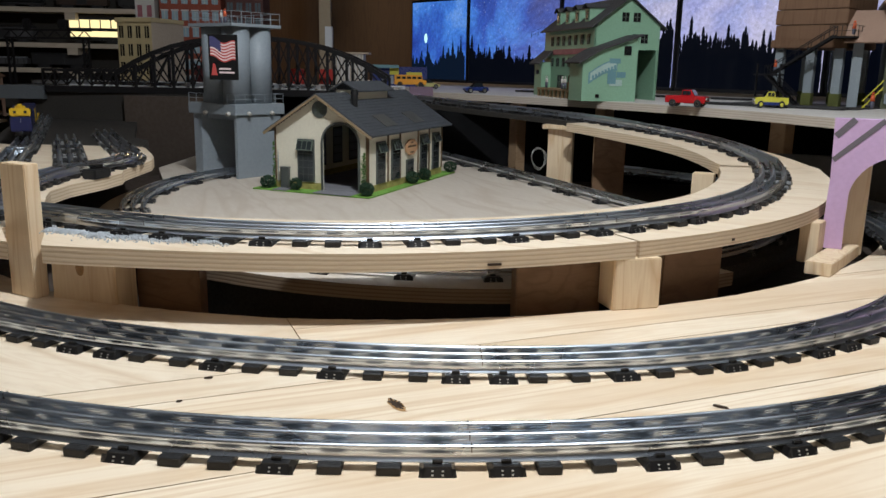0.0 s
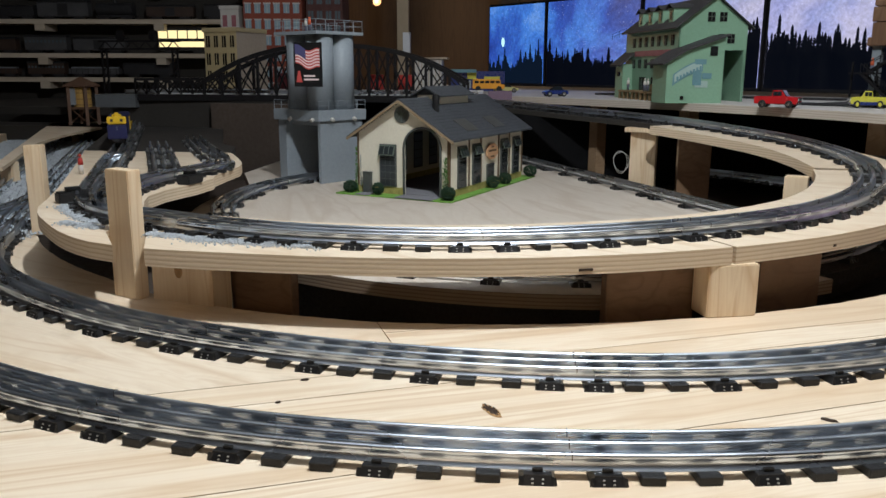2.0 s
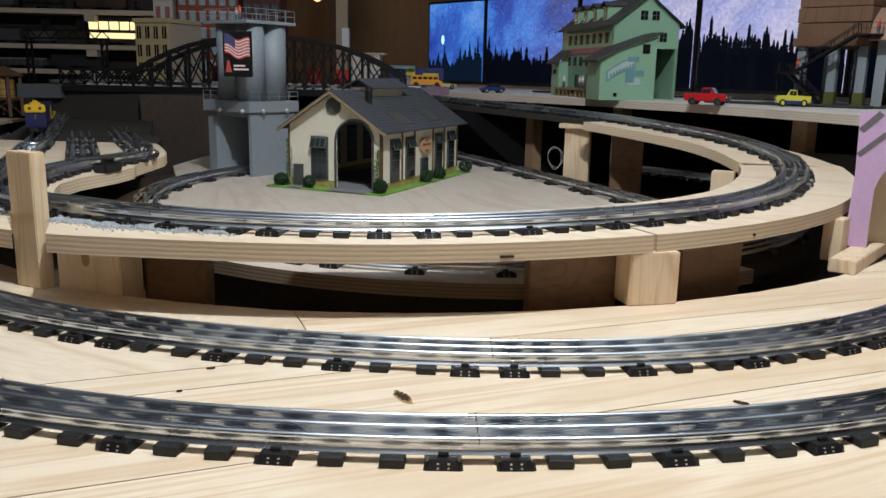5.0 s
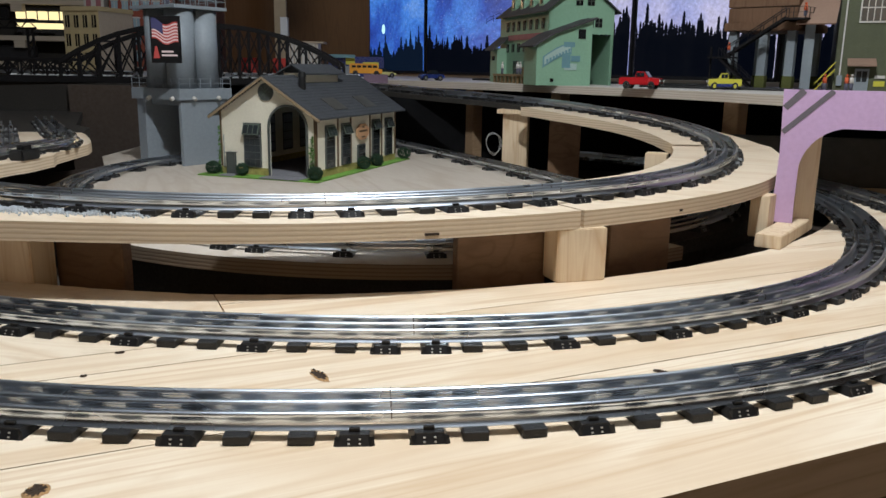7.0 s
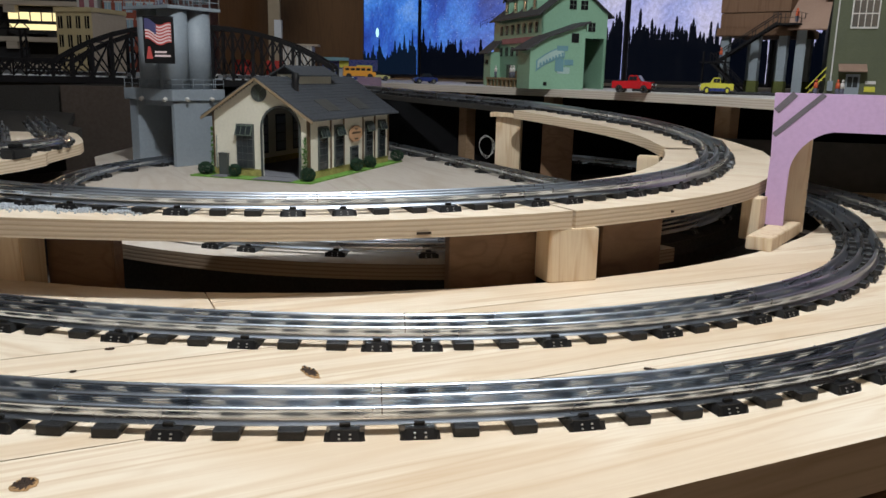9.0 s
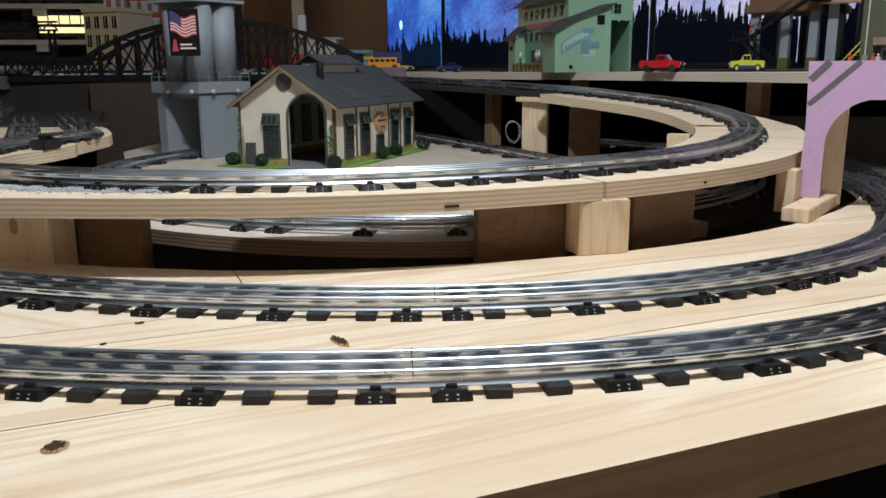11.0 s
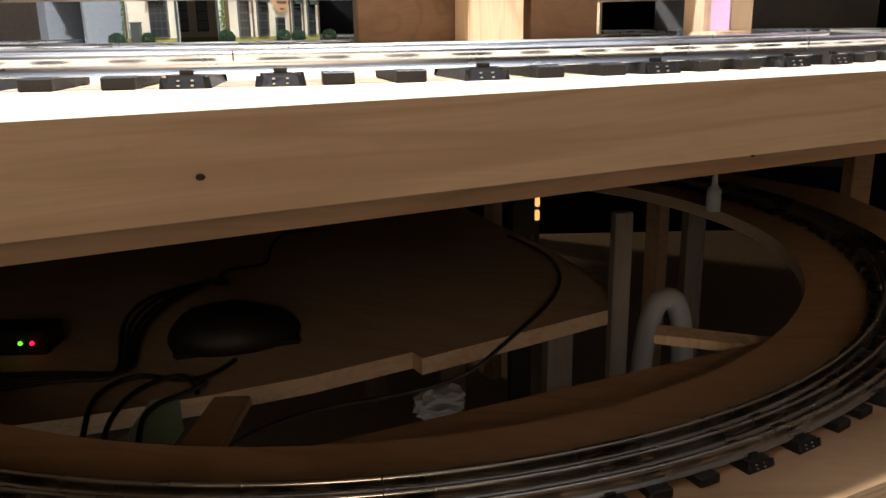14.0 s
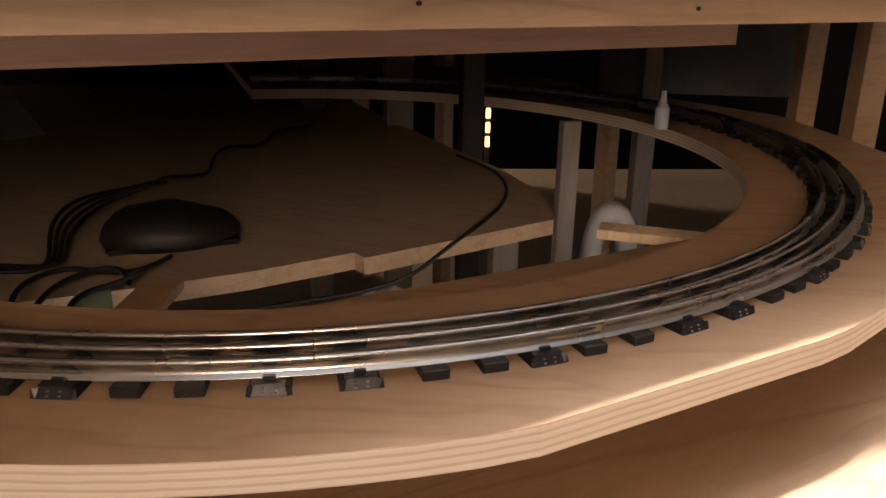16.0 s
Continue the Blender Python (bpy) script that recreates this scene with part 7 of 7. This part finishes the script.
# ---- shelves of rolling stock ----
def rolling_stock(m, l, h, mt, kind="coach", lit=False, label="dark toy railway car on a shelf"):
    root = empty("toy_wagon", m)
    tagged(root, label, "toy wagon", "shelf of wagons")
    if kind == "tank":
        bm = bmesh.new()
        r = (h - 0.022) / 2
        tube(bm, (0.008, 0.025, 0.022 + r), (l - 0.008, 0.025, 0.022 + r), r, 16)
        tube(bm, (l / 2, 0.025, h - 0.004), (l / 2, 0.025, h + 0.010), 0.012, 12)
        part("tank", bm, M[mt], root, smooth=False)
        part("underframe", boxes((0, 0.006, 0.014, l, 0.044, 0.022)), M["car_black"], root)
    elif kind == "gondola":
        part("body", boxes((0, 0, 0.016, l, 0.05, h * 0.62), bevel=0.0015), M[mt], root)
        pieces("rib", boxes(*[(l * (i + 0.45) / 9, -0.002, 0.018, l * (i + 0.58) / 9, 0.0, h * 0.62) for i in range(9)]), M["car_black"], root)
        part("load", boxes((0.006, 0.006, h * 0.60, l - 0.006, 0.044, h * 0.72), bevel=0.008), M["ballast"], root)
    elif kind == "engine":
        part("hood", boxes((l * 0.26, 0.008, 0.018, l, 0.042, h * 0.86), bevel=0.003), M[mt], root)
        part("cab", boxes((0.01, 0.002, 0.018, l * 0.27, 0.048, h), bevel=0.003), M[mt], root)
        pieces("window", boxes((0.018, 0.0008, h * 0.66, l * 0.13, 0.002, h * 0.86), (l * 0.15, 0.0008, h * 0.66, l * 0.24, 0.002, h * 0.86)), M["glass_dim"], root)
        part("walkway", boxes((-0.004, -0.002, 0.014, l + 0.004, 0.052, 0.019)), M["car_black"], root)
    else:
        part("body", boxes((0, 0, 0.016, l, 0.05, h * 0.86), bevel=0.002), M[mt], root)
        bm = bmesh.new()
        rim = [(0.025 - 0.026 * math.cos(radians(15 * i)), h * 0.86 + h * 0.14 * math.sin(radians(15 * i))) for i in range(13)]
        a = [bm.verts.new((-0.002, y, z)) for y, z in rim]
        b = [bm.verts.new((l + 0.002, y, z)) for y, z in rim]
        bm.faces.new(a)
        bm.faces.new(b[::-1])
        for i in range(13):
            bm.faces.new((a[i], b[i], b[(i + 1) % 13], a[(i + 1) % 13]))
        bmesh.ops.recalc_face_normals(bm, faces=list(bm.faces))
        part("roof", bm, M["car_black"], root)
        if lit:
            pieces("window", boxes(*[(l * (i + 0.06) / 5, -0.0012, h * 0.50, l * (i + 0.94) / 5, 0.0, h * 0.76) for i in range(5)]), M["carriage_lit"], root)
            part("lower_window", boxes((l * 0.02, -0.0012, h * 0.22, l * 0.97, 0.0, h * 0.40)), M["carriage_lit"], root)
        elif kind == "coach":
            pieces("window", boxes(*[(l * (i + 0.25) / 11, -0.0008, h * 0.56, l * (i + 0.75) / 11, 0.0, h * 0.70) for i in range(11)]), M["glass_dim"], root)
        else:
            part("door", boxes((l * 0.40, -0.002, 0.020, l * 0.60, 0.0, h * 0.80)), M["car_black"], root)
    for x in (0.2, 0.8):
        part("truck", boxes((l * x - 0.028, 0.004, 0, l * x + 0.028, 0.046, 0.018), bevel=0.002), M["car_black"], root)


rnd = random.Random(21)
SX, SY, SYAW = -4.0, 3.62, 9
for k, (z, ww) in enumerate(((0.225, 2.35), (0.344, 2.30), (0.509, 2.9), (0.70, 2.9))):
    sm = pose(SX, SY, z, 0, 0, SYAW)
    sh = empty("wall_shelf", sm)
    tagged(sh, "long tan wooden display shelf crowded with toy trains", "shelf", "train shelves")
    part("board", boxes((0, 0, -0.022, ww, 0.16, 0)), M["shelf_board"], sh)
    for x in (0.25, 0.85, 1.45, 2.05):
        part("bracket", boxes((x, 0.004, -0.055, x + 0.05, 0.14, -0.022)), M["shelf_board"], sh)
    x = 0.05
    j = 0
    if k == 1:
        rolling_stock(sm @ pose(2.05, 0.05, 0.0), 0.25, 0.150, "car_black", "coach", True, "toy carriage with lit yellow windows")
    while x < (1.75 if k == 1 else ww - 0.3):
        l = rnd.uniform(0.18, 0.30)
        kind = rnd.choice(("coach", "boxcar", "tank", "gondola", "engine", "boxcar"))
        paint = "maroon" if rnd.random() < 0.12 and k < 3 else ("white_trim" if k == 3 and rnd.random() < 0.6 else rnd.choice(("car_black", "stock_grey", "stock_brown", "car_black")))
        rolling_stock(sm @ pose(x, 0.05, 0.0), l, rnd.uniform(0.070, 0.100), paint, kind, False, {"tank": "dark toy tank wagon on a shelf", "gondola": "dark toy open wagon on a shelf", "engine": "dark toy engine on a shelf"}.get(kind, "dark toy railway car on a shelf"))
        x += l + rnd.uniform(0.01, 0.07)
tagged(mesh_ob("shelf_back", boxes((0, 0.165, -1.0, 3.0, 0.185, 1.2), m=pose(SX, SY, 0, 0, 0, SYAW)), M["dark"]), "dark board behind the train shelves", "board", kind="structure")


# ---- gantry and water tower ----
gan = empty("signal_gantry", pose(-1.705, 3.05, 0.12) @ Matrix.Diagonal((1.14, 1, 1.17, 1)))
tagged(gan, "black toy signal gantry over the tracks", "gantry")
for x in (0.0, 0.26):
    bm = bmesh.new()
    for s in (0, 0.018):
        bar(bm, (x + s, 0, 0), (x + s, 0, 0.19), 0.006)
    for q in range(8):
        bar(bm, (x, 0, 0.023 * q), (x + 0.018, 0, 0.023 * (q + 1)), 0.003)
    part("leg", bm, M["bridge"], gan)
bm = bmesh.new()
for z in (0.19, 0.215):
    bar(bm, (-0.01, 0, z), (0.29, 0, z), 0.006)
for q in range(12):
    bar(bm, (-0.01 + 0.025 * q, 0, 0.19 + 0.025 * (q % 2)), (0.015 + 0.025 * q, 0, 0.215 - 0.025 * (q % 2)), 0.003)
part("beam", bm, M["bridge"], gan)
pieces("signal_head", boxes((0.06, -0.01, 0.218, 0.085, 0.012, 0.25), (0.18, -0.01, 0.218, 0.205, 0.012, 0.25), bevel=0.004), M["bridge"], gan)
wt = empty("water_tower", pose(-1.705, 2.90, 0.060) @ Matrix.Diagonal((0.86, 0.86, 1.12, 1)))
tagged(wt, "yellow toy water tank on a brown trestle", "water tower")
bm = bmesh.new()
tube(bm, (0, 0, 0.060), (0, 0, 0.130), 0.036, 24)
part("tank", bm, M["tank_yellow"], wt)
bm = bmesh.new()
for z in (0.066, 0.085, 0.105, 0.124):
    tube(bm, (0, 0, z), (0, 0, z + 0.002), 0.0368, 24)
part("hoop", bm, M["tank_roof"], wt)
bm = bmesh.new()
tube(bm, (0, 0, 0.130), (0, 0, 0.158), 0.078, 4, 0.006)
bm.transform(pose(0, 0, 0, 0, 0, 45))
part("roof", bm, M["tank_roof"], wt)
part("eaves", boxes((-0.055, -0.055, 0.126, 0.055, 0.055, 0.130), bevel=0.001), M["tank_roof"], wt)
part("sign_panel", boxes((-0.034, -0.040, 0.068, -0.010, -0.030, 0.122)), M["pane_light"], wt)
for x in (-0.03, 0.03):
    for y in (-0.03, 0.03):
        bm = bmesh.new()
        bar(bm, (x * 1.40, y * 1.40, 0), (x * 1.36, y * 1.36, 0.127), 0.013)
        part("leg", bm, M["tank_roof"], wt)
bm = bmesh.new()
for s in (-1, 1):
    bar(bm, (-0.036, s * 0.036, 0.01), (0.032, s * 0.032, 0.05), 0.003)
    bar(bm, (0.036, s * 0.036, 0.01), (-0.032, s * 0.032, 0.05), 0.003)
part("brace", bm, M["tank_roof"], wt)
part("platform", boxes((-0.042, -0.042, 0.052, 0.042, 0.042, 0.060), bevel=0.001), M["tank_roof"], wt)
tagged(mesh_ob("yard_end", boxes((-2.2, 2.80, 0.0, -1.5, 3.0, 0.060)), M["dark"]), "dark platform under the water tower", "platform", kind="structure")


# ---- yard: ballast, gravel, boxes, figure ----
def line_strip(points, w, z0, z1):
    l = [Vector((*p, 0)) for p in points]
    a, b = [], []
    for i, p in enumerate(l):
        d = (l[min(i + 1, len(l) - 1)] - l[max(i - 1, 0)]).normalized()
        s = Vector((d.y, -d.x, 0)) * w / 2
        a.append((p.x - s.x, p.y - s.y))
        b.append((p.x + s.x, p.y + s.y))
    return band(a, b, [z1] * len(l), [z1] * len(l), z1 - z0)


bx = [(-0.90 + HEAD[0] * 0.2 * i, 1.22 + HEAD[1] * 0.2 * i) for i in range(11)]
tagged(mesh_ob("ballast_bed", line_strip(bx, 0.30, 0.0002, 0.004), M["ballast"]), "dark grey ballast under the left tracks", "ballast", kind="stuff")
tagged(mesh_ob("edge_board", boxes((0, 0, 0, 2.2, 0.06, 0.03), m=pose(-1.18, 1.40, 0.0, 0, 0, 119.3), bevel=0.001), M["stud"]), "pale pine board edging the ballasted tracks", "board", kind="structure")


def gravel(name, spots, n, s, mt, label, seed):
    r = random.Random(seed)
    verts, faces = [], []
    for k in range(n):
        p = spots(r)
        q = Euler((r.random() * 6, r.random() * 6, r.random() * 6)).to_matrix()
        sc = s * r.uniform(0.5, 1.3)
        b = len(verts)
        for c in ((1, 0, 0), (-1, 0, 0), (0, 0.8, 0), (0, -0.8, 0), (0, 0, 0.7), (0, 0, -0.7)):
            verts.append(p + q @ (Vector(c) * sc * r.uniform(0.75, 1.15)))
        faces += [(b + i, b + j, b + 4) for i, j in ((0, 2), (2, 1), (1, 3), (3, 0))] + [(b + j, b + i, b + 5) for i, j in ((0, 2), (2, 1), (1, 3), (3, 0))]
    me = bpy.data.meshes.new(name)
    me.from_pydata(verts, [], faces)
    me.materials.append(mt)
    return tagged(new(name, me), label, "gravel", kind="stuff")


def ring_gravel(r):
    a = r.uniform(-123, -88)
    rr = 0.850 + abs(r.gauss(0, 0.007 if a < -99 else 0.011))
    if a < -113:
        t = (a + 123) / 10
        x = -0.424 - 0.123 * (1 - t) + r.gauss(0, 0.005)
        y = 0.993 + 0.107 * (1 - t) ** 1.15 + r.gauss(0, 0.006)
        return Vector((x, y, RZ + r.uniform(0, 0.003)))
    if -108 < a < -99.3 and pt(rr, a)[0] < -0.333:
        rr = min(rr, 0.842)
    return Vector((*pt(min(rr, 0.893), a), RZ + r.uniform(0, 0.0022)))


gravel("gravel", ring_gravel, 9500, 0.0016, M["gravel"], "pale grey gravel strewn beside the raised track", 3)


def bed_gravel(r):
    t = r.uniform(0.0, 2.0)
    return Vector((-0.93 + HEAD[0] * t + r.uniform(-0.16, 0.24), 1.24 + HEAD[1] * t + r.uniform(-0.05, 0.05), 0.006))


gravel("ballast_stones", bed_gravel, 15000, 0.0038, M["gravel"], "grey ballast stones between the left tracks", 5)
for p, yaw in (((-0.558, 1.139, RZ), 50), ((-0.487, 1.352, RZ), 84)):
    ob = empty("switch_motor", pose(*p, 0, 0, yaw))
    tagged(ob, "black track switch motor box", "switch motor", "switch motors")
    part("case", boxes((-0.022, -0.012, 0, 0.022, 0.012, 0.016), bevel=0.002), M["tie_plastic"], ob)
    part("cover", boxes((-0.012, -0.009, 0.016, 0.012, 0.009, 0.022), bevel=0.003), M["black_gloss"], ob)
figure(pose(-0.738, 1.428, RZ, 0, 0, 30), M["figure_red"], 0.037, "small red and white toy figure standing in the yard", M["figure_white"])


# ---- train at rest on the raised track ----
def toy_train():
    d = Vector((-0.59, 1.03, 0)).normalized()
    p0 = Vector((-0.888, 1.795, RZ + 0.0175))
    yaw = math.degrees(math.atan2(d.y, d.x))

    def car(at, name, l, label):
        root = empty(name, Matrix.Translation(p0 + d * at * 0.8) @ pose(0, 0, 0, 0, 0, yaw) @ Matrix.Diagonal((0.8, 0.74, 0.80, 1)))
        tagged(root, label, "toy wagon", "toy train")
        for x in (l * 0.22, l * 0.78):
            tr = part("truck", boxes((x - 0.026, -0.019, 0.004, x + 0.026, 0.019, 0.018), bevel=0.002), M["car_black"], root)
            for xx in (-0.015, 0.015):
                bm = bmesh.new()
                for s in (-1, 1):
                    bmesh.ops.create_cone(bm, cap_ends=True, segments=16, radius1=0.0085, radius2=0.0085, depth=0.004, matrix=pose(x + xx, s * 0.0175, 0.0085, 90))
                part("wheel", bm, M["tyre"], tr)
        return root

    c = car(0.0, "caboose", 0.20, "navy toy caboose with a yellow cab end")
    part("body", boxes((0.004, -0.028, 0.016, 0.19, 0.028, 0.058), bevel=0.002), M["train_blue"], c)
    cab = part("end_wall", boxes((0.0, -0.028, 0.058, 0.016, 0.028, 0.080), bevel=0.003), M["train_yellow"], c, "yellow cab end with two dark windows")
    for y in (-0.018, 0.010):
        part("window", boxes((-0.0006, y, 0.066, 0.002, y + 0.008, 0.073)), M["dark"], cab)
    part("roof", boxes((0.012, -0.027, 0.0582, 0.19, 0.027, 0.079), bevel=0.003), M["train_blue"], c)
    horn = boxes((0.020, -0.006, 0.079, 0.040, 0.006, 0.090), (0.030, -0.014, 0.079, 0.036, 0.014, 0.085), bevel=0.001)
    part("horn", horn, M["train_yellow"], c)
    part("coupler", boxes((-0.012, -0.004, 0.010, 0.004, 0.004, 0.017), bevel=0.001), M["car_black"], c)
    lamps = bmesh.new()
    for z in (0.044, 0.050):
        tube(lamps, (0.003, 0, z), (0.0055, 0, z), 0.002, 10)
    lamps.transform(pose(-0.0035, 0, 0))
    pieces("headlight", lamps, M["pane_light"], c)
    w = car(0.225, "boxcar", 0.24, "dark blue toy boxcar with a yellow door")
    part("body", boxes((0.0, -0.029, 0.020, 0.24, 0.029, 0.066), bevel=0.002), M["train_blue"], w)
    part("door", boxes((0.09, -0.0302, 0.022, 0.15, 0.0302, 0.062)), M["train_yellow"], w)
    e = car(0.49, "locomotive", 0.30, "dark blue toy diesel locomotive")
    part("hood", boxes((0.07, -0.020, 0.020, 0.30, 0.020, 0.058), bevel=0.003), M["train_blue"], e)
    part("cab", boxes((0.0, -0.028, 0.020, 0.07, 0.028, 0.066), bevel=0.003), M["train_blue"], e)
    part("walkway", boxes((-0.01, -0.030, 0.016, 0.31, 0.030, 0.022)), M["train_yellow"], e)


toy_train()
